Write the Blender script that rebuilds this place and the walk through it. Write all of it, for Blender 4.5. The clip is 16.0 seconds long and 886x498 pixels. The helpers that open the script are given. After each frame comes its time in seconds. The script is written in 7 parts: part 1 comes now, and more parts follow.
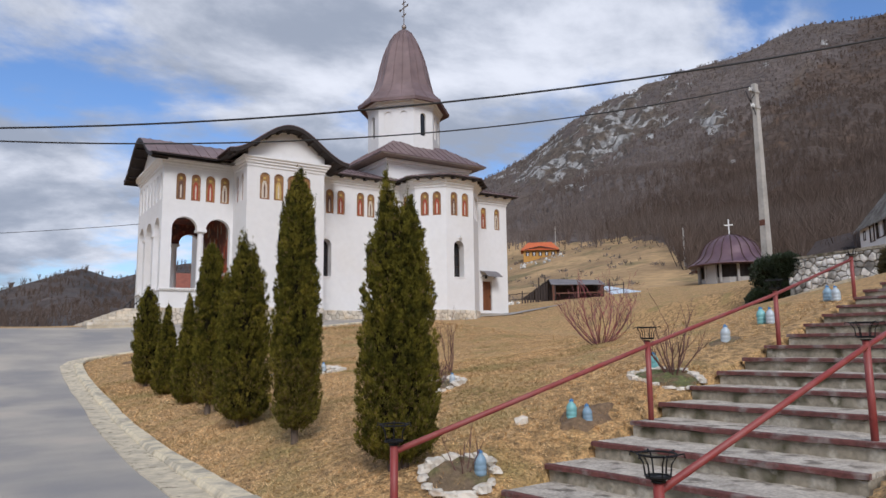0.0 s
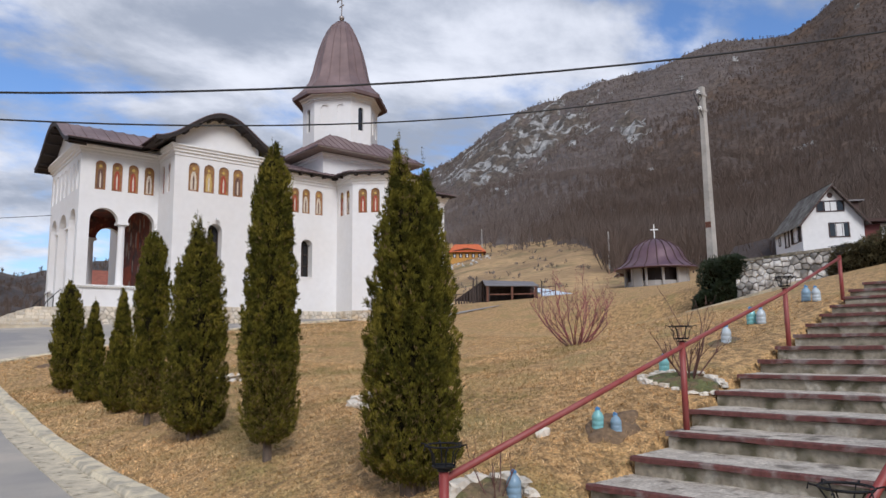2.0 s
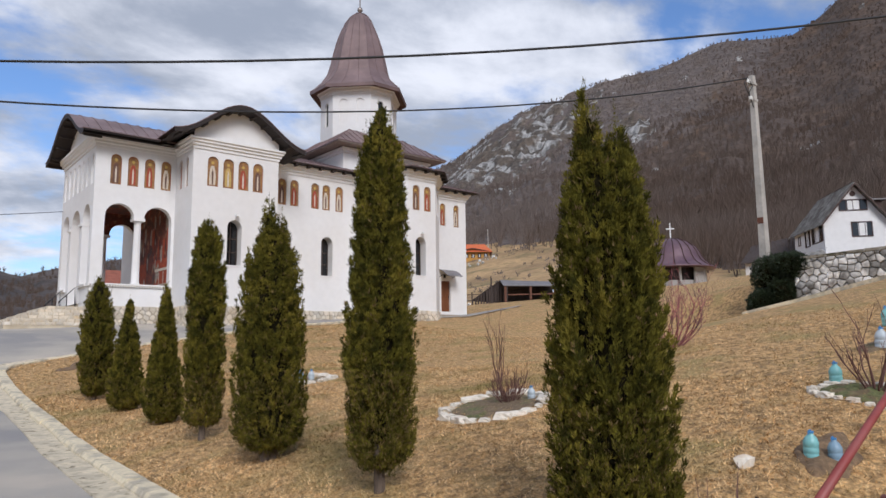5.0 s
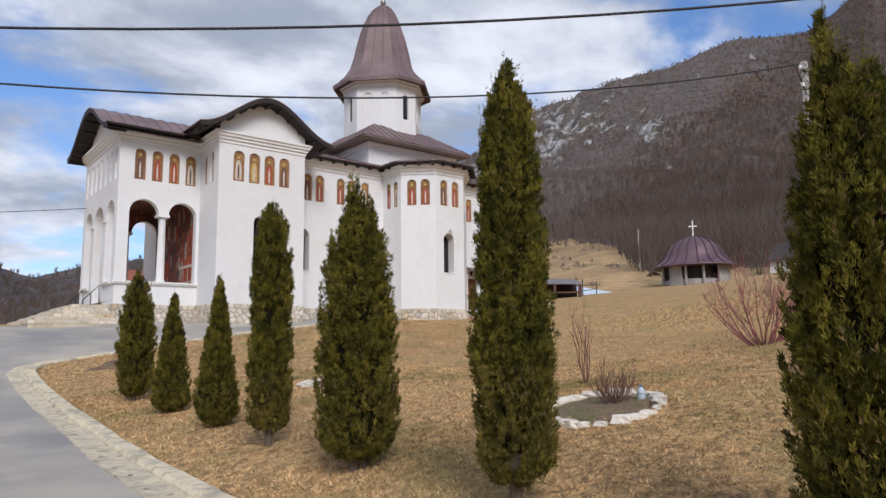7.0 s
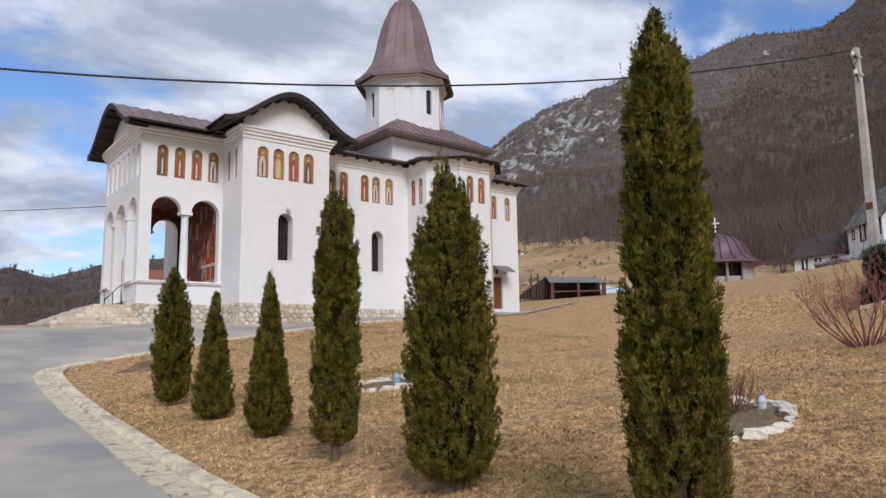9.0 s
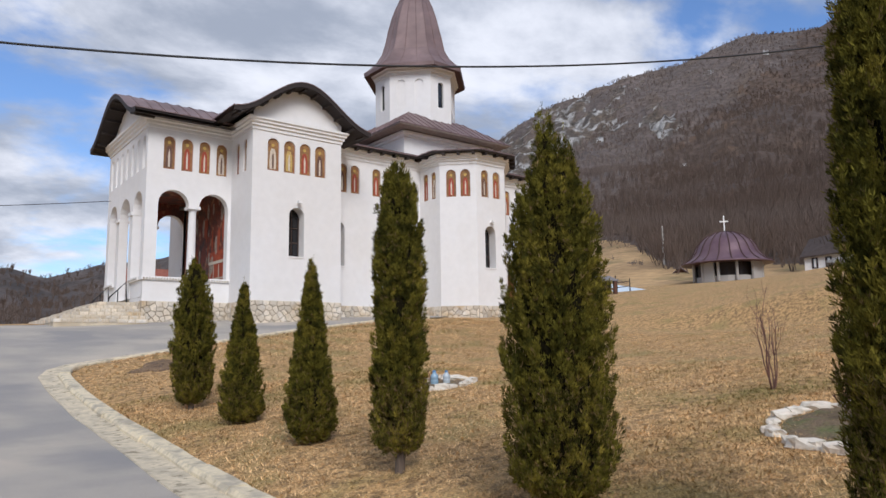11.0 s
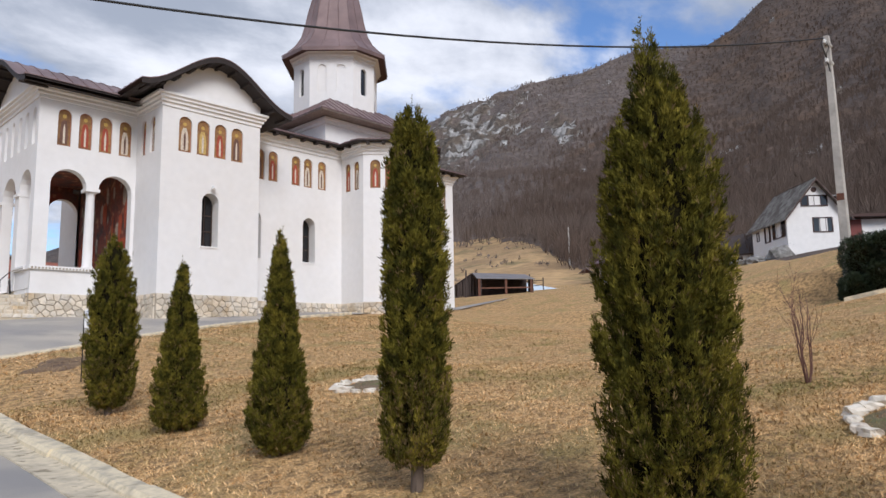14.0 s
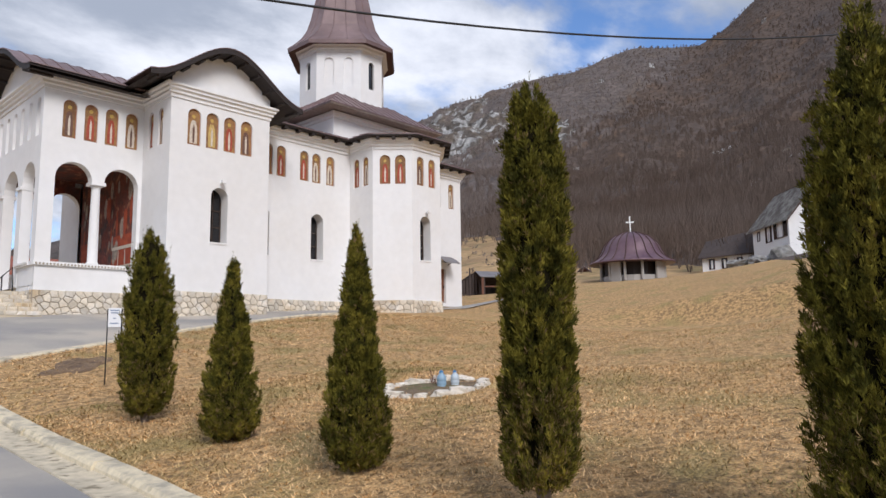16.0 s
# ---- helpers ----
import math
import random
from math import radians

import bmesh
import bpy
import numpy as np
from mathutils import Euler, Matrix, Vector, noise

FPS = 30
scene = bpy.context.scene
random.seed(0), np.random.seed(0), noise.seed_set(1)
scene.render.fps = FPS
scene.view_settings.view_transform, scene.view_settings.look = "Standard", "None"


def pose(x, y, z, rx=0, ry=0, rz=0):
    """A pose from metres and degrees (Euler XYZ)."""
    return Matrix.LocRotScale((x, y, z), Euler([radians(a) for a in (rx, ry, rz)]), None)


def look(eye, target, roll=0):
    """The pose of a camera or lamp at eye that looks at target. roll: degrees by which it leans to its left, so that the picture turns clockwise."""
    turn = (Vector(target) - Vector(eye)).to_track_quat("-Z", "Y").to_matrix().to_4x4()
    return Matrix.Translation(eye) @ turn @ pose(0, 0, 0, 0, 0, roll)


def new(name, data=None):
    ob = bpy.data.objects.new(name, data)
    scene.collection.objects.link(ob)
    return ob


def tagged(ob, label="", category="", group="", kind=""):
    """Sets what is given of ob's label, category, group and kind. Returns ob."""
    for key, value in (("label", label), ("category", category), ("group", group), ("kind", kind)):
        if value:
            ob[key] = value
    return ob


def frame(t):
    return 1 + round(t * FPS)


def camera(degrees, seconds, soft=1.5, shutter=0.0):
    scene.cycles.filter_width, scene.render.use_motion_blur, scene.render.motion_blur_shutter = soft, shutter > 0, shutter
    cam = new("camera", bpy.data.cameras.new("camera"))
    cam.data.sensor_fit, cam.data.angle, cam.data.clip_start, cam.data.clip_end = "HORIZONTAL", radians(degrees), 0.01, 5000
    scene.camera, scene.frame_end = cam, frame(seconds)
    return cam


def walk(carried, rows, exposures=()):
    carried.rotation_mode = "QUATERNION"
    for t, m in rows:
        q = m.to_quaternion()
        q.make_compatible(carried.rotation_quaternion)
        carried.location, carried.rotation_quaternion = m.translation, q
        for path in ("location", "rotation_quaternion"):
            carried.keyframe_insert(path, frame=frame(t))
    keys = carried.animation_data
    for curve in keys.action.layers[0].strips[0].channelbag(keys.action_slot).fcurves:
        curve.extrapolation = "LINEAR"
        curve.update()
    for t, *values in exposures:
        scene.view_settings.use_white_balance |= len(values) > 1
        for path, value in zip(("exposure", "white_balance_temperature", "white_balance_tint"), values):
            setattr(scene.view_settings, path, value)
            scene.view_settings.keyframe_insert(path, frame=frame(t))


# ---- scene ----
cam = camera(64.6, 16.0)
EXPO = 0.31
PATH = [
    (0, (0.037, -0.407, 1.696), (1.134, 1.242, 1.967), -0.7),
    (0.5, (0.065, 0.005, 1.681), (1.234, 1.606, 1.949), -0.7),
    (1, (0.075, 0.391, 1.695), (1.281, 1.964, 1.964), -0.7),
    (1.5, (-0.033, 0.785, 1.715), (1.218, 2.321, 1.987), -0.6),
    (2, (-0.067, 1.149, 1.699), (1.205, 2.668, 1.972), -0.7),
    (2.5, (-0.073, 1.525, 1.753), (1.209, 3.037, 2.024), -0.7),
    (3, (-0.099, 1.889, 1.753), (1.186, 3.398, 2.025), -0.7),
    (3.5, (-0.128, 2.235, 1.758), (1.155, 3.744, 2.032), -0.7),
    (4, (-0.149, 2.608, 1.759), (1.133, 4.119, 2.03), -0.7),
    (4.2, (-0.168, 2.739, 1.773), (1.112, 4.252, 2.045), -0.7),
    (6.5, (-0.388, 4.471, 1.734), (0.868, 6.003, 2.009), -0.6),
    (7, (-0.436, 4.885, 1.712), (0.814, 6.422, 1.988), -0.7),
    (7.5, (-0.429, 5.261, 1.736), (0.815, 6.804, 2.01), -0.8),
    (8, (-0.457, 5.594, 1.738), (0.778, 7.142, 2.013), -0.8),
    (8.5, (-0.532, 5.929, 1.764), (0.699, 7.48, 2.041), -0.8),
    (9, (-0.534, 6.299, 1.771), (0.693, 7.854, 2.045), -0.8),
    (11.5, (-0.497, 8.194, 1.68), (0.74, 9.742, 1.957), -0.9),
    (12, (-0.485, 8.527, 1.638), (0.807, 10.028, 1.915), -1.0),
    (12.5, (-0.42, 8.862, 1.619), (0.935, 10.308, 1.891), -1.0),
    (13, (-0.381, 9.185, 1.604), (1.007, 10.599, 1.875), -1.0),
    (13.5, (-0.393, 9.503, 1.626), (1.02, 10.892, 1.899), -1.0),
    (14, (-0.392, 9.831, 1.618), (1.046, 11.194, 1.889), -1.0),
    (14.5, (-0.42, 10.197, 1.64), (1.031, 11.546, 1.912), -0.9),
    (15, (-0.467, 10.611, 1.641), (0.989, 11.955, 1.915), -0.9),
    (15.5, (-0.555, 10.907, 1.677), (0.903, 12.249, 1.949), -0.9),
    (16, (-0.616, 11.137, 1.708), (0.841, 12.48, 1.973), -0.8),
]
walk(cam, [(t, look(eye, target, roll)) for t, eye, target, roll in PATH], exposures=[(0.0, EXPO - 0.12, 6250, 12), (4.0, EXPO - 0.03, 6280, 12), (9.0, EXPO - 0.03, 6300, 12), (16.0, EXPO + 0.10, 6350, 12)])

# ---- world and sun ----
world = bpy.data.worlds.new("world")
scene.world = world
world.use_nodes = True
wn, wl = world.node_tree.nodes, world.node_tree.links
wn.clear()


def wnode(kind, **values):
    n = wn.new(kind)
    for k, v in values.items():
        n.inputs[k].default_value = v
    return n


SUN_EL, SUN_AZ = radians(38), radians(205)
sky = wn.new("ShaderNodeTexSky")
sky.sky_type, sky.sun_disc, sky.sun_elevation, sky.sun_rotation = "NISHITA", False, SUN_EL, SUN_AZ
coord = wn.new("ShaderNodeTexCoord")
sep = wn.new("ShaderNodeSeparateXYZ")
wl.new(coord.outputs["Generated"], sep.inputs[0])
up = wn.new("ShaderNodeMath"); up.operation = "MAXIMUM"; up.inputs[1].default_value = 0.0
wl.new(sep.outputs["Z"], up.inputs[0])
den = wn.new("ShaderNodeMath"); den.operation = "ADD"; den.inputs[1].default_value = 0.30
wl.new(up.outputs[0], den.inputs[0])
flat = []
for axis in ("X", "Y"):
    q = wn.new("ShaderNodeMath"); q.operation = "DIVIDE"
    wl.new(sep.outputs[axis], q.inputs[0]); wl.new(den.outputs[0], q.inputs[1])
    flat.append(q)
plane = wn.new("ShaderNodeCombineXYZ")
wl.new(flat[0].outputs[0], plane.inputs[0]); wl.new(flat[1].outputs[0], plane.inputs[1])
plane.inputs[2].default_value = 3.7


def cloud_noise(scale, detail, rough, distort, lo, hi, shift):
    mp = wn.new("ShaderNodeMapping")
    mp.inputs["Location"].default_value = shift
    mp.inputs["Rotation"].default_value = (0, 0, 0.7)
    mp.inputs["Scale"].default_value = (1.0, 1.25, 1.0)
    wl.new(plane.outputs[0], mp.inputs[0])
    n = wnode("ShaderNodeTexNoise", Scale=scale, Detail=detail, Roughness=rough, Distortion=distort)
    wl.new(mp.outputs[0], n.inputs["Vector"])
    r = wnode("ShaderNodeMapRange")
    r.inputs["From Min"].default_value, r.inputs["From Max"].default_value = lo, hi
    r.interpolation_type = "SMOOTHSTEP"
    wl.new(n.outputs["Fac"], r.inputs["Value"])
    return r


cover = cloud_noise(1.5, 9, 0.56, 0.15, 0.385, 0.52, (0.3, 1.1, 0))
shade = cloud_noise(2.1, 8, 0.58, 0.2, 0.31, 0.61, (4.1, 0.6, 2))
tone = wn.new("ShaderNodeMix"); tone.data_type = "RGBA"
tone.inputs["A"].default_value = (0.80, 0.83, 0.90, 1)
tone.inputs["B"].default_value = (0.34, 0.385, 0.47, 1)
wl.new(shade.outputs[0], tone.inputs["Factor"])
scale_sky = wn.new("ShaderNodeMix"); scale_sky.data_type = "RGBA"; scale_sky.blend_type = "MULTIPLY"
scale_sky.inputs["Factor"].default_value = 1
scale_sky.inputs["B"].default_value = (0.095, 0.118, 0.150, 1)
wl.new(sky.outputs[0], scale_sky.inputs["A"])
both = wn.new("ShaderNodeMix"); both.data_type = "RGBA"
wl.new(cover.outputs[0], both.inputs["Factor"])
wl.new(scale_sky.outputs["Result"], both.inputs["A"]); wl.new(tone.outputs["Result"], both.inputs["B"])
back = wnode("ShaderNodeBackground", Strength=0.90)
wl.new(both.outputs["Result"], back.inputs["Color"])
wl.new(back.outputs[0], wn.new("ShaderNodeOutputWorld").inputs[0])

sun = new("sun", bpy.data.lights.new("sun", "SUN"))
sun.data.energy, sun.data.angle, sun.data.color = 2.0, radians(24), (1.0, 0.975, 0.95)
sun.matrix_world = look((0, 0, 50), (-math.sin(SUN_AZ) * 60, -math.cos(SUN_AZ) * 60, 50 - math.tan(SUN_EL) * 60))


# ---- materials ----
def material(name, base, rough=0.8, metal=0.0, grain=0.0, grain_scale=20.0, tint=None, tint_scale=2.0, tint_span=(0.4, 0.65),
             bump=0.0, bump_scale=40.0, island=0.0, each=0.0, third=None, third_scale=0.7, third_span=(0.5, 0.7), stretch=(1, 1, 1), bump_dist=0.02):
    m = bpy.data.materials.new(name)
    m.use_nodes = True
    n, l = m.node_tree.nodes, m.node_tree.links
    p = n["Principled BSDF"]
    p.inputs["Roughness"].default_value, p.inputs["Metallic"].default_value = rough, metal
    tc = n.new("ShaderNodeTexCoord")
    mp = n.new("ShaderNodeMapping"); mp.inputs["Scale"].default_value = stretch
    geo = n.new("ShaderNodeNewGeometry")
    l.new(geo.outputs["Position"], mp.inputs[0])
    vec = mp.outputs[0]

    def noise_node(scale, detail=6):
        t = n.new("ShaderNodeTexNoise")
        t.inputs["Scale"].default_value, t.inputs["Detail"].default_value = scale, detail
        l.new(vec, t.inputs["Vector"])
        return t

    def mix(fac, a, b, blend="MIX"):
        x = n.new("ShaderNodeMix"); x.data_type = "RGBA"; x.blend_type = blend
        if isinstance(fac, float): x.inputs["Factor"].default_value = fac
        else: l.new(fac, x.inputs["Factor"])
        for key, v in (("A", a), ("B", b)):
            if isinstance(v, tuple): x.inputs[key].default_value = (*v, 1)
            else: l.new(v, x.inputs[key])
        return x.outputs["Result"]

    def span(value, lo, hi, a=0.0, b=1.0):
        r = n.new("ShaderNodeMapRange")
        r.inputs["From Min"].default_value, r.inputs["From Max"].default_value = lo, hi
        r.inputs["To Min"].default_value, r.inputs["To Max"].default_value = a, b
        l.new(value, r.inputs["Value"])
        return r.outputs[0]

    colour = base
    if tint: colour = mix(span(noise_node(tint_scale).outputs["Fac"], *tint_span), colour, tint)
    if third: colour = mix(span(noise_node(third_scale, 8).outputs["Fac"], *third_span), colour, third)

    def brightness(value, amount):
        hsv = n.new("ShaderNodeHueSaturation")
        if isinstance(colour, tuple): hsv.inputs["Color"].default_value = (*colour, 1)
        else: l.new(colour, hsv.inputs["Color"])
        l.new(span(value, 0, 1, 1 - amount, 1 + amount), hsv.inputs["Value"])
        return hsv.outputs[0]

    if grain: colour = brightness(span(noise_node(grain_scale, 8).outputs["Fac"], 0.25, 0.75), grain)
    if island: colour = brightness(geo.outputs["Random Per Island"], island)
    if each:
        info = n.new("ShaderNodeObjectInfo")
        colour = brightness(info.outputs["Random"], each)
    if isinstance(colour, tuple): p.inputs["Base Color"].default_value = (*colour, 1)
    else: l.new(colour, p.inputs["Base Color"])
    if bump:
        b = n.new("ShaderNodeBump")
        b.inputs["Strength"].default_value, b.inputs["Distance"].default_value = bump, bump_dist
        l.new(noise_node(bump_scale, 8).outputs["Fac"], b.inputs["Height"])
        l.new(b.outputs[0], p.inputs["Normal"])
    return m


M = {}
M["plaster"] = material("white plaster", (0.77, 0.76, 0.755), 0.9, grain=0.03, grain_scale=3, tint=(0.74, 0.72, 0.70), tint_scale=0.35, bump=0.15, bump_scale=60)
M["moulding"] = material("white moulding", (0.76, 0.745, 0.73), 0.85, grain=0.04, grain_scale=4, bump=0.1)
M["roof"] = material("brown sheet metal", (0.180, 0.122, 0.118), 0.5, 0.2, grain=0.14, grain_scale=1.5, tint=(0.245, 0.172, 0.168), tint_scale=0.5, bump=0.12, bump_scale=5)
M["roof_purple"] = material("purple sheet metal", (0.135, 0.078, 0.098), 0.45, 0.3, tint=(0.17, 0.105, 0.12), tint_scale=0.5, grain=0.12, grain_scale=1.5, bump=0.12, bump_scale=5)
M["soffit"] = material("dark stained boards", (0.022, 0.014, 0.012), 0.7, grain=0.3, grain_scale=6, bump=0.2)
M["tier_soffit"] = material("weathered grey-brown boards", (0.30, 0.25, 0.22), 0.85, grain=0.25, grain_scale=5, bump=0.2)
M["rafter"] = material("red-brown rafters", (0.07, 0.022, 0.015), 0.7, grain=0.3, grain_scale=6)
M["mortar"] = material("brown-grey mortar", (0.31, 0.265, 0.205), 0.95, grain=0.2, grain_scale=12, bump=0.4)
M["stone"] = material("cream facing stone", (0.60, 0.53, 0.43), 0.85, grain=0.15, grain_scale=8, each=0.22, tint=(0.50, 0.37, 0.22), tint_scale=0.9, tint_span=(0.5, 0.72), third=(0.62, 0.58, 0.52), third_scale=2.1, bump=0.5, bump_scale=14)
M["tread_stone"] = material("cream stair stone", (0.60, 0.52, 0.39), 0.85, grain=0.2, grain_scale=5, tint=(0.42, 0.34, 0.24), tint_scale=2.5, bump=0.5, bump_scale=9)
M["glass"] = material("dark window glass", (0.012, 0.012, 0.014), 0.08)
M["glass"].node_tree.nodes["Principled BSDF"].inputs["Specular IOR Level"].default_value = 0.6
M["frame_wood"] = material("brown window frame", (0.05, 0.03, 0.02), 0.5)
M["icon_gold"] = material("gold ochre painted panel", (0.30, 0.16, 0.055), 0.7, grain=0.25, grain_scale=14, each=0.2, tint=(0.20, 0.09, 0.04), tint_scale=3.0)
M["icon_border"] = material("terracotta painted border", (0.30, 0.11, 0.055), 0.75, grain=0.15, grain_scale=10)
M["robe_red"] = material("red painted robe", (0.34, 0.06, 0.03), 0.75, grain=0.3, grain_scale=16)
M["robe_white"] = material("pale painted robe", (0.60, 0.52, 0.42), 0.75, grain=0.3, grain_scale=16)
M["robe_gold"] = material("yellow painted robe", (0.52, 0.36, 0.12), 0.75, grain=0.3, grain_scale=16)
M["robe_dark"] = material("dark painted robe", (0.14, 0.07, 0.05), 0.75, grain=0.3, grain_scale=16)
M["halo"] = material("gold painted halo", (0.5, 0.33, 0.08), 0.6)
M["mural"] = material("dark red mural", (0.20, 0.045, 0.026), 0.8, grain=0.35, grain_scale=6, tint=(0.075, 0.045, 0.04), tint_scale=1.6, third=(0.38, 0.17, 0.09), third_scale=2.6, third_span=(0.55, 0.68))
M["mural_red"] = material("vermilion mural field", (0.40, 0.075, 0.028), 0.8, grain=0.2, grain_scale=7, tint=(0.30, 0.05, 0.02), tint_scale=2)
M["mural_grey"] = material("grey mural figure", (0.25, 0.20, 0.17), 0.8, grain=0.35, grain_scale=9, tint=(0.42, 0.34, 0.26), tint_scale=4)
M["door_wood"] = material("varnished brown door", (0.16, 0.055, 0.02), 0.5, grain=0.2, grain_scale=5, stretch=(1, 1, 0.2), bump=0.15)
M["iron"] = material("black wrought iron", (0.015, 0.015, 0.016), 0.5, 0.6)
M["gilt"] = material("pale metal cross", (0.35, 0.30, 0.27), 0.4, 0.6)
M["white_metal"] = material("white painted cross", (0.8, 0.8, 0.78), 0.4)
M["asphalt"] = material("grey worn asphalt", (0.32, 0.297, 0.268), 0.9, grain=0.12, grain_scale=90, tint=(0.46, 0.405, 0.335), tint_scale=0.4, tint_span=(0.42, 0.66), third=(0.265, 0.252, 0.24), third_scale=0.3, third_span=(0.50, 0.64), bump=0.35, bump_scale=160, bump_dist=0.006)
M["concrete"] = material("weathered pale concrete", (0.68, 0.585, 0.415), 0.92, grain=0.15, grain_scale=14, tint=(0.42, 0.37, 0.285), tint_scale=3.0, tint_span=(0.46, 0.62), third=(0.32, 0.275, 0.19), third_scale=7.0, third_span=(0.58, 0.72), bump=0.5, bump_scale=30)
M["gutter"] = material("stained gutter concrete", (0.60, 0.515, 0.375), 0.92, grain=0.2, grain_scale=9, tint=(0.47, 0.405, 0.30), tint_scale=2.6, tint_span=(0.46, 0.62), third=(0.20, 0.165, 0.105), third_scale=6.0, third_span=(0.58, 0.70), bump=0.5, bump_scale=30)
M["step_top"] = material("grey flaking step concrete", (0.42, 0.37, 0.31), 0.92, grain=0.35, grain_scale=30, tint=(0.54, 0.485, 0.41), tint_scale=5.5, tint_span=(0.45, 0.6), third=(0.17, 0.145, 0.115), third_scale=4.5, third_span=(0.54, 0.66), bump=0.9, bump_scale=22)
M["step_side"] = material("mossy step riser", (0.31, 0.27, 0.205), 0.95, grain=0.35, grain_scale=16, tint=(0.095, 0.085, 0.05), tint_scale=4.0, tint_span=(0.5, 0.64), third=(0.42, 0.38, 0.31), third_scale=5, third_span=(0.54, 0.64), bump=0.8, bump_scale=16)
M["red_nosing"] = material("worn dark red nosing paint", (0.13, 0.045, 0.038), 0.8, grain=0.4, grain_scale=18, tint=(0.20, 0.15, 0.135), tint_scale=5.0, tint_span=(0.50, 0.62), bump=0.3)
M["red_paint"] = material("faded red rail paint", (0.27, 0.066, 0.058), 0.5, grain=0.12, grain_scale=10, tint=(0.25, 0.035, 0.03), tint_scale=3, bump=0.1)
M["lawn"] = material("dry winter turf", (0.54, 0.332, 0.142), 0.95, grain=0.6, grain_scale=30, tint=(0.29, 0.180, 0.078), tint_scale=7.0, tint_span=(0.46, 0.58), third=(0.33, 0.240, 0.09), third_scale=0.7, third_span=(0.52, 0.66), bump=1.0, bump_scale=11, bump_dist=0.10)
M["meadow"] = material("dry hill meadow", (0.44, 0.285, 0.135), 0.95, grain=0.3, grain_scale=0.6, tint=(0.26, 0.165, 0.08), tint_scale=0.06, third=(0.20, 0.15, 0.065), third_scale=0.1, third_span=(0.52, 0.66), bump=0.6, bump_scale=0.8, bump_dist=0.4)
# Haze put into the colour: greyed litter for far, dark brown for near.
M["forest_floor"] = material("leaf litter slope greyed as haze", (0.128, 0.100, 0.088), 0.95, grain=0.4, grain_scale=0.35, tint=(0.100, 0.080, 0.072), tint_scale=0.03, third=(0.11, 0.08, 0.06), third_scale=0.05, bump=1.0, bump_scale=0.25, bump_dist=2.5)
M["unhazed_litter"] = material("dark brown leaf litter slope without haze", (0.088, 0.060, 0.045), 0.95, grain=0.4, grain_scale=0.35, tint=(0.070, 0.052, 0.044), tint_scale=0.03, third=(0.105, 0.062, 0.036), third_scale=0.05, bump=1.0, bump_scale=0.25, bump_dist=2.5)
# The dark tint paints the crag's shaded crevices into its colour.
M["cliff"] = material("grey limestone crag", (0.33, 0.32, 0.305), 0.95, grain=0.6, grain_scale=0.35, tint=(0.085, 0.07, 0.058), tint_scale=0.16, tint_span=(0.46, 0.54), third=(0.11, 0.085, 0.065), third_scale=0.07, third_span=(0.48, 0.56), bump=1.0, bump_scale=0.3, bump_dist=4.0, stretch=(1, 1, 0.45))
M["far_hill"] = material("far brown wooded hill", (0.085, 0.066, 0.058), 0.95, grain=0.4, grain_scale=0.2, tint=(0.045, 0.038, 0.036), tint_scale=0.03, bump=0.8, bump_scale=0.2, bump_dist=3)
# Twigs follow: the first greyed like haze, the second left dark.
M["twigs"] = material("bare twigs greyed as haze", (0.165, 0.132, 0.118), 0.95, island=0.3, tint=(0.12, 0.088, 0.072), tint_scale=0.02)
M["dark_twigs"] = material("bare dark brown twigs", (0.110, 0.080, 0.064), 0.95, island=0.35, tint=(0.085, 0.055, 0.040), tint_scale=0.02)
M["blades"] = material("straw grass blades", (0.80, 0.535, 0.265), 0.9, island=0.45, tint=(0.46, 0.290, 0.130), tint_scale=6.0, tint_span=(0.44, 0.60), third=(0.30, 0.245, 0.085), third_scale=0.6, third_span=(0.50, 0.68))
M["bark"] = material("grey-brown thuja bark", (0.12, 0.088, 0.066), 0.95, grain=0.3, grain_scale=30, stretch=(1, 1, 0.2), bump=0.7, bump_scale=60)
# The dark third tone paints shaded gaps between sprays into the leaf colour.
M["thuja"] = material("olive thuja scales", (0.118, 0.104, 0.015), 0.85, island=0.45, tint=(0.222, 0.178, 0.028), tint_scale=2.2, tint_span=(0.46, 0.70), third=(0.045, 0.044, 0.007), third_scale=8.0, third_span=(0.46, 0.60))
M["thuja"].node_tree.nodes["Principled BSDF"].inputs["Specular IOR Level"].default_value = 0.12
# Near-black colour carries the shade deep inside the foliage.
M["thuja_core"] = material("black-brown painted crown shade", (0.014, 0.012, 0.006), 0.95, grain=0.3, grain_scale=25, bump=1.0, bump_scale=30)
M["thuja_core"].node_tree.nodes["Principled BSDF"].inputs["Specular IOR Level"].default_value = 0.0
M["thuja_brown"] = material("dead brown thuja scales", (0.17, 0.11, 0.04), 0.85, island=0.3)
M["red_twig"] = material("red dogwood stems", (0.30, 0.082, 0.088), 0.7, island=0.3, tint=(0.10, 0.055, 0.045), tint_scale=3)
M["brown_twig"] = material("brown rose stems", (0.14, 0.065, 0.05), 0.8, island=0.3)
M["white_rock"] = material("whitewashed garden rock", (0.66, 0.60, 0.51), 0.9, grain=0.15, grain_scale=9, each=0.12, tint=(0.45, 0.33, 0.22), tint_scale=3.0, tint_span=(0.55, 0.72), bump=0.8, bump_scale=12)
M["soil"] = material("dark garden soil", (0.17, 0.118, 0.07), 0.95, grain=0.4, grain_scale=25, tint=(0.20, 0.14, 0.075), tint_scale=6, tint_span=(0.48, 0.6), third=(0.10, 0.12, 0.035), third_scale=3.0, bump=1.0, bump_scale=30)
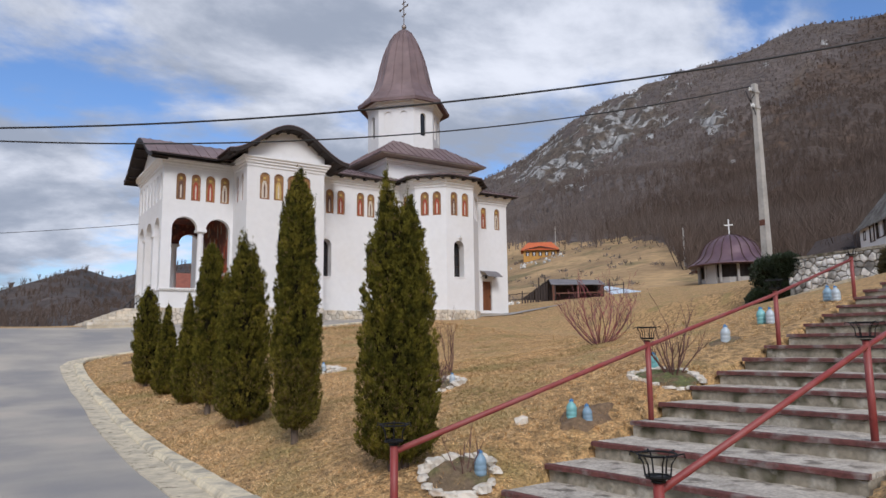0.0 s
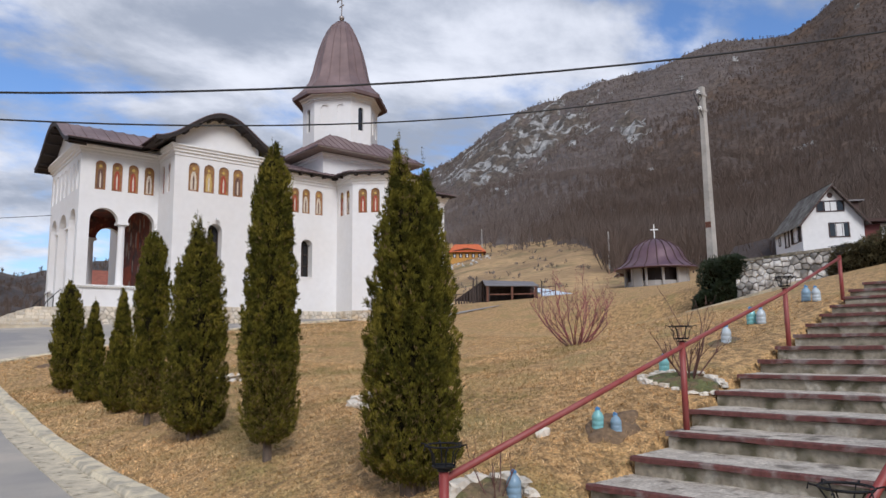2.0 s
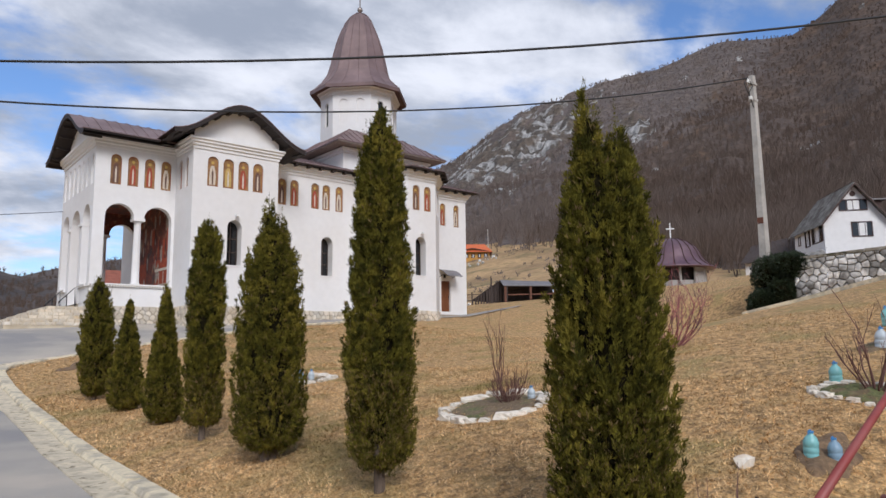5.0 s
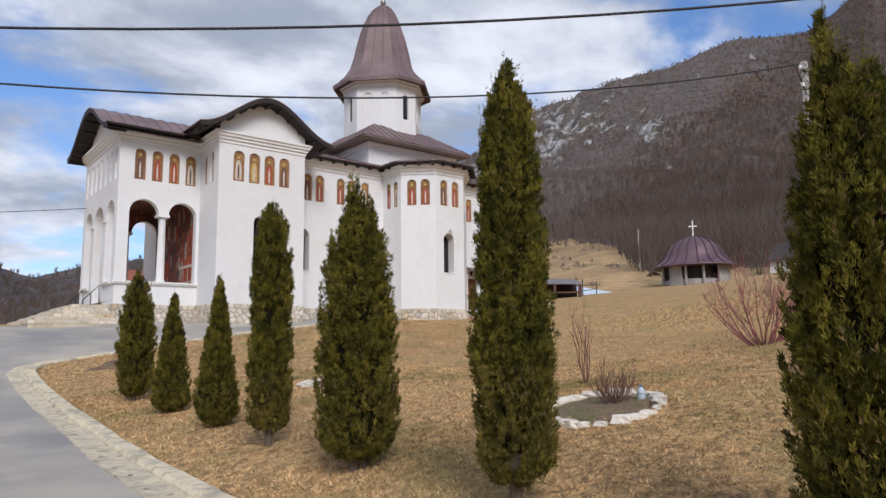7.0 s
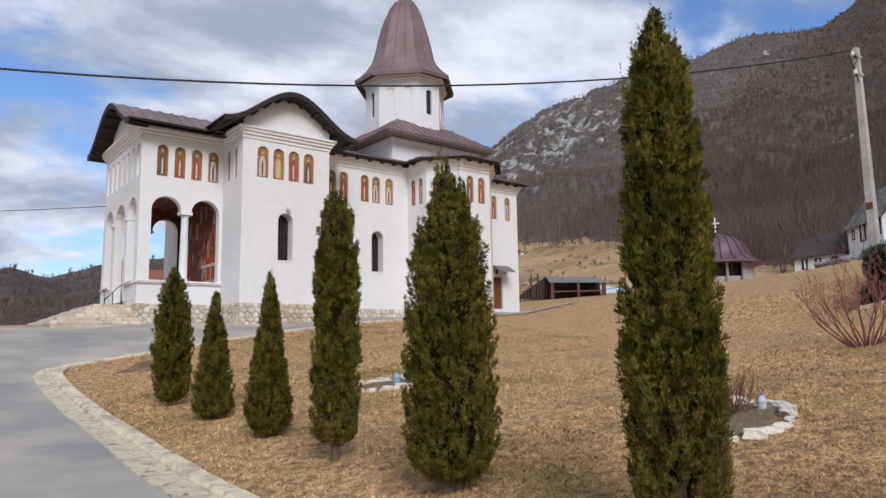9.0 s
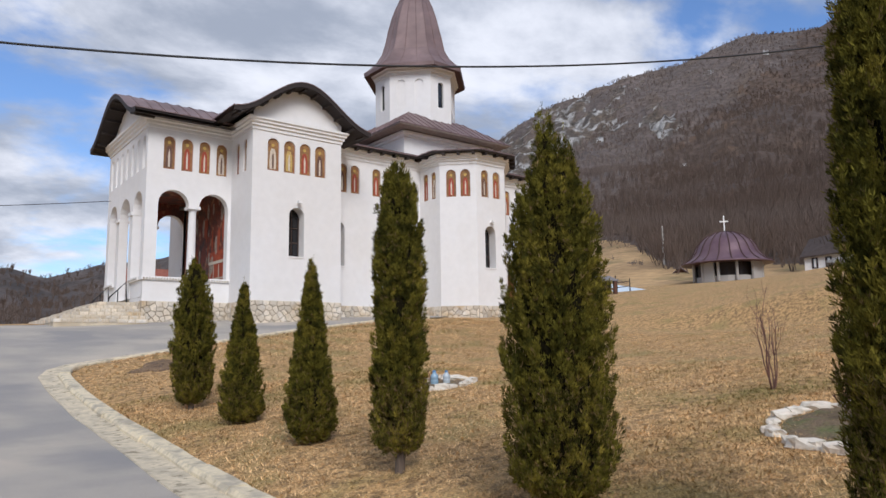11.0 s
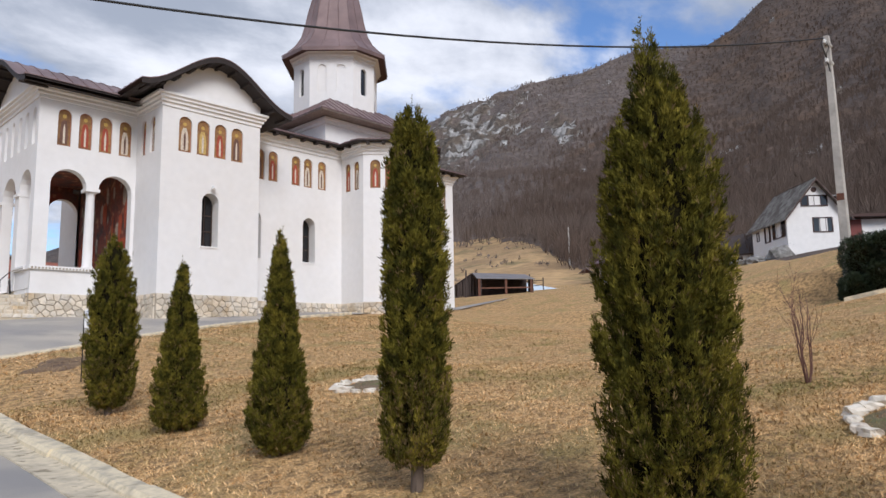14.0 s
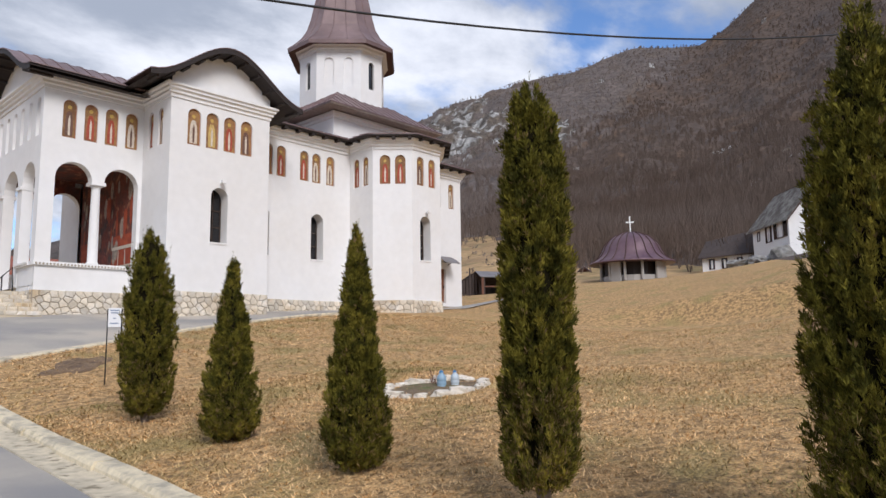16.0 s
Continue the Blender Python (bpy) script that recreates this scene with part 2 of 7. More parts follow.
M["moss_soil"] = material("mossy garden soil", (0.16, 0.115, 0.06), 0.95, grain=0.5, grain_scale=20, tint=(0.12, 0.125, 0.045), tint_scale=5, tint_span=(0.45, 0.55), bump=1.0, bump_scale=30)
M["brown_soil"] = material("bare brown earth", (0.21, 0.135, 0.075), 0.95, grain=0.4, grain_scale=18, tint=(0.12, 0.075, 0.045), tint_scale=3, bump=1.0, bump_scale=20)
M["moss"] = material("green moss", (0.07, 0.10, 0.02), 0.95, island=0.4)
M["bottle_teal"] = material("teal plastic bottle", (0.22, 0.50, 0.50), 0.25, grain=0.1)
M["bottle_blue"] = material("pale blue plastic bottle", (0.24, 0.36, 0.46), 0.25, grain=0.1)
M["bottle_clear"] = material("cloudy plastic bottle", (0.46, 0.52, 0.56), 0.25, grain=0.1)
M["cap"] = material("blue plastic cap", (0.08, 0.25, 0.5), 0.4)
M["pole_concrete"] = material("pale pole concrete", (0.46, 0.435, 0.40), 0.9, grain=0.12, grain_scale=8, tint=(0.36, 0.34, 0.31), tint_scale=1.2, bump=0.3)
M["rust"] = material("rusty sheet", (0.13, 0.05, 0.03), 0.8, grain=0.3)
M["cable"] = material("black cable", (0.015, 0.015, 0.016), 0.6)
M["wall_mortar"] = material("grey wall mortar", (0.20, 0.185, 0.16), 0.95, grain=0.2, grain_scale=9, bump=0.5)
M["wall_stone"] = material("white and grey rubble", (0.60, 0.57, 0.52), 0.9, grain=0.25, grain_scale=6, each=0.5, tint=(0.26, 0.24, 0.21), tint_scale=3.5, third=(0.78, 0.76, 0.72), third_scale=1.6, third_span=(0.48, 0.6), bump=0.8, bump_scale=9)
M["rock_grey"] = material("grey weathered rock", (0.27, 0.26, 0.245), 0.95, grain=0.4, grain_scale=2, tint=(0.14, 0.13, 0.115), tint_scale=0.8, bump=1.0, bump_scale=2, bump_dist=0.3)
M["ivy"] = material("dark ivy leaves", (0.022, 0.035, 0.014), 0.5, island=0.5)
M["dry_bush"] = material("brown-green shrub", (0.075, 0.062, 0.025), 0.9, island=0.5)
M["old_shingle"] = material("grey lichened shingles", (0.115, 0.095, 0.082), 0.95, grain=0.35, grain_scale=5, each=0.3, tint=(0.26, 0.25, 0.22), tint_scale=1.2, bump=0.6)
M["house_white"] = material("whitewashed wall", (0.78, 0.765, 0.75), 0.9, grain=0.05, grain_scale=2, bump=0.2)
M["house_trim"] = material("dark brown trim", (0.06, 0.028, 0.022), 0.7, grain=0.2)
M["house_red"] = material("red-brown door paint", (0.17, 0.035, 0.028), 0.6, grain=0.15)
M["orange_roof"] = material("orange tile roof", (0.55, 0.13, 0.045), 0.8, grain=0.15, grain_scale=2)
M["red_tiles"] = material("faded red roof tiles", (0.26, 0.085, 0.055), 0.85, grain=0.2, grain_scale=2)
M["yellow_log"] = material("yellow log wall", (0.48, 0.25, 0.06), 0.8, grain=0.2, grain_scale=3)
M["barn_wood"] = material("dark barn boards", (0.055, 0.04, 0.035), 0.9, grain=0.35, grain_scale=3, stretch=(1, 1, 0.2))
M["hut_wood"] = material("red-brown boards", (0.15, 0.068, 0.045), 0.9, grain=0.35, grain_scale=3, stretch=(1, 1, 0.2))
M["tin"] = material("grey tin roofing", (0.20, 0.185, 0.185), 0.6, 0.2, grain=0.15, grain_scale=1.5)
M["blue_tin"] = material("pale blue roofing sheet", (0.50, 0.58, 0.66), 0.45, grain=0.08, grain_scale=1.5)
M["chapel_wall"] = material("grey chapel plaster", (0.36, 0.34, 0.32), 0.9, grain=0.1)
M["sign_white"] = material("white sign sheet", (0.75, 0.76, 0.78), 0.5)
M["sign_ink"] = material("blue-grey print", (0.25, 0.30, 0.40), 0.6)


# ---- builders ----
def finish(name, bm, mat, parent=None, label="", smooth=False):
    me = bpy.data.meshes.new(name)
    bm.to_mesh(me)
    bm.free()
    for m in mat if isinstance(mat, (list, tuple)) else (mat,):
        me.materials.append(M[m])
    if smooth:
        me.polygons.foreach_set("use_smooth", [True] * len(me.polygons))
    ob = new(name, me)
    if parent:
        ob.parent = parent
        ob.matrix_parent_inverse = Matrix.Translation(-parent.location)
    if label:
        ob["label"] = label
    return ob


def part(name, bm, mat, parent, label="", smooth=False):
    return finish(name, bm, mat, parent, label, smooth)


def thing(name, x, y, z, label, category, group="", kind=""):
    e = new(name)
    e.location = (x, y, z)
    return tagged(e, label, category, group, kind)


def raw(name, verts, faces, mat, parent=None, label="", smooth=False):
    me = bpy.data.meshes.new(name)
    me.from_pydata(verts, [], faces)
    for m in mat if isinstance(mat, (list, tuple)) else (mat,):
        me.materials.append(M[m])
    if smooth:
        me.polygons.foreach_set("use_smooth", [True] * len(me.polygons))
    ob = new(name, me)
    if parent:
        ob.parent = parent
        ob.matrix_parent_inverse = Matrix.Translation(-parent.location)
    if label:
        ob["label"] = label
    return ob


def box(bm, x0, x1, y0, y1, z0, z1, m=None):
    vs = [Vector((x, y, z)) for x in (x0, x1) for y in (y0, y1) for z in (z0, z1)]
    vs = [bm.verts.new(m @ v if m else v) for v in vs]
    for f in ((0, 1, 3, 2), (4, 6, 7, 5), (0, 4, 5, 1), (2, 3, 7, 6), (0, 2, 6, 4), (1, 5, 7, 3)):
        bm.faces.new([vs[i] for i in f])
    return bm


def boxes(*dims):
    bm = bmesh.new()
    for d in dims:
        box(bm, *d)
    return bm


def lathe(bm, profile, seg=24, m=None, cap=True):
    """profile: (radius, z) from the bottom up."""
    rings = []
    for r, z in profile:
        ring = [Vector((r * math.cos(2 * math.pi * k / seg), r * math.sin(2 * math.pi * k / seg), z)) for k in range(seg)]
        rings.append([bm.verts.new(m @ v if m else v) for v in ring])
    for a, b in zip(rings, rings[1:]):
        for k in range(seg):
            bm.faces.new((a[k], a[(k + 1) % seg], b[(k + 1) % seg], b[k]))
    if cap:
        bm.faces.new(rings[0][::-1]); bm.faces.new(rings[-1])
    return bm


def tube(bm, points, radii, seg=6):
    rings = []
    for i, p in enumerate(points):
        p = Vector(p)
        d = (Vector(points[min(i + 1, len(points) - 1)]) - Vector(points[max(i - 1, 0)])).normalized()
        a = d.orthogonal().normalized() if abs(d.z) > 0.9 else d.cross(Vector((0, 0, 1))).normalized()
        b = d.cross(a)
        r = radii[i] if isinstance(radii, (list, tuple)) else radii
        rings.append([bm.verts.new(p + r * (math.cos(2 * math.pi * k / seg) * a + math.sin(2 * math.pi * k / seg) * b)) for k in range(seg)])
    for a, b in zip(rings, rings[1:]):
        for k in range(seg):
            bm.faces.new((a[k], a[(k + 1) % seg], b[(k + 1) % seg], b[k]))
    bm.faces.new(rings[0][::-1]); bm.faces.new(rings[-1])
    return bm


def sweep(bm, path, profile, closed=False, zfun=None):
    """Sweeps a closed profile of (outward offset, z) along a plan path, outward to the right of travel, mitred."""
    n = len(path)
    rings = []
    for i in range(n):
        p = Vector(path[i])
        a = Vector(path[i - 1]) if i > 0 or closed else None
        b = Vector(path[(i + 1) % n]) if i < n - 1 or closed else None
        d1 = (p - a).normalized() if a else None
        d2 = (b - p).normalized() if b else None
        n1 = Vector((d1.y, -d1.x)) if d1 else None
        n2 = Vector((d2.y, -d2.x)) if d2 else None
        if n1 is None: mit = n2
        elif n2 is None: mit = n1
        else:
            mit = n1 + n2
            mit = mit / max(mit.dot(n2), 0.2)
        z0 = zfun(p.x, p.y) if zfun else 0
        rings.append([bm.verts.new((p.x + mit.x * o, p.y + mit.y * o, z + z0)) for o, z in profile])
    k = len(profile)
    for i in range(n if closed else n - 1):
        a, b = rings[i], rings[(i + 1) % n]
        for j in range(k):
            bm.faces.new((a[j], a[(j + 1) % k], b[(j + 1) % k], b[j]))
    if not closed:
        bm.faces.new(rings[0]); bm.faces.new(rings[-1][::-1])
    return bm


def arch_top(uc, w, spring, seg=10):
    return [(uc - w / 2 * math.cos(math.pi * k / seg), spring + w / 2 * math.sin(math.pi * k / seg)) for k in range(seg + 1)]


def panel(bm, m, length, v0, v1, rows, depth=0.3):
    """Front of a wall in u, v with arched or square openings that have reveals. rows: (v_low, v_high, [(u_centre, width, v_bottom, v_spring, arched)])."""
    def quad(*pts):
        bm.faces.new([bm.verts.new(m @ Vector((u, d, v))) for u, v, d in pts])

    def rect(a, b, c, d):
        if b - a > 1e-4 and d - c > 1e-4:
            quad((a, c, 0), (b, c, 0), (b, d, 0), (a, d, 0))
    low = v0
    for lo, hi, ops in rows:
        rect(0, length, low, lo)
        left = 0
        for uc, w, vb, vs, arched in ops:
            a, b = uc - w / 2, uc + w / 2
            rect(left, a, lo, hi)
            rect(a, b, lo, vb)
            line = arch_top(uc, w, vs) if arched else [(a, vs), (b, vs)]
            for (ua, va), (ub, vb2) in zip(line, line[1:]):
                quad((ua, va, 0), (ub, vb2, 0), (ub, hi, 0), (ua, hi, 0))
                quad((ua, va, 0), (ua, va, depth), (ub, vb2, depth), (ub, vb2, 0))
            if vs - vb > 1e-4:
                quad((a, vb, 0), (a, vs, 0), (a, vs, depth), (a, vb, depth))
                quad((b, vb, 0), (b, vb, depth), (b, vs, depth), (b, vs, 0))
                quad((a, vb, 0), (a, vb, depth), (b, vb, depth), (b, vb, 0))
            left = b
        rect(left, length, lo, hi)
        low = hi
    rect(0, length, low, v1)
    return bm


def along(a, b):
    """A frame on the wall from a to b: u along it, v up, third axis into the wall."""
    d = (Vector(b) - Vector(a)).normalized()
    return Matrix(((d.x, -d.y, 0, a[0]), (d.y, d.x, 0, a[1]), (0, 0, 1, 0), (0, 0, 0, 1)))


def arch_plate(bm, m, uc, w, vb, vs, d, arched=True, seg=10):
    pts = [(uc - w / 2, vb)] + (arch_top(uc, w, vs, seg) if arched else [(uc - w / 2, vs), (uc + w / 2, vs)]) + [(uc + w / 2, vb)]
    f = bm.faces.new([bm.verts.new(m @ Vector((u, d, v))) for u, v in pts])
    return f


# ---- lie of the land ----
def smooth_step(a, b, v):
    k = min(max((v - a) / (b - a), 0), 1)
    return k * k * (3 - 2 * k)


def hermite(v, xs, ys):
    if v <= xs[0]: return ys[0]
    if v >= xs[-1]: return ys[-1]
    i = max(j for j in range(len(xs) - 1) if xs[j] <= v)
    def slope(j):
        j0, j1 = max(j - 1, 0), min(j + 1, len(xs) - 1)
        return (ys[j1] - ys[j0]) / (xs[j1] - xs[j0])
    h = xs[i + 1] - xs[i]
    k = (v - xs[i]) / h
    return ((2 * k ** 3 - 3 * k * k + 1) * ys[i] + (k ** 3 - 2 * k * k + k) * h * slope(i) + (3 * k * k - 2 * k ** 3) * ys[i + 1] + (k ** 3 - k * k) * h * slope(i + 1))


ROAD_Y, ROAD_Z = (8, 14, 19, 24, 29, 35, 41, 50, 70), (0, 0.04, 0.18, 0.50, 1.12, 2.05, 2.75, 3.1, 3.2)
EDGE_Y, EDGE_X = (-20, 7, 11, 14.5, 17, 19.5, 22, 26, 28.5), (2.6, 2.62, 2.66, 2.79, 2.90, 3.05, 3.13, 3.2, 3.28)
BEND = [(3.53, 29.3), (3.92, 29.75), (4.6, 30.15), (6.31, 31.03), (8.71, 32.4), (11.2, 33.66), (14.4, 35.3), (18.0, 36.9), (22.6, 38.3)]


def road_z(y):
    return hermite(y, ROAD_Y, ROAD_Z)


def edge_x(y):
    """Where the lawn begins at this y."""
    if y <= 28.5: return hermite(y, EDGE_Y, EDGE_X)
    ys = [28.5] + [p[1] for p in BEND]
    xs = [3.28] + [p[0] for p in BEND]
    return float(np.interp(y, ys, xs)) if y < 38.3 else 22.6 + (y - 38.3) * 6


def base_z(x, y):
    rise = 0.03 + 0.17 / (1 + (max(y - 2, 0) / 14) ** 3)
    z = road_z(y) + rise * min(max(x - 2.8, 0), 40)
    z += 1.35 * smooth_step(26.2, 29.0, x) * (1 - smooth_step(20, 36, y)) * smooth_step(13.5, 16.5, y + (x - 27) * 0.3)
    if x > 33:
        z += (x - 33) * (0.100 + 0.055 * (1 - smooth_step(30, 45, y)))
    if x > 26.5 and y < 26:
        z -= max(z - 4.65 - (x - 26.5) * 0.10, 0) * (1 - smooth_step(15, 26, y))
    if x < -9:
        z -= (-9 - x) * 0.06
    return z


RIDGE_AZ = (-180, -120, -60, -20, 0, 2.5, 5.2, 6.2, 8.4, 10.3, 12.1, 16, 25, 36.5, 37.8, 40.6, 42, 44, 46.2, 48.7, 50.9, 53.2, 55.5, 57.4, 59.5, 62.2, 65.2, 67.5, 69.2, 70.2, 71.4, 80, 95, 125, 160, 180)
RIDGE_EL = (7, 5, 4, 3.4, 3.6, 4.4, 5.5, 5.7, 5.0, 5.6, 6.2, 6.8, 10, 13.5, 13.9, 15.1, 16.1, 17.4, 18.7, 19.4, 19.9, 20.5, 20.9, 21.2, 21.8, 22.3, 22.1, 22.05, 22.8, 23.5, 24.3, 28, 30, 26, 12, 7)


STAIR_AT, STAIR_DIR = Vector((5.2, 5.37)), Vector((0.9945, 0.1056))


def unhazed_slope(az, el):
    """True on the flank coloured browner, as a nearer slope with less haze."""
    return az > 53.2 + (el - 13) * 1.4


def ground_z(x, y, with_bank=True):
    r = math.hypot(x, y)
    if r < 24:
        u = (Vector((x, y)) - STAIR_AT).dot(STAIR_DIR)
        v = (Vector((x, y)) - STAIR_AT).dot(Vector((STAIR_DIR.y, -STAIR_DIR.x)))
        if u > -2.6 and -0.02 < v < 2.9:
            return min(0.427 + 0.2427 * u - 0.32, land_z(x, y)) if u > -1.6 else min(land_z(x, y), 0.03)
    return land_z(x, y, with_bank)


def land_z(x, y, with_bank=True):
    r = math.hypot(x, y)
    near = base_z(x, y) if r < 150 else 0
    if with_bank and r < 60:
        u = max(0, x - edge_x(y))
        near += 0.17 * (1 - math.exp(-u / 0.9)) * (1 - smooth_step(30, 38, y))
    if r < 24:
        q = Vector((x, y)) - STAIR_AT
        u, v = q.dot(STAIR_DIR), q.dot(Vector((STAIR_DIR.y, -STAIR_DIR.x)))
        w = (1 - smooth_step(0.0, 0.85, max(-v, v - 2.8))) * smooth_step(-2.4, -1.2, u) * (1 - smooth_step(8, 11, u))
        near += w * (0.427 + 0.2427 * u - 0.07 - near)
    if r <= 85:
        return near
    az = math.degrees(math.atan2(x, y))
    el = float(np.interp(az, RIDGE_AZ, RIDGE_EL))
    low = min(max((az - 10) / 40, 0), 1) * 4.6
    k = (r - 90) / 430
    top = low + (el - low) * min(max(k, 0), 1) ** (1.0 if az > 20 else 0.8)
    far = 1.7 + r * math.tan(radians(top))
    if r > 520:
        far -= (r - 520) * 0.25
    rough = min(max((r - 150) / 200, 0), 1)
    if rough > 0:
        p = Vector((x, y, 0))
        ease = 1 - 0.65 * smooth_step(420, 515, r)
        far += rough * ease * (9 * noise.noise(p / 70) + 5 * noise.noise(p / 28) + 3.0 * noise.noise(p / 11))
    b = smooth_step(85, 125, r)
    return near * (1 - b) + far * b


# ---- ground, one sheet to the horizon ----
def build_ground():
    az = list(np.arange(-180, -25, 6.0)) + list(np.arange(-25, 15, 0.8)) + list(np.arange(15, 100, 0.4)) + list(np.arange(100, 180, 4.0))
    radii = [0.0] + list(np.geomspace(1.2, 3.4, 8)) + list(np.linspace(3.5, 14, 140)) + list(np.geomspace(14.2, 85, 80)) + list(np.geomspace(88, 240, 46)) + list(np.linspace(246, 560, 66)) + [600, 700, 900, 1400]
    verts, faces, mats = [], [], []
    na = len(az)
    for r in radii[1:]:
        for a in az:
            x, y = r * math.sin(radians(a)), r * math.cos(radians(a))
            z = ground_z(x, y)
            if 25 < a < 62 and r > 250:
                e_ = math.degrees(math.atan2(z - 1.7, r))
                c_ = math.exp(-((a - 46.5) / 5.5) ** 2 - ((e_ - 16.3 - (a - 46.5) * 0.42) / 2.8) ** 2) + math.exp(-((a - 55.4) / 1.6) ** 2 - ((e_ - 17.0) / 1.3) ** 2)
                z += c_ * (7 * noise.noise(Vector((x / 9, y / 9, 2))) + 5 * noise.noise(Vector((x / 4.5, y / 4.5, 4))))
            inside = x < edge_x(y) + 0.1 and -9 < x and y < 41.5
            verts.append((x, y, z - (0.07 if inside else 0)))
    verts.append((0, 0, -0.07))
    for i in range(len(radii) - 2):
        rm, am = radii[i + 1], None
        for k in range(na):
            k2 = (k + 1) % na
            a = az[k]
            faces.append((i * na + k, (i + 1) * na + k, (i + 1) * na + k2, i * na + k2))
            x, y, z = verts[(i + 1) * na + k]
            el = math.degrees(math.atan2(z - 1.7, rm))
            n1 = noise.noise(Vector((x / 40, y / 40, 3)))
            n2 = noise.noise(Vector((x / 16, y / 16, 7)))
            wood = 8.3 - 2.6 * smooth_step(50.5, 53.5, a) - 2.0 * smooth_step(60, 80, a) + 0.5 * n1 + 0.3 * n2
            if rm < 60: mats.append(0)
            elif a < 18 and rm > 110: mats.append(4)
            elif el < wood and a > 18: mats.append(0 if rm < 95 else 1)
            elif a <= 18: mats.append(1)
            else:
                crag = math.exp(-((a - 46.5) / 5.0) ** 2 - ((el - 16.3 - (a - 46.5) * 0.42) / 2.3) ** 2) + 0.9 * math.exp(-((a - 55.4) / 1.3) ** 2 - ((el - 17.0) / 1.1) ** 2) + 0.5 * math.exp(-((a - 41) / 3) ** 2 - ((el - 14.5) / 1.6) ** 2)
                n3 = noise.noise(Vector((x / 7, y / 7, 5)))
                mats.append(3 if crag + 0.45 * n2 + 0.25 * n1 + 0.35 * n3 > 0.42 else 5 if unhazed_slope(a + 3 * n2 + 2 * n3, el) else 2)
    c = len(verts) - 1
    for k in range(na):
        faces.append((c, k, (k + 1) % na))
        mats.append(0)
    me = bpy.data.meshes.new("ground")
    me.from_pydata(verts, [], [f[::-1] for f in faces])
    for m in ("lawn", "meadow", "forest_floor", "cliff", "far_hill", "unhazed_litter"):
        me.materials.append(M[m])
    me.polygons.foreach_set("material_index", mats)
    me.polygons.foreach_set("use_smooth", [True] * len(me.polygons))
    tagged(new("ground", me), "dry winter lawn rising to meadow and bare wooded mountain with grey crags", "ground", kind="structure")


build_ground()


def build_road():
    verts, faces = [], []
    cols = 26
    rows = [y for y in np.arange(-25, 42, 0.5)]
    for y in rows:
        xe = edge_x(y) - 0.62 if y < 28.5 else edge_x(y) - 0.05
        if 28.5 <= y < 31: xe = edge_x(y) - 0.62 + 0.5 * (y - 28.5) / 2.5
        xe = min(xe, 40)
        for k in range(cols + 1):
            x = -9 + (xe + 9) * (k / cols) ** 0.7
            verts.append((x, y, base_z(x, y) + 0.012 - 0.05 * (1 if k == 0 else 0)))
    n = cols + 1
    for i in range(len(rows) - 1):
        for k in range(cols):
            faces.append((i * n + k, i * n + k + 1, (i + 1) * n + k + 1, (i + 1) * n + k))
    ob = raw("road", verts, faces, "asphalt", smooth=True)
    tagged(ob, "grey worn asphalt road curving up to the church", "road", kind="structure")


build_road()


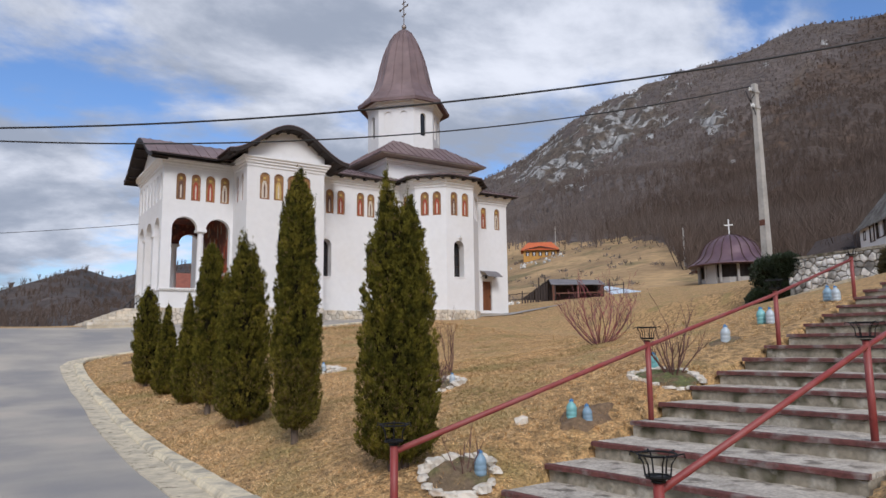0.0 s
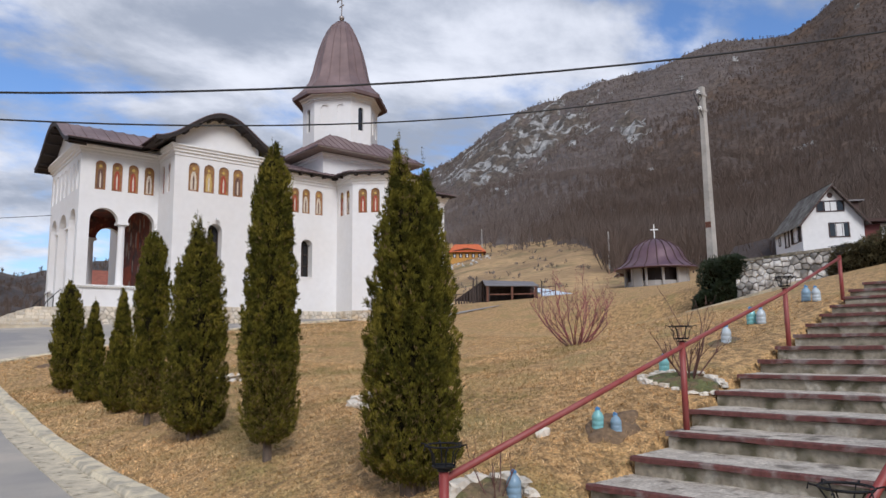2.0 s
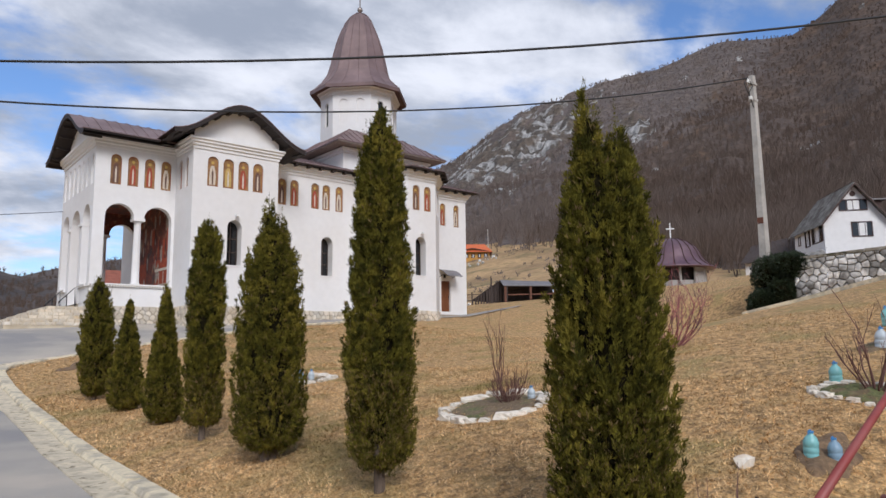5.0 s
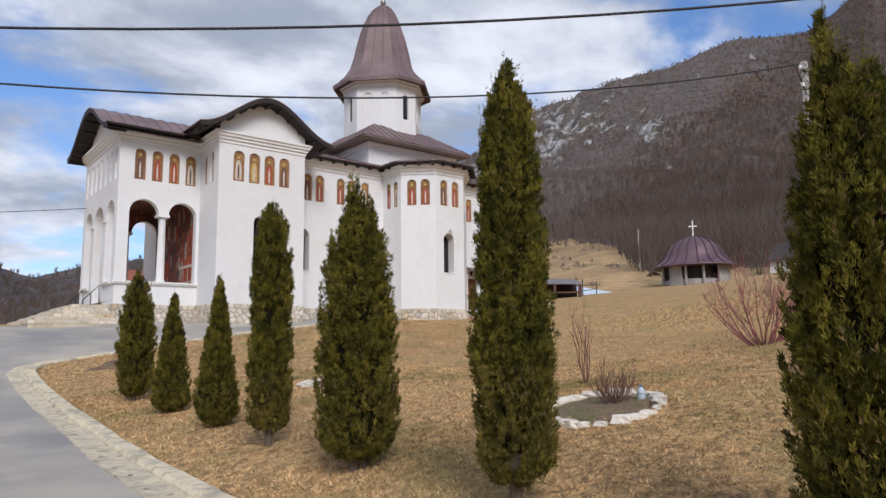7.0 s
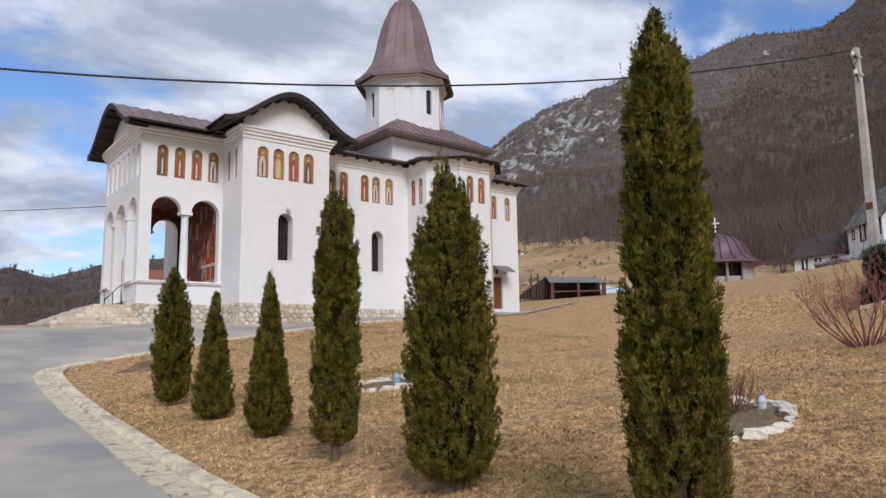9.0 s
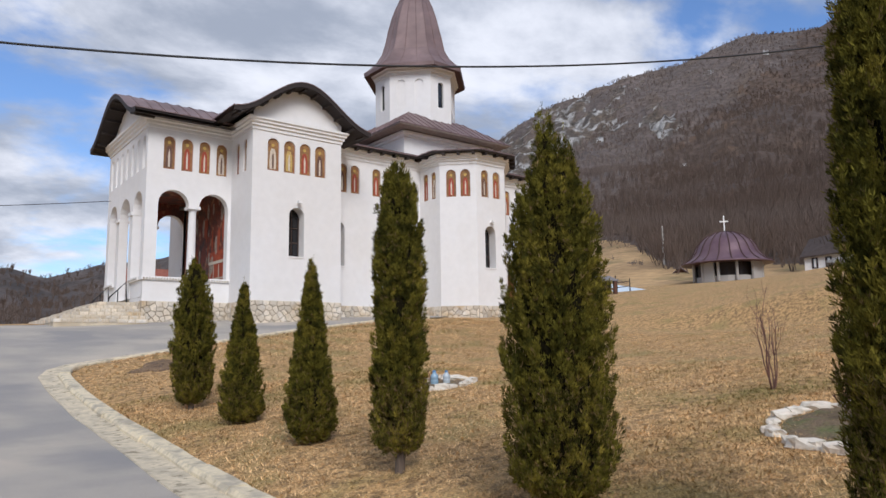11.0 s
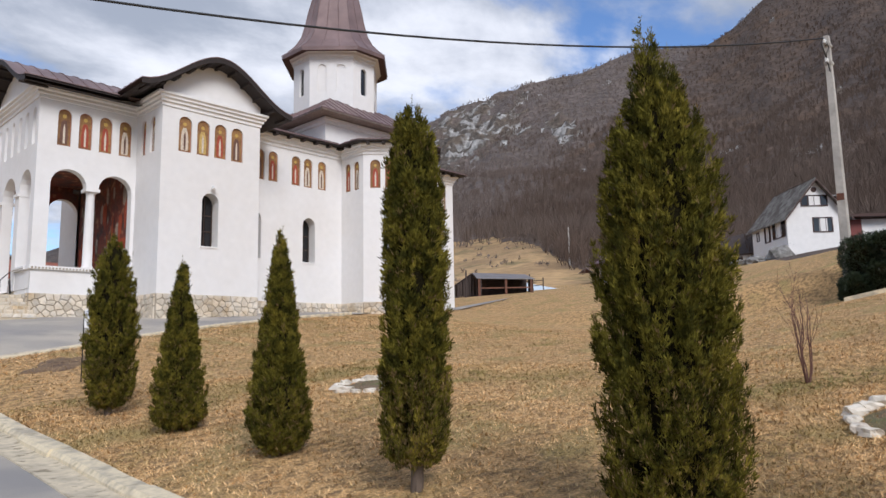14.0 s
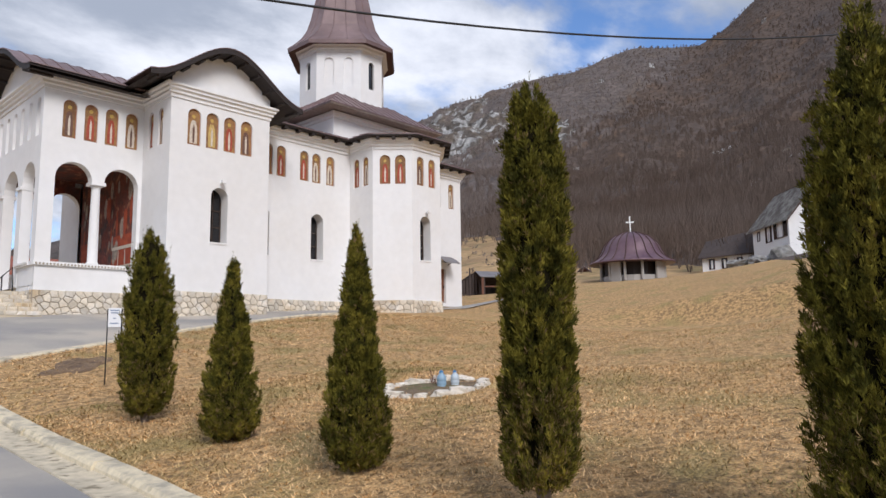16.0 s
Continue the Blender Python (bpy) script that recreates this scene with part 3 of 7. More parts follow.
def build_kerb():
    kerb = thing("kerb", 2.6, 8, 0, "weathered pale concrete kerb and gutter beside the asphalt road", "kerb", kind="structure")
    rng = random.Random(5)
    ys = list(np.arange(-14, 28.6, 1.42))
    line = [(edge_x(y), y) for y in ys] + BEND
    for i in range(len(line) - 1):
        a, b = Vector(line[i]), Vector(line[i + 1])
        d = (b - a).normalized()
        out = Vector((-d.y, d.x))
        gap = 0.0
        a, b = a + d * gap, b - d * gap
        bm = bmesh.new()
        steps = 8
        rings = []
        skew, lift = rng.uniform(-0.025, 0.025), rng.uniform(-0.012, 0.012)
        for s in range(steps + 1):
            p = a + (b - a) * s / steps
            j = [0.012 * noise.noise(Vector((p.y * 2.3, k * 5.1, p.x))) + rng.uniform(-0.004, 0.004) for k in range(5)]
            w = 0.20 + skew + 0.02 * noise.noise(Vector((p.y * 0.9, 3.3, 1)))
            h = 0.10 + lift + 0.015 * noise.noise(Vector((p.y * 0.7, 7.7, 2)))
            z = base_z(p.x, p.y)
            prof = [(-0.10, -0.25, 0), (-0.10, h - 0.035 + j[0], j[1]), (-0.07, h + j[2] * 0.4, 0), (w - 0.04, h + j[3] * 0.4, j[4]), (w, h - 0.05 + j[0] * 0.5, j[4]), (w + 0.05, -0.25, 0)]
            rings.append([bm.verts.new((p.x + out.x * (o + e), p.y + out.y * (o + e), z + v)) for o, v, e in prof])
        for r1, r2 in zip(rings, rings[1:]):
            for k in range(6):
                bm.faces.new((r1[k], r1[(k + 1) % 6], r2[(k + 1) % 6], r2[k]))
        bm.faces.new(rings[0]); bm.faces.new(rings[-1][::-1])
        part("kerb_stone", bm, "concrete", kerb)
    line = [(edge_x(y), y) for y in np.arange(-14, 28.6, 0.5)] + BEND[:6]
    verts, faces = [], []
    rng = random.Random(8)
    for i, (x, y) in enumerate(line):
        p = Vector((x, y))
        d = (Vector(line[min(i + 1, len(line) - 1)]) - Vector(line[max(i - 1, 0)])).normalized()
        out = Vector((-d.y, d.x))
        width = 0.62 - 0.3 * smooth_step(29, 33, y)
        e = 0.03 * noise.noise(Vector((y * 0.8, 4.4, 0)))
        for o, v in ((0.19, 0.022), (0.34, 0.016), (width - 0.08, 0.020), (width + e, 0.028), (width + e + 0.02, -0.06)):
            q = p + out * max(o, 0.19)
            verts.append((q.x, q.y, base_z(q.x, q.y) + v + rng.uniform(-0.0012, 0.0012)))
    for i in range(len(line) - 1):
        for k in range(4):
            faces.append((i * 5 + k, i * 5 + k + 1, (i + 1) * 5 + k + 1, (i + 1) * 5 + k))
    raw("gutter", verts, [f[::-1] for f in faces], "gutter", kerb, "stained concrete gutter strip")


build_kerb()

# ---- church ----
CX, CY = 26.55, 44.6
A, B0, B, C, C0 = (8.46, 41.1), (12.51, 41.1), (12.51, 38.59), (17.30, 38.59), (17.30, 40.76)
D_, E_, F_, G_, G2, H_, I_ = (23.95, 40.76), (23.95, 38.85), (25.45, 37.35), (27.65, 37.35), (29.15, 38.85), (29.15, 40.76), (33.25, 40.76)
SOUTH = [A, B0, B, C, C0, D_, E_, F_, G_, G2, H_, I_]
NORTH = [(x, 2 * CY - y) for x, y in SOUTH[::-1]]
LOOP = SOUTH + NORTH
STONE_TOP, ICON_LOW, ICON_HIGH, WALL_TOP = 3.97, 10.22, 11.82, 12.72
church = thing("church", CX, CY, 3.0, "white plastered church with brown metal roofs and painted icon niches", "church")


def icon(m, uc, w, low, spring, d, robe, parent):
    bm = bmesh.new()
    arch_plate(bm, m, uc, w, low, spring, d)
    holder = part("icon", bm, "icon_border", parent, "terracotta-edged painted icon panel")
    bm = bmesh.new()
    arch_plate(bm, m, uc, w - 0.07, low + 0.04, spring, d - 0.006)
    part("icon_ground", bm, "icon_gold", holder)
    bm = bmesh.new()
    h = spring - low
    shape = [(-0.30, 0.02), (0.30, 0.02), (0.33, 0.35), (0.26, 0.66), (0.14, 0.80), (-0.14, 0.80), (-0.26, 0.66), (-0.32, 0.35)]
    bm.faces.new([bm.verts.new(m @ Vector((uc + a * w * 0.9, d - 0.012, low + 0.06 + b * h))) for a, b in shape])
    part("painted_robe", bm, robe, holder)
    bm = bmesh.new()
    bm.faces.new([bm.verts.new(m @ Vector((uc + 0.085 * math.cos(k * math.pi / 6), d - 0.014, low + 0.06 + 0.93 * h + 0.085 * math.sin(k * math.pi / 6)))) for k in range(12)])
    part("painted_halo", bm, "halo", holder)
    bm = bmesh.new()
    shape = [(-0.07, 0.05), (0.09, 0.04), (0.10, 0.5), (0.02, 0.7), (-0.08, 0.5)]
    bm.faces.new([bm.verts.new(m @ Vector((uc + a * w * 0.9, d - 0.018, low + 0.06 + b * h))) for a, b in shape])
    part("painted_stole", bm, "robe_white" if robe != "robe_white" else "robe_dark", holder)


def arched_window(m, uc, w, low, spring, d, parent):
    bm = bmesh.new()
    arch_plate(bm, m, uc, w, low, spring, d)
    win = part("window", bm, "glass", parent, "narrow dark arched window")
    bm = bmesh.new()
    for u0, u1, v0, v1 in ((-w / 2, w / 2, low, low + 0.06), (-w / 2, -w / 2 + 0.05, low, spring), (w / 2 - 0.05, w / 2, low, spring), (-w / 2, w / 2, low + (spring - low) * 0.36, low + (spring - low) * 0.36 + 0.05), (-w / 2, w / 2, low + (spring - low) * 0.72, low + (spring - low) * 0.72 + 0.05), (-0.02, 0.02, low, spring + w * 0.4)):
        box(bm, uc + u0, uc + u1, d - 0.05, d - 0.005, v0, v1, m)
    part("window_frame", bm, "frame_wood", win)
    bm = box(bmesh.new(), uc - w / 2 - 0.02, uc + w / 2 + 0.02, -0.035, d - 0.01, low - 0.07, low + 0.004, m)
    part("window_sill", bm, "moulding", win)


def flood_lamp(m, u, v, parent):
    bm = bmesh.new()
    box(bm, u - 0.03, u + 0.03, -0.16, 0, v - 0.03, v + 0.03, m)
    box(bm, u - 0.09, u + 0.09, -0.30, -0.14, v - 0.06, v + 0.07, m)
    part("wall_lamp", bm, "moulding", parent, "small white wall lamp")


ROBES = ["robe_dark", "robe_red", "robe_red", "robe_white", "robe_white", "robe_gold", "robe_red", "robe_dark"]
walls = {}


def facade(name, a, b, icons=(), windows=(), door=None, blind=False, low=STONE_TOP - 0.1, plain=False, label="white plastered wall"):
    m = along(a, b)
    length = (Vector(b) - Vector(a)).length
    rows = []
    if windows: rows.append((6.0, 8.9, [(u, 0.80, 6.12, 8.14, True) for u in windows]))
    if door: rows = [(4.1, 6.6, [(door, 0.84, 4.16, 6.30, False)])]
    if icons: rows.append((10.1, 11.95, [(u, w, ICON_LOW, ICON_HIGH - w / 2, True) for u, w in icons]))
    bm = panel(bmesh.new(), m, length, low, WALL_TOP, rows, 0.62)
    wall = part(name, bm, "plaster", church, label)
    walls[name] = wall
    for k, (u, w) in enumerate(icons):
        if blind:
            bm = bmesh.new(); arch_plate(bm, m, u, w, ICON_LOW, ICON_HIGH - w / 2, 0.10)
            part("blind_niche", bm, "plaster", wall)
        else:
            icon(m, u, w, ICON_LOW, ICON_HIGH - w / 2, 0.09, ROBES[(k + (4 if name == "wall_narthex_south" else len(name) % 3 if name != "wall_porch_south" else 0)) % 8], wall)
    for u in windows:
        arched_window(m, u, 0.80, 6.12, 8.14, 0.60, wall)
        if name != "wall_nave_south": flood_lamp(m, u + 0.05, 8.78, wall)
    return m, wall


facade("wall_narthex_west", B0, B, [(0.7, 0.42), (1.6, 0.42)])
facade("wall_narthex_south", B, C, [(x - 12.51, 0.60) for x in (13.57, 14.42, 15.26, 16.10)], [14.84 - 12.51])
facade("wall_narthex_east", C, C0)
facade("wall_nave_south", C0, D_, [(x - 17.30, 0.56) for x in (18.66, 19.46, 20.88, 21.66, 22.60)], [18.40 - 17.3, 21.74 - 17.3])
facade("wall_apse_west", D_, E_, [(0.55, 0.48), (1.30, 0.48)])
facade("wall_apse_southwest", E_, F_, [(0.66, 0.57), (1.48, 0.57)])
facade("wall_apse_south", F_, G_, [(0.65, 0.56), (1.55, 0.56)], [0.98])
facade("wall_apse_southeast", G_, G2, [(0.68, 0.55), (1.48, 0.55)])
facade("wall_apse_east", G2, H_, [(0.55, 0.45), (1.30, 0.45)])
dm, dwall = facade("wall_altar_south", H_, I_, [(0.85, 0.5), (1.95, 0.5), (3.2, 0.5)], (), 2.16)
closing = [I_] + NORTH[:11]
for p, q in zip(closing, closing[1:]):
    facade("wall_north_side", p, q)

# door in the altar wall
bm = box(bmesh.new(), 2.16 - 0.42, 2.16 + 0.42, 0.16, 0.24, 4.16, 6.30, dm)
for u0, u1, v0, v1 in ((-0.34, -0.05, 4.3, 5.1), (0.05, 0.34, 4.3, 5.1), (-0.34, -0.05, 5.25, 6.15), (0.05, 0.34, 5.25, 6.15)):
    box(bm, 2.16 + u0, 2.16 + u1, 0.135, 0.17, v0, v1, dm)
leaf = part("door", bm, "door_wood", dwall, "brown panelled wooden door")
part("door_handle", box(bmesh.new(), 2.16 + 0.3, 2.16 + 0.34, 0.06, 0.14, 5.1, 5.25, dm), "iron", leaf)
bm = bmesh.new()
for k in range(7):
    s0, s1 = k / 7, (k + 1) / 7
    vs = [bm.verts.new(dm @ Vector((u, -1.0 * s, 7.05 - 0.5 * s ** 1.7 + t))) for t in (0, 0.03) for u, s in ((1.5, s0), (2.85, s0), (2.85, s1), (1.5, s1))]
    for f in ((3, 2, 1, 0), (4, 5, 6, 7), (0, 1, 5, 4), (1, 2, 6, 5), (2, 3, 7, 6), (3, 0, 4, 7)):
        bm.faces.new([vs[i] for i in f])
canopy = part("door_canopy", bm, "tin", dwall, "small curved grey canopy on brackets")
bm = bmesh.new()
for u in (1.58, 2.77):
    tube(bm, [dm @ Vector((u, 0, 6.55)), dm @ Vector((u, -0.5, 6.72)), dm @ Vector((u, -0.95, 6.56))], 0.022, 5)
part("bracket", bm, "iron", canopy)
part("door_lamp", box(bmesh.new(), 1.95, 2.07, -0.12, 0, 6.5, 6.75, dm), "iron", dwall)

# porch: open arcades on three sides
PW = 0.42
A2, B02 = (A[0], 2 * CY - A[1]), (B0[0], 2 * CY - B0[1])


def open_front(m, length, arches, low, top, extra, depth):
    """A wall whose arches spring from columns: only the end piers reach down to the sill."""
    if arches[0][1] != arches[-1][1] or len(arches) != 2:
        rows = [(low, 9.6, [(u, w, low + 0.001, 9.25 - w / 2, True) for u, w in arches])]
        return panel(bmesh.new(), m, length, low, top, rows + extra, depth)
    spring = 9.25 - arches[0][1] / 2
    bm = panel(bmesh.new(), m, length, spring, top, [(spring, 9.6, [(u, w, spring, spring, True) for u, w in arches])] + extra, depth)

    def quad(*pts):
        bm.faces.new([bm.verts.new(m @ Vector((u, d, v))) for u, v, d in pts])
    first, last = arches[0][0] - arches[0][1] / 2, arches[-1][0] + arches[-1][1] / 2
    for p, q in ((0, first), (last, length)):
        if q - p > 0.01: quad((p, low, 0), (q, low, 0), (q, spring, 0), (p, spring, 0))
    quad((first, low, 0), (first, spring, 0), (first, spring, depth), (first, low, depth))
    quad((last, low, 0), (last, low, depth), (last, spring, depth), (last, spring, 0))
    inner_a, inner_b = arches[0][0] + arches[0][1] / 2, arches[-1][0] - arches[-1][1] / 2
    quad((inner_a, spring, 0), (inner_a, spring, depth), (inner_b, spring, depth), (inner_b, spring, 0))
    return bm


def arcade(name, a, b, arches, icons, blind, low):
    m = along(a, b)
    length = (Vector(b) - Vector(a)).length
    niches = [(10.1, 11.95, [(u, w, ICON_LOW, ICON_HIGH - w / 2, True) for u, w in icons])]
    wall = part(name, open_front(m, length, arches, low, WALL_TOP, niches, PW), "plaster", church, "white plastered arcade wall")
    inner = m @ Matrix.Translation((length - PW, PW, 0)) @ Matrix.Rotation(math.pi, 4, "Z")
    turned = [(length - PW - u, w) for u, w in arches[::-1]]
    part("inner_wall", open_front(inner, length - 2 * PW, turned, low, 9.9, [], -0.004), "mural", wall, "dark red mural inside the porch")
    for k, (u, w) in enumerate(icons):
        if blind:
            bm = bmesh.new(); arch_plate(bm, m, u, w, ICON_LOW, ICON_HIGH - w / 2, 0.12)
            part("blind_niche", bm, "plaster", wall)
        else:
            icon(m, u, w, ICON_LOW, ICON_HIGH - w / 2, 0.09, ROBES[k], wall)
    return m, wall


def column(m, u, low, high, parent):
    p = m @ Vector((u, PW / 2, 0))
    t = Matrix.Translation((p.x, p.y, 0))
    bm = lathe(bmesh.new(), [(0.24, low), (0.24, low + 0.10), (0.20, low + 0.16), (0.195, low + 1.2), (0.17, high - 0.3), (0.18, high - 0.22), (0.24, high - 0.14)], 20, t)
    col = part("column", bm, "plaster", parent, "round white column", True)
    r = 0.29
    part("capital", box(bmesh.new(), p.x - r, p.x + r, p.y - r, p.y + r, high - 0.14, high), "plaster", col)


SILL = 5.06
pm, pwall = arcade("wall_porch_south", A, B0, [(1.28, 1.42), (3.19, 1.42)], [(x - 8.46, 0.54) for x in (9.46, 10.30, 11.14, 11.99)], False, SILL)
column(pm, 2.235, SILL, 8.54, pwall)
nm, nwall = arcade("wall_porch_north", B02, A2, [(0.86, 1.42), (2.77, 1.42)], [], True, SILL)
column(nm, 1.815, SILL, 8.54, nwall)
wm, wwall = arcade("wall_porch_west", A2, A, [(1.25, 1.5), (3.5, 1.9), (5.75, 1.5)], [(0.55 + 0.98 * k, 0.40) for k in range(7)], True, SILL - 0.9)
for u in (2.27, 4.73):
    column(wm, u, 4.16, 8.35, wwall)
# parapets with a tiled coping
for m, u0, u1, wall in ((pm, 0.02, 4.05, pwall), (nm, 0.0, 4.03, nwall), (wm, 5.0, 6.5, wwall), (wm, 0.5, 2.0, wwall)):
    bm = box(bmesh.new(), u0, u1, 0.0 if m != wm else 0.02, PW, STONE_TOP - 0.1, SILL - 0.002, m)
    par = part("parapet", bm, "plaster", wall, "white parapet wall")
    bm = box(bmesh.new(), u0 - 0.08, u1 + 0.02, -0.10, PW + 0.08, SILL - 0.12, SILL + 0.035, m)
    part("coping", bm, "moulding", par, "grey-white scalloped coping")
    bm = bmesh.new()
    k = u0
    while k < u1:
        box(bm, k, k + 0.07, -0.105, -0.085, SILL - 0.11, SILL - 0.03, m)
        k += 0.13
    tagged(part("coping_tile", bm, "mortar", par), kind="stuff")
part("porch_floor", boxes((A[0] + 0.06, B0[0], A[1] + 0.06, A2[1] - 0.06, 3.9, 4.14)), "tread_stone", church, "stone porch floor")
part("porch_ceiling", boxes((A[0] + 0.3, B0[0], A[1] + 0.3, A2[1] - 0.3, 9.85, 9.95)), "mural", church, "painted porch ceiling")
bm = boxes((B0[0] - 0.03, B0[0] + 0.2, A[1] + PW, A2[1] - PW, 4.14, 9.85))
mural = part("mural_wall", bm, "mural", church, "painted wall behind the porch")
back = along((B0[0] - 0.03, A2[1] - PW), (B0[0] - 0.03, A[1] + PW))
bm = bmesh.new()
for u0, u1, v0, v1 in ((0.25, 2.3, 4.2, 6.7), (3.9, 6.05, 4.2, 6.7), (2.45, 3.75, 4.2, 4.4)):
    bm.faces.new([bm.verts.new(back @ Vector((u, -0.012, v))) for u, v in ((u0, v0), (u1, v0), (u1, v1), (u0, v1))])
part("mural_field", bm, "mural_red", mural, "vermilion painted field")
rng = random.Random(3)
for k in range(26):
    bm = bmesh.new()
    u, v, s = rng.uniform(0.3, 6.0), rng.uniform(5.2, 9.3), rng.uniform(0.12, 0.34)
    bm.faces.new([bm.verts.new(back @ Vector((u + s * 0.6 * math.cos(a * math.pi / 4), -0.018 - 0.0004 * k, v + s * 1.6 * math.sin(a * math.pi / 4)))) for a in range(8)])
    part("mural_figure", bm, "mural_grey", mural, "grey painted shape")
for k in range(9):
    bm = bmesh.new()
    u, v, s = rng.uniform(0.4, 5.9), rng.uniform(6.4, 9.0), rng.uniform(0.15, 0.3)
    bm.faces.new([bm.verts.new(back @ Vector((u + s * 0.5 * math.cos(a * math.pi / 4), -0.032 - 0.0004 * k, v + s * 2.4 * math.sin(a * math.pi / 4)))) for a in range(8)])
    part("mural_figure", bm, "mural_red", mural, "red painted shape")
bm = bmesh.new()
for u0, u1, v0, v1 in ((3.95, 6.0, 6.05, 6.2), (3.95, 6.0, 5.25, 5.33), (4.6, 4.68, 4.3, 6.0), (5.3, 5.38, 4.3, 6.0)):
    bm.faces.new([bm.verts.new(back @ Vector((u, -0.04, v))) for u, v in ((u0, v0), (u1, v0), (u1, v1), (u0, v1))])
part("mural_line", bm, "robe_white", mural, "pale painted lines")

# cornice and eaves
CORNICE = [(0.0, 12.12), (0.05, 12.12), (0.05, 12.26), (0.13, 12.30), (0.13, 12.40), (0.22, 12.46), (0.22, 12.54), (0.30, 12.60), (0.30, 12.70), (0.0, 12.70)]
part("cornice", sweep(bmesh.new(), LOOP, CORNICE, True), "moulding", church, "stepped white cornice")
part("eave", sweep(bmesh.new(), [(17.30, 40.76), D_, E_, F_, G_, G2, H_, I_] + NORTH[:5], [(-0.3, 12.78), (0.62, 12.70), (0.66, 12.74), (0.66, 12.80), (-0.3, 12.92)]), "soffit", church, "dark boarded eave")
bm = bmesh.new()
segs = [C0, D_, E_, F_, G_, G2, H_, I_]
for p, q in zip(segs, segs[1:]):
    m = along(p, q)
    length = (Vector(q) - Vector(p)).length
    u = 0.3
    while u < length:
        part("rafter_end", box(bmesh.new(), u - 0.09, u + 0.09, -0.60, 0.1, 12.58, 12.705, m), "soffit", church)
        u += 0.85


def plane_roof(name, pts, faces, label="brown sheet-metal roof with standing seams"):
    """A roof skin with thickness and raised seams down each slope."""
    bm = bmesh.new()
    vs = [bm.verts.new(p) for p in pts]
    low = [bm.verts.new((x, y, z - 0.05)) for x, y, z in pts]
    for f in faces:
        bm.faces.new([vs[i] for i in f])
        bm.faces.new([low[i] for i in f[::-1]])
        for a, b in zip(f, f[1:] + f[:1]):
            if sum(1 for g in faces if a in g and b in g) == 1:
                bm.faces.new((vs[b], vs[a], low[a], low[b]))
    roof = part(name, bm, "roof", church, label)
    for f in faces:
        q = [Vector(pts[i]) for i in f]
        eave = q[1] - q[0]
        top = q[3] - q[2] if len(q) == 4 else None
        n = max(int(eave.length / 0.55), 1)
        normal = eave.cross(q[2] - q[0]).normalized()
        along_dir = eave.normalized()
        up_dir = normal.cross(along_dir).normalized()
        for k in range(1, n):
            base = q[0] + eave * (k / n)
            reach = 1e9
            for s in range(1, len(q)):
                a, b = q[s], q[(s + 1) % len(q)]
                e = b - a
                dn = e.dot(along_dir); ez = e.dot(up_dir)
                det = dn
                rel = base - a
                if abs(dn) > 1e-6:
                    t = rel.dot(along_dir) / dn
                    if -1e-6 <= t <= 1 + 1e-6:
                        h = (a + e * t - base).dot(up_dir)
                        if h > 0.05: reach = min(reach, h)
            if reach > 50: continue
            tip = base + up_dir * reach
            w = along_dir * 0.018
            bm = bmesh.new()
            hgt = normal * 0.045
            bot = [base - w, base + w, tip + w, tip - w]
            v0 = [bm.verts.new(p) for p in bot]
            v1 = [bm.verts.new(p + hgt) for p in bot]
            bm.faces.new(v1)
            for i in range(4):
                bm.faces.new((v0[i], v0[(i + 1) % 4], v1[(i + 1) % 4], v1[i]))
            part("seam", bm, "roof", roof)
    return roof


EZ = 12.83
# nave slopes, altar end
y0, y1 = 40.76 - 0.68, 2 * CY - 40.76 + 0.68
plane_roof("roof_nave", [(17.0, y0, EZ), (34.0, y0, EZ), (30.8, CY, 14.35), (17.0, CY, 14.35), (17.0, y1, EZ), (34.0, y1, EZ)], [(0, 1, 2, 3), (5, 4, 3, 2), (1, 5, 2)])
# apse half-cones
for s in (1, -1):
    ring = [(23.30, 40.3), (23.30, 38.57), (25.17, 36.68), (27.93, 36.68), (29.80, 38.57), (29.80, 40.3)]
    pts = [(x, y if s > 0 else 2 * CY - y, EZ + 0.015) for x, y in ring] + [(CX, CY - s * 3.2, 13.95)]
    order = [(k, k + 1, 6) for k in range(5)]
    plane_roof("roof_apse", pts, order if s > 0 else [(b, a, c) for a, b, c in order])
# square tier under the tower
h = 3.45
part("tier_wall", boxes((CX - h, CX + h, CY - h, CY + h, 12.9, 14.75)), "plaster", church, "white square tier under the tower")
part("tier_cornice", sweep(bmesh.new(), [(CX - h, CY - h), (CX + h, CY - h), (CX + h, CY + h), (CX - h, CY + h)], [(0, 14.25), (0.08, 14.25), (0.08, 14.4), (0.2, 14.46), (0.2, 14.6), (0, 14.6)], True), "moulding", church)
h2 = 4.4
part("tier_eave", boxes((CX - h2, CX + h2, CY - h2, CY + h2, 14.66, 14.76)), "tier_soffit", church, "grey-brown boarded eave")
e2, t2, z2 = h2 + 0.05, 2.2, 16.35
plane_roof("roof_tier", [(CX - e2, CY - e2, 14.78), (CX + e2, CY - e2, 14.78), (CX + e2, CY + e2, 14.78), (CX - e2, CY + e2, 14.78), (CX - t2, CY - t2, z2), (CX + t2, CY - t2, z2), (CX + t2, CY + t2, z2), (CX - t2, CY + t2, z2)],
           [(0, 1, 5, 4), (1, 2, 6, 5), (2, 3, 7, 6), (3, 0, 4, 7)])


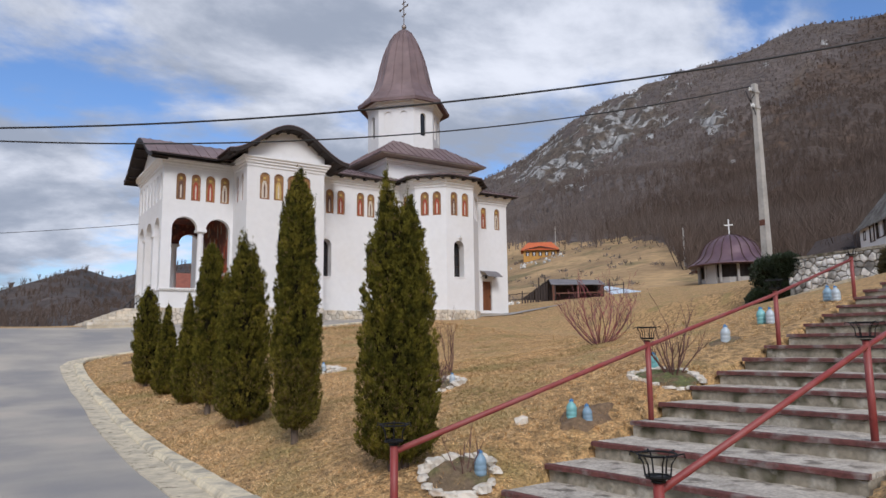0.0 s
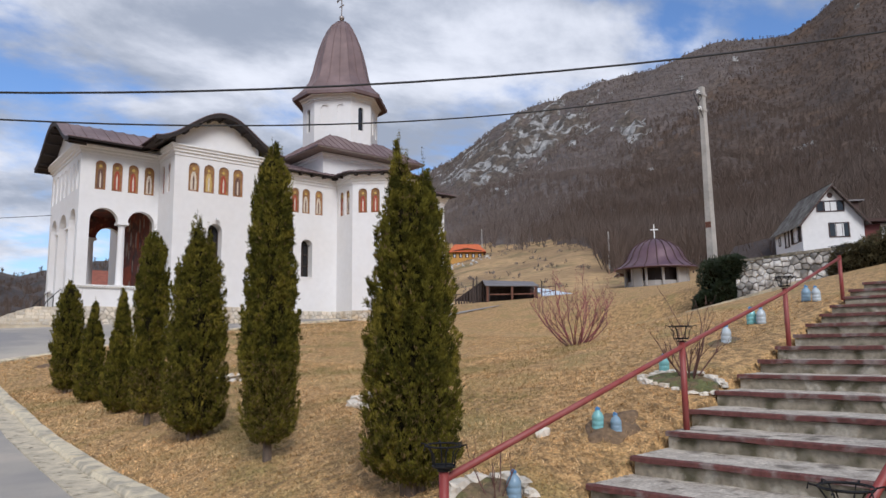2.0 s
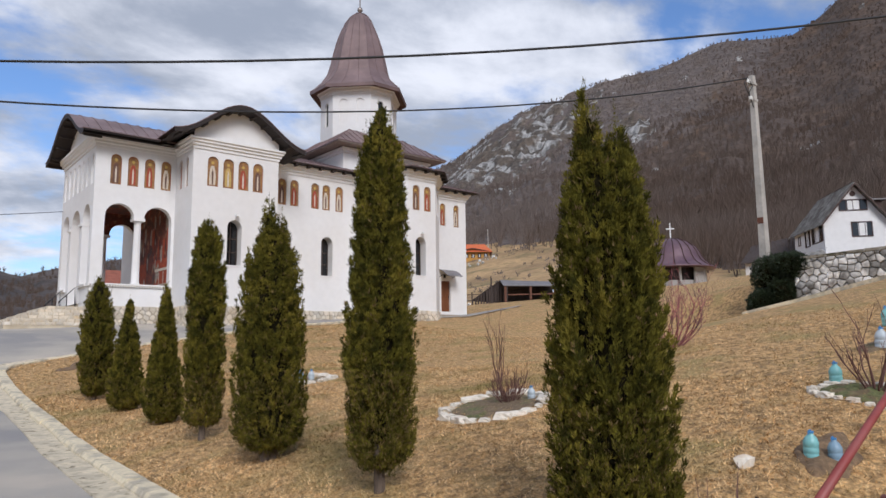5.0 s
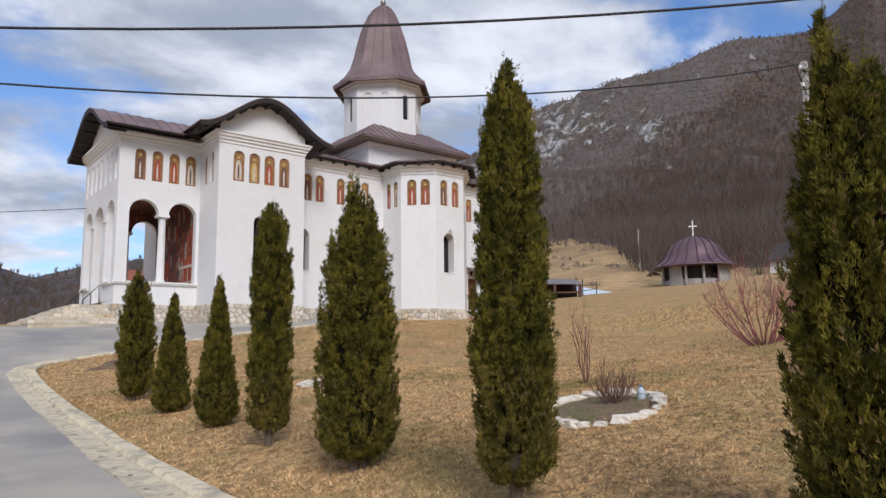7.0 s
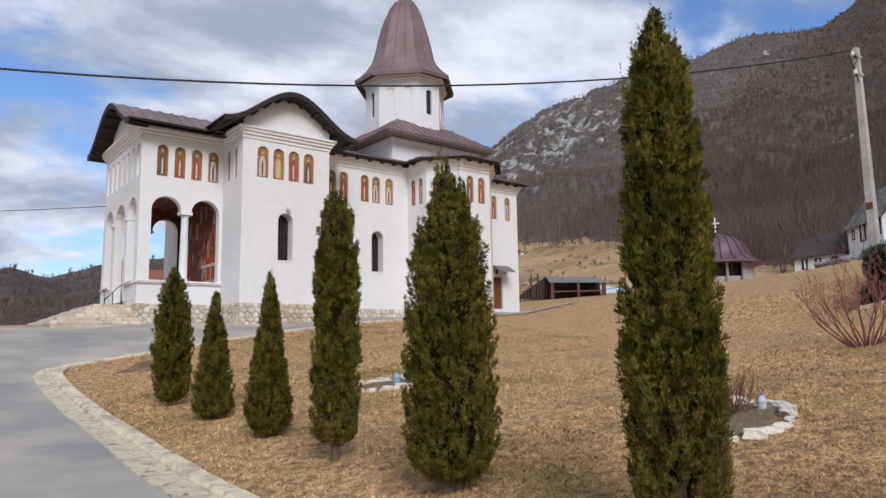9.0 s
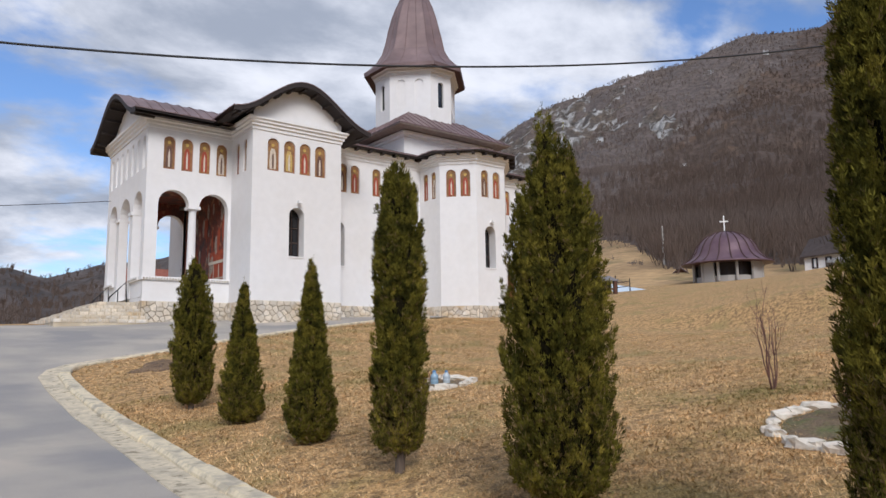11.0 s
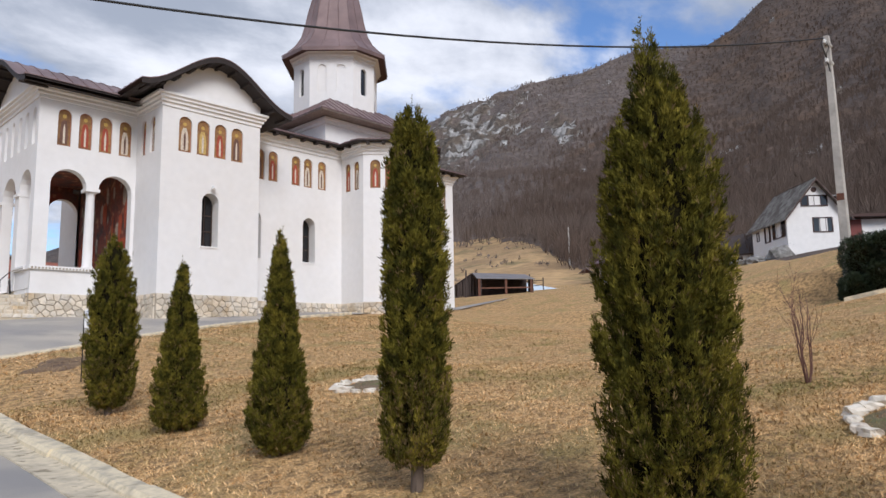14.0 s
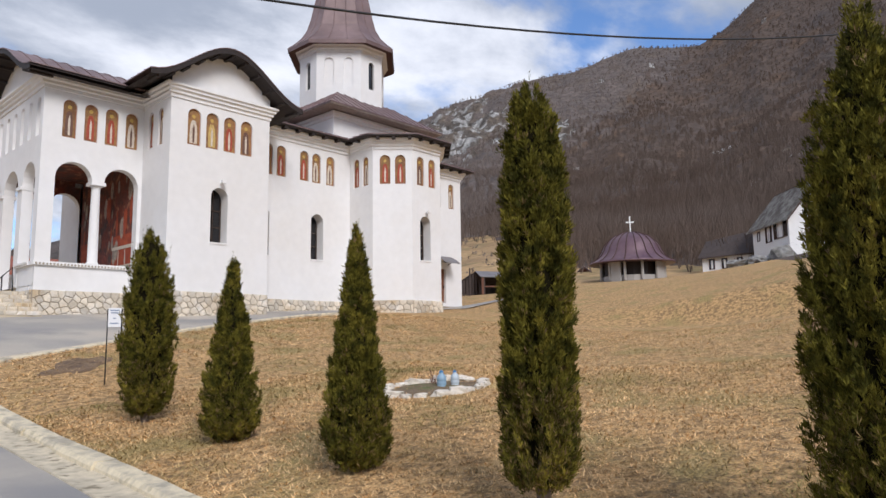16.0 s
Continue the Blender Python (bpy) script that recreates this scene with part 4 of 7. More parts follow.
# tower drum, an octagon with narrow cardinal faces
def octagon(scale, narrow=0.87, wide=2.83):
    n, w = narrow * scale, wide * scale
    return [(CX - w, CY + n), (CX - w, CY - n), (CX - n, CY - w), (CX + n, CY - w), (CX + w, CY - n), (CX + w, CY + n), (CX + n, CY + w), (CX - n, CY + w)]


DRUM_TOP = 19.75
ring = octagon(0.955)
for k in range(8):
    a, b = ring[k], ring[(k + 1) % 8]
    m = along(a, b)
    length = (Vector(b) - Vector(a)).length
    if k % 2 == 0:
        ops = [(length / 2, 0.44, 16.95, 18.45, True)]
    else:
        ops = [(length * 0.28, 0.55, 17.0, 18.5, True), (length * 0.72, 0.55, 17.0, 18.5, True)]
    bm = panel(bmesh.new(), m, length, 14.9, DRUM_TOP, [(16.8, 19.0, ops)], 0.16)
    face = part("drum_wall", bm, "plaster", church, "white tower drum face")
    for uc, w, lo, sp, _ in ops:
        bm = bmesh.new(); arch_plate(bm, m, uc, w, lo, sp, 0.14 if k % 2 == 0 else 0.08)
        part("window" if k % 2 == 0 else "blind_niche", bm, "glass" if k % 2 == 0 else "plaster", face)
part("drum_cornice", sweep(bmesh.new(), ring, [(0, 19.1), (0.06, 19.1), (0.06, 19.25), (0.16, 19.32), (0.16, 19.45), (0.3, 19.5), (0.3, 19.62), (0, 19.62)], True), "moulding", church, "stepped white drum cornice")
bm = bmesh.new()
inner, outer = octagon(0.955), octagon(1.20)
va = [bm.verts.new((x, y, 19.55)) for x, y in inner]
vb = [bm.verts.new((x, y, 19.42)) for x, y in outer]
for k in range(8):
    bm.faces.new((va[k], vb[k], vb[(k + 1) % 8], va[(k + 1) % 8]))
part("drum_soffit", bm, "rafter", church, "red-brown boarded soffit")
SPIRE = [(1.215, 19.40), (1.225, 19.62), (1.10, 19.93), (0.93, 20.45), (0.80, 21.1), (0.72, 21.9), (0.655, 22.8), (0.575, 23.7), (0.48, 24.5), (0.375, 25.2), (0.25, 25.75), (0.13, 26.05), (0.03, 26.2)]
bm = bmesh.new()
rings = [[bm.verts.new((x, y, z)) for x, y in octagon(s)] for s, z in SPIRE]
for a, b in zip(rings, rings[1:]):
    for k in range(8):
        bm.faces.new((a[k], a[(k + 1) % 8], b[(k + 1) % 8], b[k]))
spire = part("spire", bm, "roof", church, "bell-shaped brown metal spire")
bm = bmesh.new()
for k in range(8):
    for f in (0.0, 0.33, 0.67) if k % 2 else (0.0, 0.5):
        pts = []
        for s, z in SPIRE[1:]:
            o = octagon(s)
            a, b = Vector(o[k]), Vector(o[(k + 1) % 8])
            p = a + (b - a) * f
            d = (p - Vector((CX, CY))).normalized() * 0.012
            pts.append((p.x + d.x, p.y + d.y, z + 0.01))
        tube(bm, pts, 0.022, 4)
part("spire_seam", bm, "roof", spire)
t = Matrix.Translation((CX, CY, 0))
part("spire_ball", lathe(bmesh.new(), [(0.05, 26.1), (0.07, 26.25), (0.17, 26.33), (0.20, 26.45), (0.17, 26.57), (0.06, 26.64), (0.04, 26.8)], 16, t), "gilt", spire, "grey metal ball", True)
bm = bmesh.new()
ROT = Matrix.Translation((CX, CY, 0)) @ Matrix.Rotation(radians(90), 4, "Z")
for d in ((-0.035, 0.035, -0.03, 0.03, 26.7, 28.9), (-0.55, 0.55, -0.03, 0.03, 28.0, 28.1), (-0.28, 0.28, -0.03, 0.03, 28.42, 28.5), (-0.3, 0.3, -0.03, 0.03, 27.4, 27.48)):
    box(bm, *d, ROT)
for u, v in ((-0.58, 28.05), (0.58, 28.05), (0, 28.95)):
    for w in (-0.08, 0.08):
        box(bm, u - 0.07, u + 0.07, -0.03, 0.03, v - 0.07 + w * 0.3, v + 0.07 + w * 0.3, ROT)
part("cross", bm, "gilt", spire, "ornate metal cross")


# curved gable roofs
def curved_roof(name, m, half, length, z0, rise, inset):
    """Axis along local y from 0 to length, gable at y=0, half-width along local x."""
    n = 22
    prof = [(half * (2 * k / n - 1), z0 + rise * 0.5 * (1 + math.cos(math.pi * (2 * k / n - 1) * 0.98)) ** 1.0) for k in range(n + 1)]
    bm = bmesh.new()
    def skin(dz, flip):
        r = [[bm.verts.new(m @ Vector((u, y, z + dz))) for u, z in prof] for y in (0, length)]
        for k in range(n):
            f = (r[0][k], r[0][k + 1], r[1][k + 1], r[1][k])
            bm.faces.new(f if not flip else f[::-1])
        return r
    top, bot = skin(0, False), skin(-0.04, True)
    for k in range(n):
        bm.faces.new((top[0][k + 1], top[0][k], bot[0][k], bot[0][k + 1]))
    for e in (0, n):
        bm.faces.new((top[0][e], top[1][e], bot[1][e], bot[0][e]))
    roof = part(name, bm, "roof", church, "curved brown sheet-metal roof")
    bm = bmesh.new()
    r = [[bm.verts.new(m @ Vector((u * 0.995, y, z + dz))) for u, z in prof] for y, dz in ((0.02, -0.05), (0.02, -0.26), (length, -0.26))]
    for k in range(n):
        bm.faces.new((r[0][k], r[1][k], r[1][k + 1], r[0][k + 1]))
        bm.faces.new((r[1][k], r[2][k], r[2][k + 1], r[1][k + 1]))
    part("soffit", bm, "soffit", roof, "dark boarded underside")
    y = 0.6
    while y < length:
        bm = bmesh.new()
        for k in range(n):
            (u0, za), (u1, zb) = prof[k], prof[k + 1]
            vs = [m @ Vector(p) for p in ((u0, y - 0.018, za), (u0, y + 0.018, za), (u1, y + 0.018, zb), (u1, y - 0.018, zb))]
            lo = [bm.verts.new(v) for v in vs]
            hi = [bm.verts.new(v + Vector((0, 0, 0.045))) for v in vs]
            bm.faces.new(hi)
            for i in range(4):
                bm.faces.new((lo[i], lo[(i + 1) % 4], hi[(i + 1) % 4], hi[i]))
        y += 0.6
        part("seam", bm, "roof", roof)
    for k in range(1, n, 2):
        u, z = prof[k]
        part("rafter_end", box(bmesh.new(), u - 0.07, u + 0.07, 0.12, inset + 0.1, z - 0.36, z - 0.24, m), "soffit", roof)
    # gable wall below the curve
    w = half - inset_side
    bm = bmesh.new()
    pts = [(u, z - 0.2) for u, z in prof if -w < u < w]
    edge = np.interp([-w, w], [p[0] for p in prof], [p[1] - 0.2 for p in prof])
    pts = [(-w, 12.6), (w, 12.6), (w, edge[1])] + pts[::-1] + [(-w, edge[0])]
    bm.faces.new([bm.verts.new(m @ Vector((u, inset, z))) for u, z in pts])
    part("gable", bm, "plaster", roof, "white plastered gable")


inset_side = 1.3
curved_roof("roof_narthex", Matrix.Translation(((B[0] + C[0]) / 2, 37.75, 0)), (C[0] - B[0]) / 2 + 1.3, 2 * (CY - 37.75), 12.82, 1.85, 38.59 - 37.75)
inset_side = 0.95
curved_roof("roof_porch", Matrix(((0, 1, 0, 7.58), (-1, 0, 0, CY), (0, 0, 1, 0), (0, 0, 0, 1))), 3.5 + 0.95, 6.57, 12.68, 1.78, A[0] - 7.58)
for y in (A[1], A2[1]):
    s = -1 if y == A[1] else 1
    part("eave", boxes((7.62, 11.3, min(y, y + s * 0.9), max(y, y + s * 0.9), 12.56, 12.62)), "soffit", church)

# stone base and steps
part("stone_base", sweep(bmesh.new(), LOOP, [(-0.3, 1.8), (0.03, 1.8), (0.03, STONE_TOP - 0.02), (-0.3, STONE_TOP - 0.02)], True), "mortar", church, "base faced with irregular cream stones")
steps = thing("stone_stairs", 6.6, 44.6, 2.8, "cream stone stairs before the church porch", "stairs")
STEP_PARTS = []
for k in range(6):
    w = 0.42 * (5 - k)
    z1 = 3.93 - 0.17 * (5 - k)
    STEP_PARTS.append((part("step", boxes((6.9 - w, 8.44, 41.9 - w, 47.3 + w, 2.0, z1)), "tread_stone", steps), 6.9 - w, 41.9 - w, z1))
for y in (42.9, 46.3):
    bm = bmesh.new()
    tube(bm, [(7.5, y, 3.85), (7.55, y, 4.2), (8.25, y, 4.95), (8.3, y, 3.95)], 0.035, 6)
    tube(bm, [(7.9, y, 3.9), (7.9, y, 4.55)], 0.025, 6)
    part("handrail", bm, "iron", steps, "black iron handrail")


# ---- thuja trees along the lawn ----
def mesh_tris(name, tri, mat, parent, label="", mats=None):
    """tri: array of n triangles x 3 x 3."""
    n = len(tri)
    me = bpy.data.meshes.new(name)
    me.vertices.add(n * 3)
    me.vertices.foreach_set("co", tri.reshape(-1))
    me.loops.add(n * 3)
    me.loops.foreach_set("vertex_index", np.arange(n * 3))
    me.polygons.add(n)
    me.polygons.foreach_set("loop_start", np.arange(0, n * 3, 3))
    me.polygons.foreach_set("loop_total", np.full(n, 3))
    for m in mat if isinstance(mat, (list, tuple)) else (mat,):
        me.materials.append(M[m])
    if mats is not None:
        me.polygons.foreach_set("material_index", mats)
    me.update()
    ob = new(name, me)
    if parent:
        ob.parent = parent
        ob.matrix_parent_inverse = Matrix.Translation(-parent.location)
    if label:
        ob["label"] = label
    return ob


def sprays(rng, pos, out, size, lift=0.9, fan=4):
    """Little flat fans of scale-leaf blades at the positions, pointing up and outward. Returns triangles."""
    n = len(pos)
    tris = []
    upv = np.array([0, 0, 1.0])
    axis = out * rng.uniform(0.35, 0.95, (n, 1)) + upv * rng.uniform(0.35, 1.0, (n, 1)) * lift + rng.normal(0, 0.22, (n, 3))
    axis /= np.linalg.norm(axis, axis=1, keepdims=True)
    flat = np.cross(axis, rng.normal(0, 1, (n, 3)))
    flat /= np.linalg.norm(flat, axis=1, keepdims=True)
    for k in range(fan):
        a = (k - (fan - 1) / 2) * 0.55 + rng.uniform(-0.2, 0.2, (n, 1))
        d = axis * np.cos(a) + flat * np.sin(a) + rng.normal(0, 0.10, (n, 3))
        side = flat * np.cos(a) - axis * np.sin(a)
        ln = size * rng.uniform(0.6, 1.2, (n, 1)) * (1 - 0.12 * abs(k - (fan - 1) / 2))
        w = ln * rng.uniform(0.075, 0.13, (n, 1))
        base = pos + axis * size * 0.10 * k
        mid = base + d * ln * 0.62
        tip = base + d * ln + upv * ln * 0.12
        tris.append(np.stack([base, mid + side * w, tip], 1))
        tris.append(np.stack([base, tip, mid - side * w], 1))
    return np.stack(tris, 1).reshape(-1, 3, 3)


def thuja(x, y, ztop, stems, seed, count, label, prof, thin=0.0):
    """stems: (dx, dy, height share); prof: (share of height, half width as share of height)."""
    rng = np.random.default_rng(seed)
    count = int(count * (4.6 if y < 13 else 3.2))
    z0 = ground_z(x, y) - 0.03
    full = ztop - 0.04 - z0
    spread = max(math.hypot(s[0], s[1]) for s in stems)
    hs_ = [p[0] for p in prof]
    rs_ = [max(p[1] * full - 0.75 * spread * min(1, p[1] / 0.1) - 0.035, 0.012) for p in prof]
    tree = thing("thuja_tree", x, y, z0, label, "tree", "row of thujas along the lawn")
    bm = bmesh.new()
    for dx, dy, hs in stems:
        top = full * hs
        lean = rng.uniform(-0.03, 0.03, 2)
        tube(bm, [(x + dx * 0.45, y + dy * 0.45, z0 - 0.05), (x + dx * 0.6 + lean[0], y + dy * 0.6, z0 + 0.4), (x + dx, y + dy + lean[1], z0 + top * 0.55), (x + dx, y + dy, z0 + top * 0.97)], [0.062, 0.05, 0.028, 0.006], 8)
        if len(stems) > 1 or seed % 2:
            for a in rng.uniform(0, 6.28, 3):
                tube(bm, [(x + dx * 0.35, y + dy * 0.35, z0 - 0.02), (x + dx + 0.12 * math.cos(a), y + dy + 0.12 * math.sin(a), z0 + 0.34), (x + dx + 0.10 * math.cos(a), y + dy + 0.10 * math.sin(a), z0 + top * 0.24)], [0.03, 0.022, 0.008], 6)
    part("trunk", bm, "bark", tree, "grey-brown trunk")
    all_tris, core = [], bmesh.new()
    # one common body, and a narrow spire for each stem above it
    bodies = [(0.0, 0.0, 1.0, 1.0, hs_[0], 1.0, 1.0)]
    if len(stems) > 1:
        bodies = [(0.0, 0.0, 0.92, 0.72, hs_[0], 0.96, 1.0)] + [(dx, dy, hs, 0.28 / len(stems), 0.58, 1.0, 0.52) for dx, dy, hs in stems]
    wide = 0.0 if len(stems) == 1 else 0.75 * spread
    for dx, dy, hs, share, t0, t1, slim in bodies:
        top = full * hs
        radius = lambda t: (np.interp(t, hs_, rs_) + (wide * np.clip((1 - t) * 6, 0, 1) if slim == 1.0 else 0)) * slim
        # Solid body behind the plumes; its dark colour is the crown's painted shade.
        seg, rows = 14, 22
        rings = []
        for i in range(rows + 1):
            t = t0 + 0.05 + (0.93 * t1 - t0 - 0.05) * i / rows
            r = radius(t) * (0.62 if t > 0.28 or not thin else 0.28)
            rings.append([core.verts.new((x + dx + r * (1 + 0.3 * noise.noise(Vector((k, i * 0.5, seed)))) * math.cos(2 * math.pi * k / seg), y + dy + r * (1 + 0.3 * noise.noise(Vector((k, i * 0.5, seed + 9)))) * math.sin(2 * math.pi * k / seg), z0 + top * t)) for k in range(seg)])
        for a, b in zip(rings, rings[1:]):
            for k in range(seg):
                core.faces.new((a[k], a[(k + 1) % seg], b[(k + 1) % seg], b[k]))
        # upswept plumes, each a feather of many small sprays; a plume's tip lies on the outline
        per = 56
        plumes = int(count * share / per)
        te = rng.uniform(t0, t1, plumes * 4)
        te = te[rng.uniform(0, max(rs_) + wide, len(te)) < radius(te) / slim + 0.05]
        ba = rng.uniform(0, 2 * math.pi, len(te))
        bare = (te > 0.06) & (te < 0.27) & (np.cos(ba - 4.0) > 0.1) & (rng.uniform(0, 1, len(te)) < thin)
        te, ba = te[~bare][:plumes], ba[~bare][:plumes]
        plumes = len(te)
        reach = radius(te) * rng.uniform(0.66, 1.08, plumes) + 0.015
        climb = np.minimum(rng.uniform(0.16, 0.44, plumes), (te - hs_[0]) * top + 0.03)
        climb = np.where(te > 0.88, climb * 0.8, climb)
        twist = rng.normal(0, 0.25, plumes)
        idx = np.repeat(np.arange(plumes), per)
        f = rng.uniform(0.0, 1, len(idx)) ** 0.75
        a = ba[idx] + twist[idx] * f
        r = reach[idx] * (0.35 + 0.65 * np.sin(f * 1.45) / math.sin(1.45))
        out = np.stack([np.cos(a), np.sin(a), np.zeros(len(a))], 1)
        fat = (0.036 * (1.12 - f))[:, None]
        pos = np.stack([x + dx + r * np.cos(a), y + dy + r * np.sin(a), z0 + top * te[idx] - climb[idx] * (1 - f ** 1.4)], 1) + rng.normal(0, 1, (len(a), 3)) * fat
        all_tris.append(sprays(rng, pos, out * 0.6, 0.047 if y < 13 else 0.060, 1.3, 3))
        if len(stems) > 1 and slim == 1.0: continue
        # wispy leader shoots at the top
        m = 34
        aa = rng.uniform(0, 6.28, m)
        rr = rng.uniform(0.0, 1, m) ** 0.7 * radius(0.88) * 1.15
        hh = rng.uniform(0.14, 0.46, m)
        si = np.repeat(np.arange(m), 14)
        ff = np.tile(np.linspace(0, 1, 14), m)
        o2 = np.stack([np.cos(aa[si]) * 0.4, np.sin(aa[si]) * 0.4, np.ones(len(si))], 1)
        p2 = np.stack([x + dx + rr[si] * np.cos(aa[si]) * (1 + 0.25 * ff), y + dy + rr[si] * np.sin(aa[si]) * (1 + 0.25 * ff), z0 + top * (0.985 - 0.15 * (rr[si] / (rr.max() + 0.01))) - 0.24 + hh[si] * ff], 1)
        all_tris.append(sprays(rng, p2, o2, 0.032, 1.6, 3))
    part("core", core, "thuja_core", tree, "solid dark core painted as inner crown shade")
    tri = np.concatenate(all_tris)
    dead = (rng.uniform(0, 1, len(tri) // 6 + 1) < 0.03).repeat(6)[:len(tri)].astype(int)
    low = (tri[:, 0, 2] < z0 + full * 0.30) & (rng.uniform(0, 1, len(tri)) < 0.08 + 0.2 * thin)
    mesh_tris("crown", tri, ("thuja", "thuja_brown"), tree, "dense upright olive-green foliage", np.maximum(dead, low.astype(int)))
    return tree


BROAD = [(0.065, 0.065), (0.09, 0.115), (0.13, 0.137), (0.25, 0.139), (0.42, 0.136), (0.6, 0.129), (0.73, 0.117), (0.84, 0.099), (0.90, 0.080), (0.96, 0.045), (1.0, 0.012)]
SLIM = [(0.075, 0.045), (0.11, 0.080), (0.16, 0.088), (0.27, 0.091), (0.38, 0.093), (0.53, 0.083), (0.70, 0.070), (0.81, 0.062), (0.88, 0.054), (0.92, 0.040), (0.95, 0.018), (1.0, 0.006)]
COLUMN = [(0.085, 0.045), (0.12, 0.086), (0.2, 0.092), (0.42, 0.088), (0.64, 0.085), (0.8, 0.076), (0.91, 0.060), (0.97, 0.038), (1.0, 0.012)]
SPIRE = [(0.05, 0.06), (0.085, 0.118), (0.13, 0.142), (0.26, 0.136), (0.4, 0.108), (0.55, 0.086), (0.7, 0.066), (0.85, 0.036), (0.94, 0.016), (1.0, 0.006)]
SPINDLE = [(0.05, 0.08), (0.09, 0.145), (0.19, 0.168), (0.34, 0.148), (0.49, 0.112), (0.65, 0.090), (0.8, 0.062), (0.92, 0.03), (1.0, 0.008)]
STOUT = [(0.065, 0.055), (0.11, 0.110), (0.18, 0.130), (0.26, 0.138), (0.43, 0.142), (0.61, 0.135), (0.78, 0.110), (0.89, 0.078), (0.957, 0.035), (1.0, 0.012)]
thuja(3.98, 6.47, 3.74, [(-0.08, 0.06, 1.0), (0.10, -0.08, 0.93), (-0.09, -0.07, 0.80), (0.10, 0.06, 0.76)], 11, 17000, "tall twin-stemmed olive-green thuja on the lawn beside the stairs", BROAD)
thuja(3.92, 9.29, 4.40, [(0.0, 0.0, 1.0)], 12, 14000, "tall narrow olive-green thuja with a wispy top", SLIM, 0.55)
thuja(4.01, 11.97, 3.86, [(-0.04, 0.03, 1.0), (0.09, -0.07, 0.93), (-0.10, -0.03, 0.84), (0.08, 0.06, 0.78)], 13, 16000, "broad twin-topped olive-green thuja on the lawn", BROAD)
thuja(4.08, 14.44, 3.9, [(0.0, 0.0, 1.0)], 14, 11000, "slender olive-green thuja with browned lower foliage", COLUMN, 0.5)
thuja(4.28, 16.92, 3.06, [(0.0, 0.0, 1.0)], 15, 9000, "young spire-shaped thuja with a thin leader", SPIRE)
thuja(4.37, 19.57, 2.9, [(0.0, 0.0, 1.0)], 16, 7000, "small spindle-shaped thuja beside the asphalt road", SPINDLE)
thuja(4.31, 21.92, 3.6, [(0.0, 0.0, 1.0)], 17, 9000, "dense stout thuja at the lawn corner", STOUT)

# ---- garden stairs and rails ----
SD = Vector((0.9945, 0.1056)).normalized()
SP = Vector((SD.y, -SD.x))
S1 = Vector((5.2, 5.37))
RUN, RISE, WIDE = 0.7065, 0.1715, 2.78
stairs = thing("garden_stairs", 4.0, 4.2, 0, "weathered concrete garden stairs with worn red-painted nosings", "stairs")
sm = Matrix(((SD.x, -SP.x, 0, S1.x), (SD.y, -SP.y, 0, S1.y), (0, 0, 1, 0), (0, 0, 0, 1)))
for k in range(-2, 15):
    u, z = k * RUN, 0.427 + k * RISE
    rng = random.Random(40 + k)
    w0, w1 = -WIDE - rng.uniform(0, 0.12), rng.uniform(-0.05, 0.05)
    wide_k = 0.0 if k < 12 else -2.0
    bm = bmesh.new()
    n = 14
    cols = []
    for i in range(n + 1):
        v = w0 + wide_k + (w1 - w0 - wide_k) * i / n
        e = rng.uniform(-0.012, 0.012)
        cols.append([bm.verts.new(sm @ Vector(p)) for p in ((u + 0.025 + e, v, z - RISE - 0.12), (u + 0.03 + e, v, z - 0.055), (u + RUN + 0.05, v, z - 0.055), (u + RUN + 0.05, v, z - RISE - 0.12))])
    for a, b in zip(cols, cols[1:]):
        bm.faces.new((a[0], a[1], b[1], b[0]))
    bm.faces.new(cols[0][::-1]); bm.faces.new(cols[-1])
    step = part("step", bm, "step_side", stairs, "mossy concrete riser")
    bm = bmesh.new()
    top = []
    for i in range(n + 1):
        v = w0 + wide_k + (w1 - w0 - wide_k) * i / n
        e = rng.uniform(-0.006, 0.006)
        top.append([bm.verts.new(sm @ Vector(p)) for p in ((u + 0.045, v, z - 0.054), (u + 0.045, v, z + e * 0.5), (u + RUN + 0.06, v, z - 0.004 + e), (u + RUN + 0.06, v, z - 0.054))])
    for a, b in zip(top, top[1:]):
        for j in range(3):
            bm.faces.new((a[j], a[j + 1], b[j + 1], b[j]))
    bm.faces.new(top[0]); bm.faces.new(top[-1][::-1])
    part("tread", bm, "step_top", step, "grey flaking concrete tread")
    bm = bmesh.new()
    nose = []
    for i in range(n + 1):
        v = w0 + wide_k - 0.02 + (w1 - w0 - wide_k + 0.04) * i / n
        e, f = rng.uniform(-0.007, 0.007), rng.uniform(-0.007, 0.007)
        nose.append([bm.verts.new(sm @ Vector(p)) for p in ((u - 0.01 + e, v, z - 0.046 + f), (u - 0.008 + e, v, z - 0.006), (u + 0.004, v, z + 0.004), (u + 0.055 + f, v, z + 0.005), (u + 0.055, v, z - 0.046))])
    for a, b in zip(nose, nose[1:]):
        for j in range(5):
            bm.faces.new((a[j], a[(j + 1) % 5], b[(j + 1) % 5], b[j]))
    bm.faces.new(nose[0]); bm.faces.new(nose[-1][::-1])
    part("nosing", bm, "red_nosing", step, "worn dark red painted nosing")


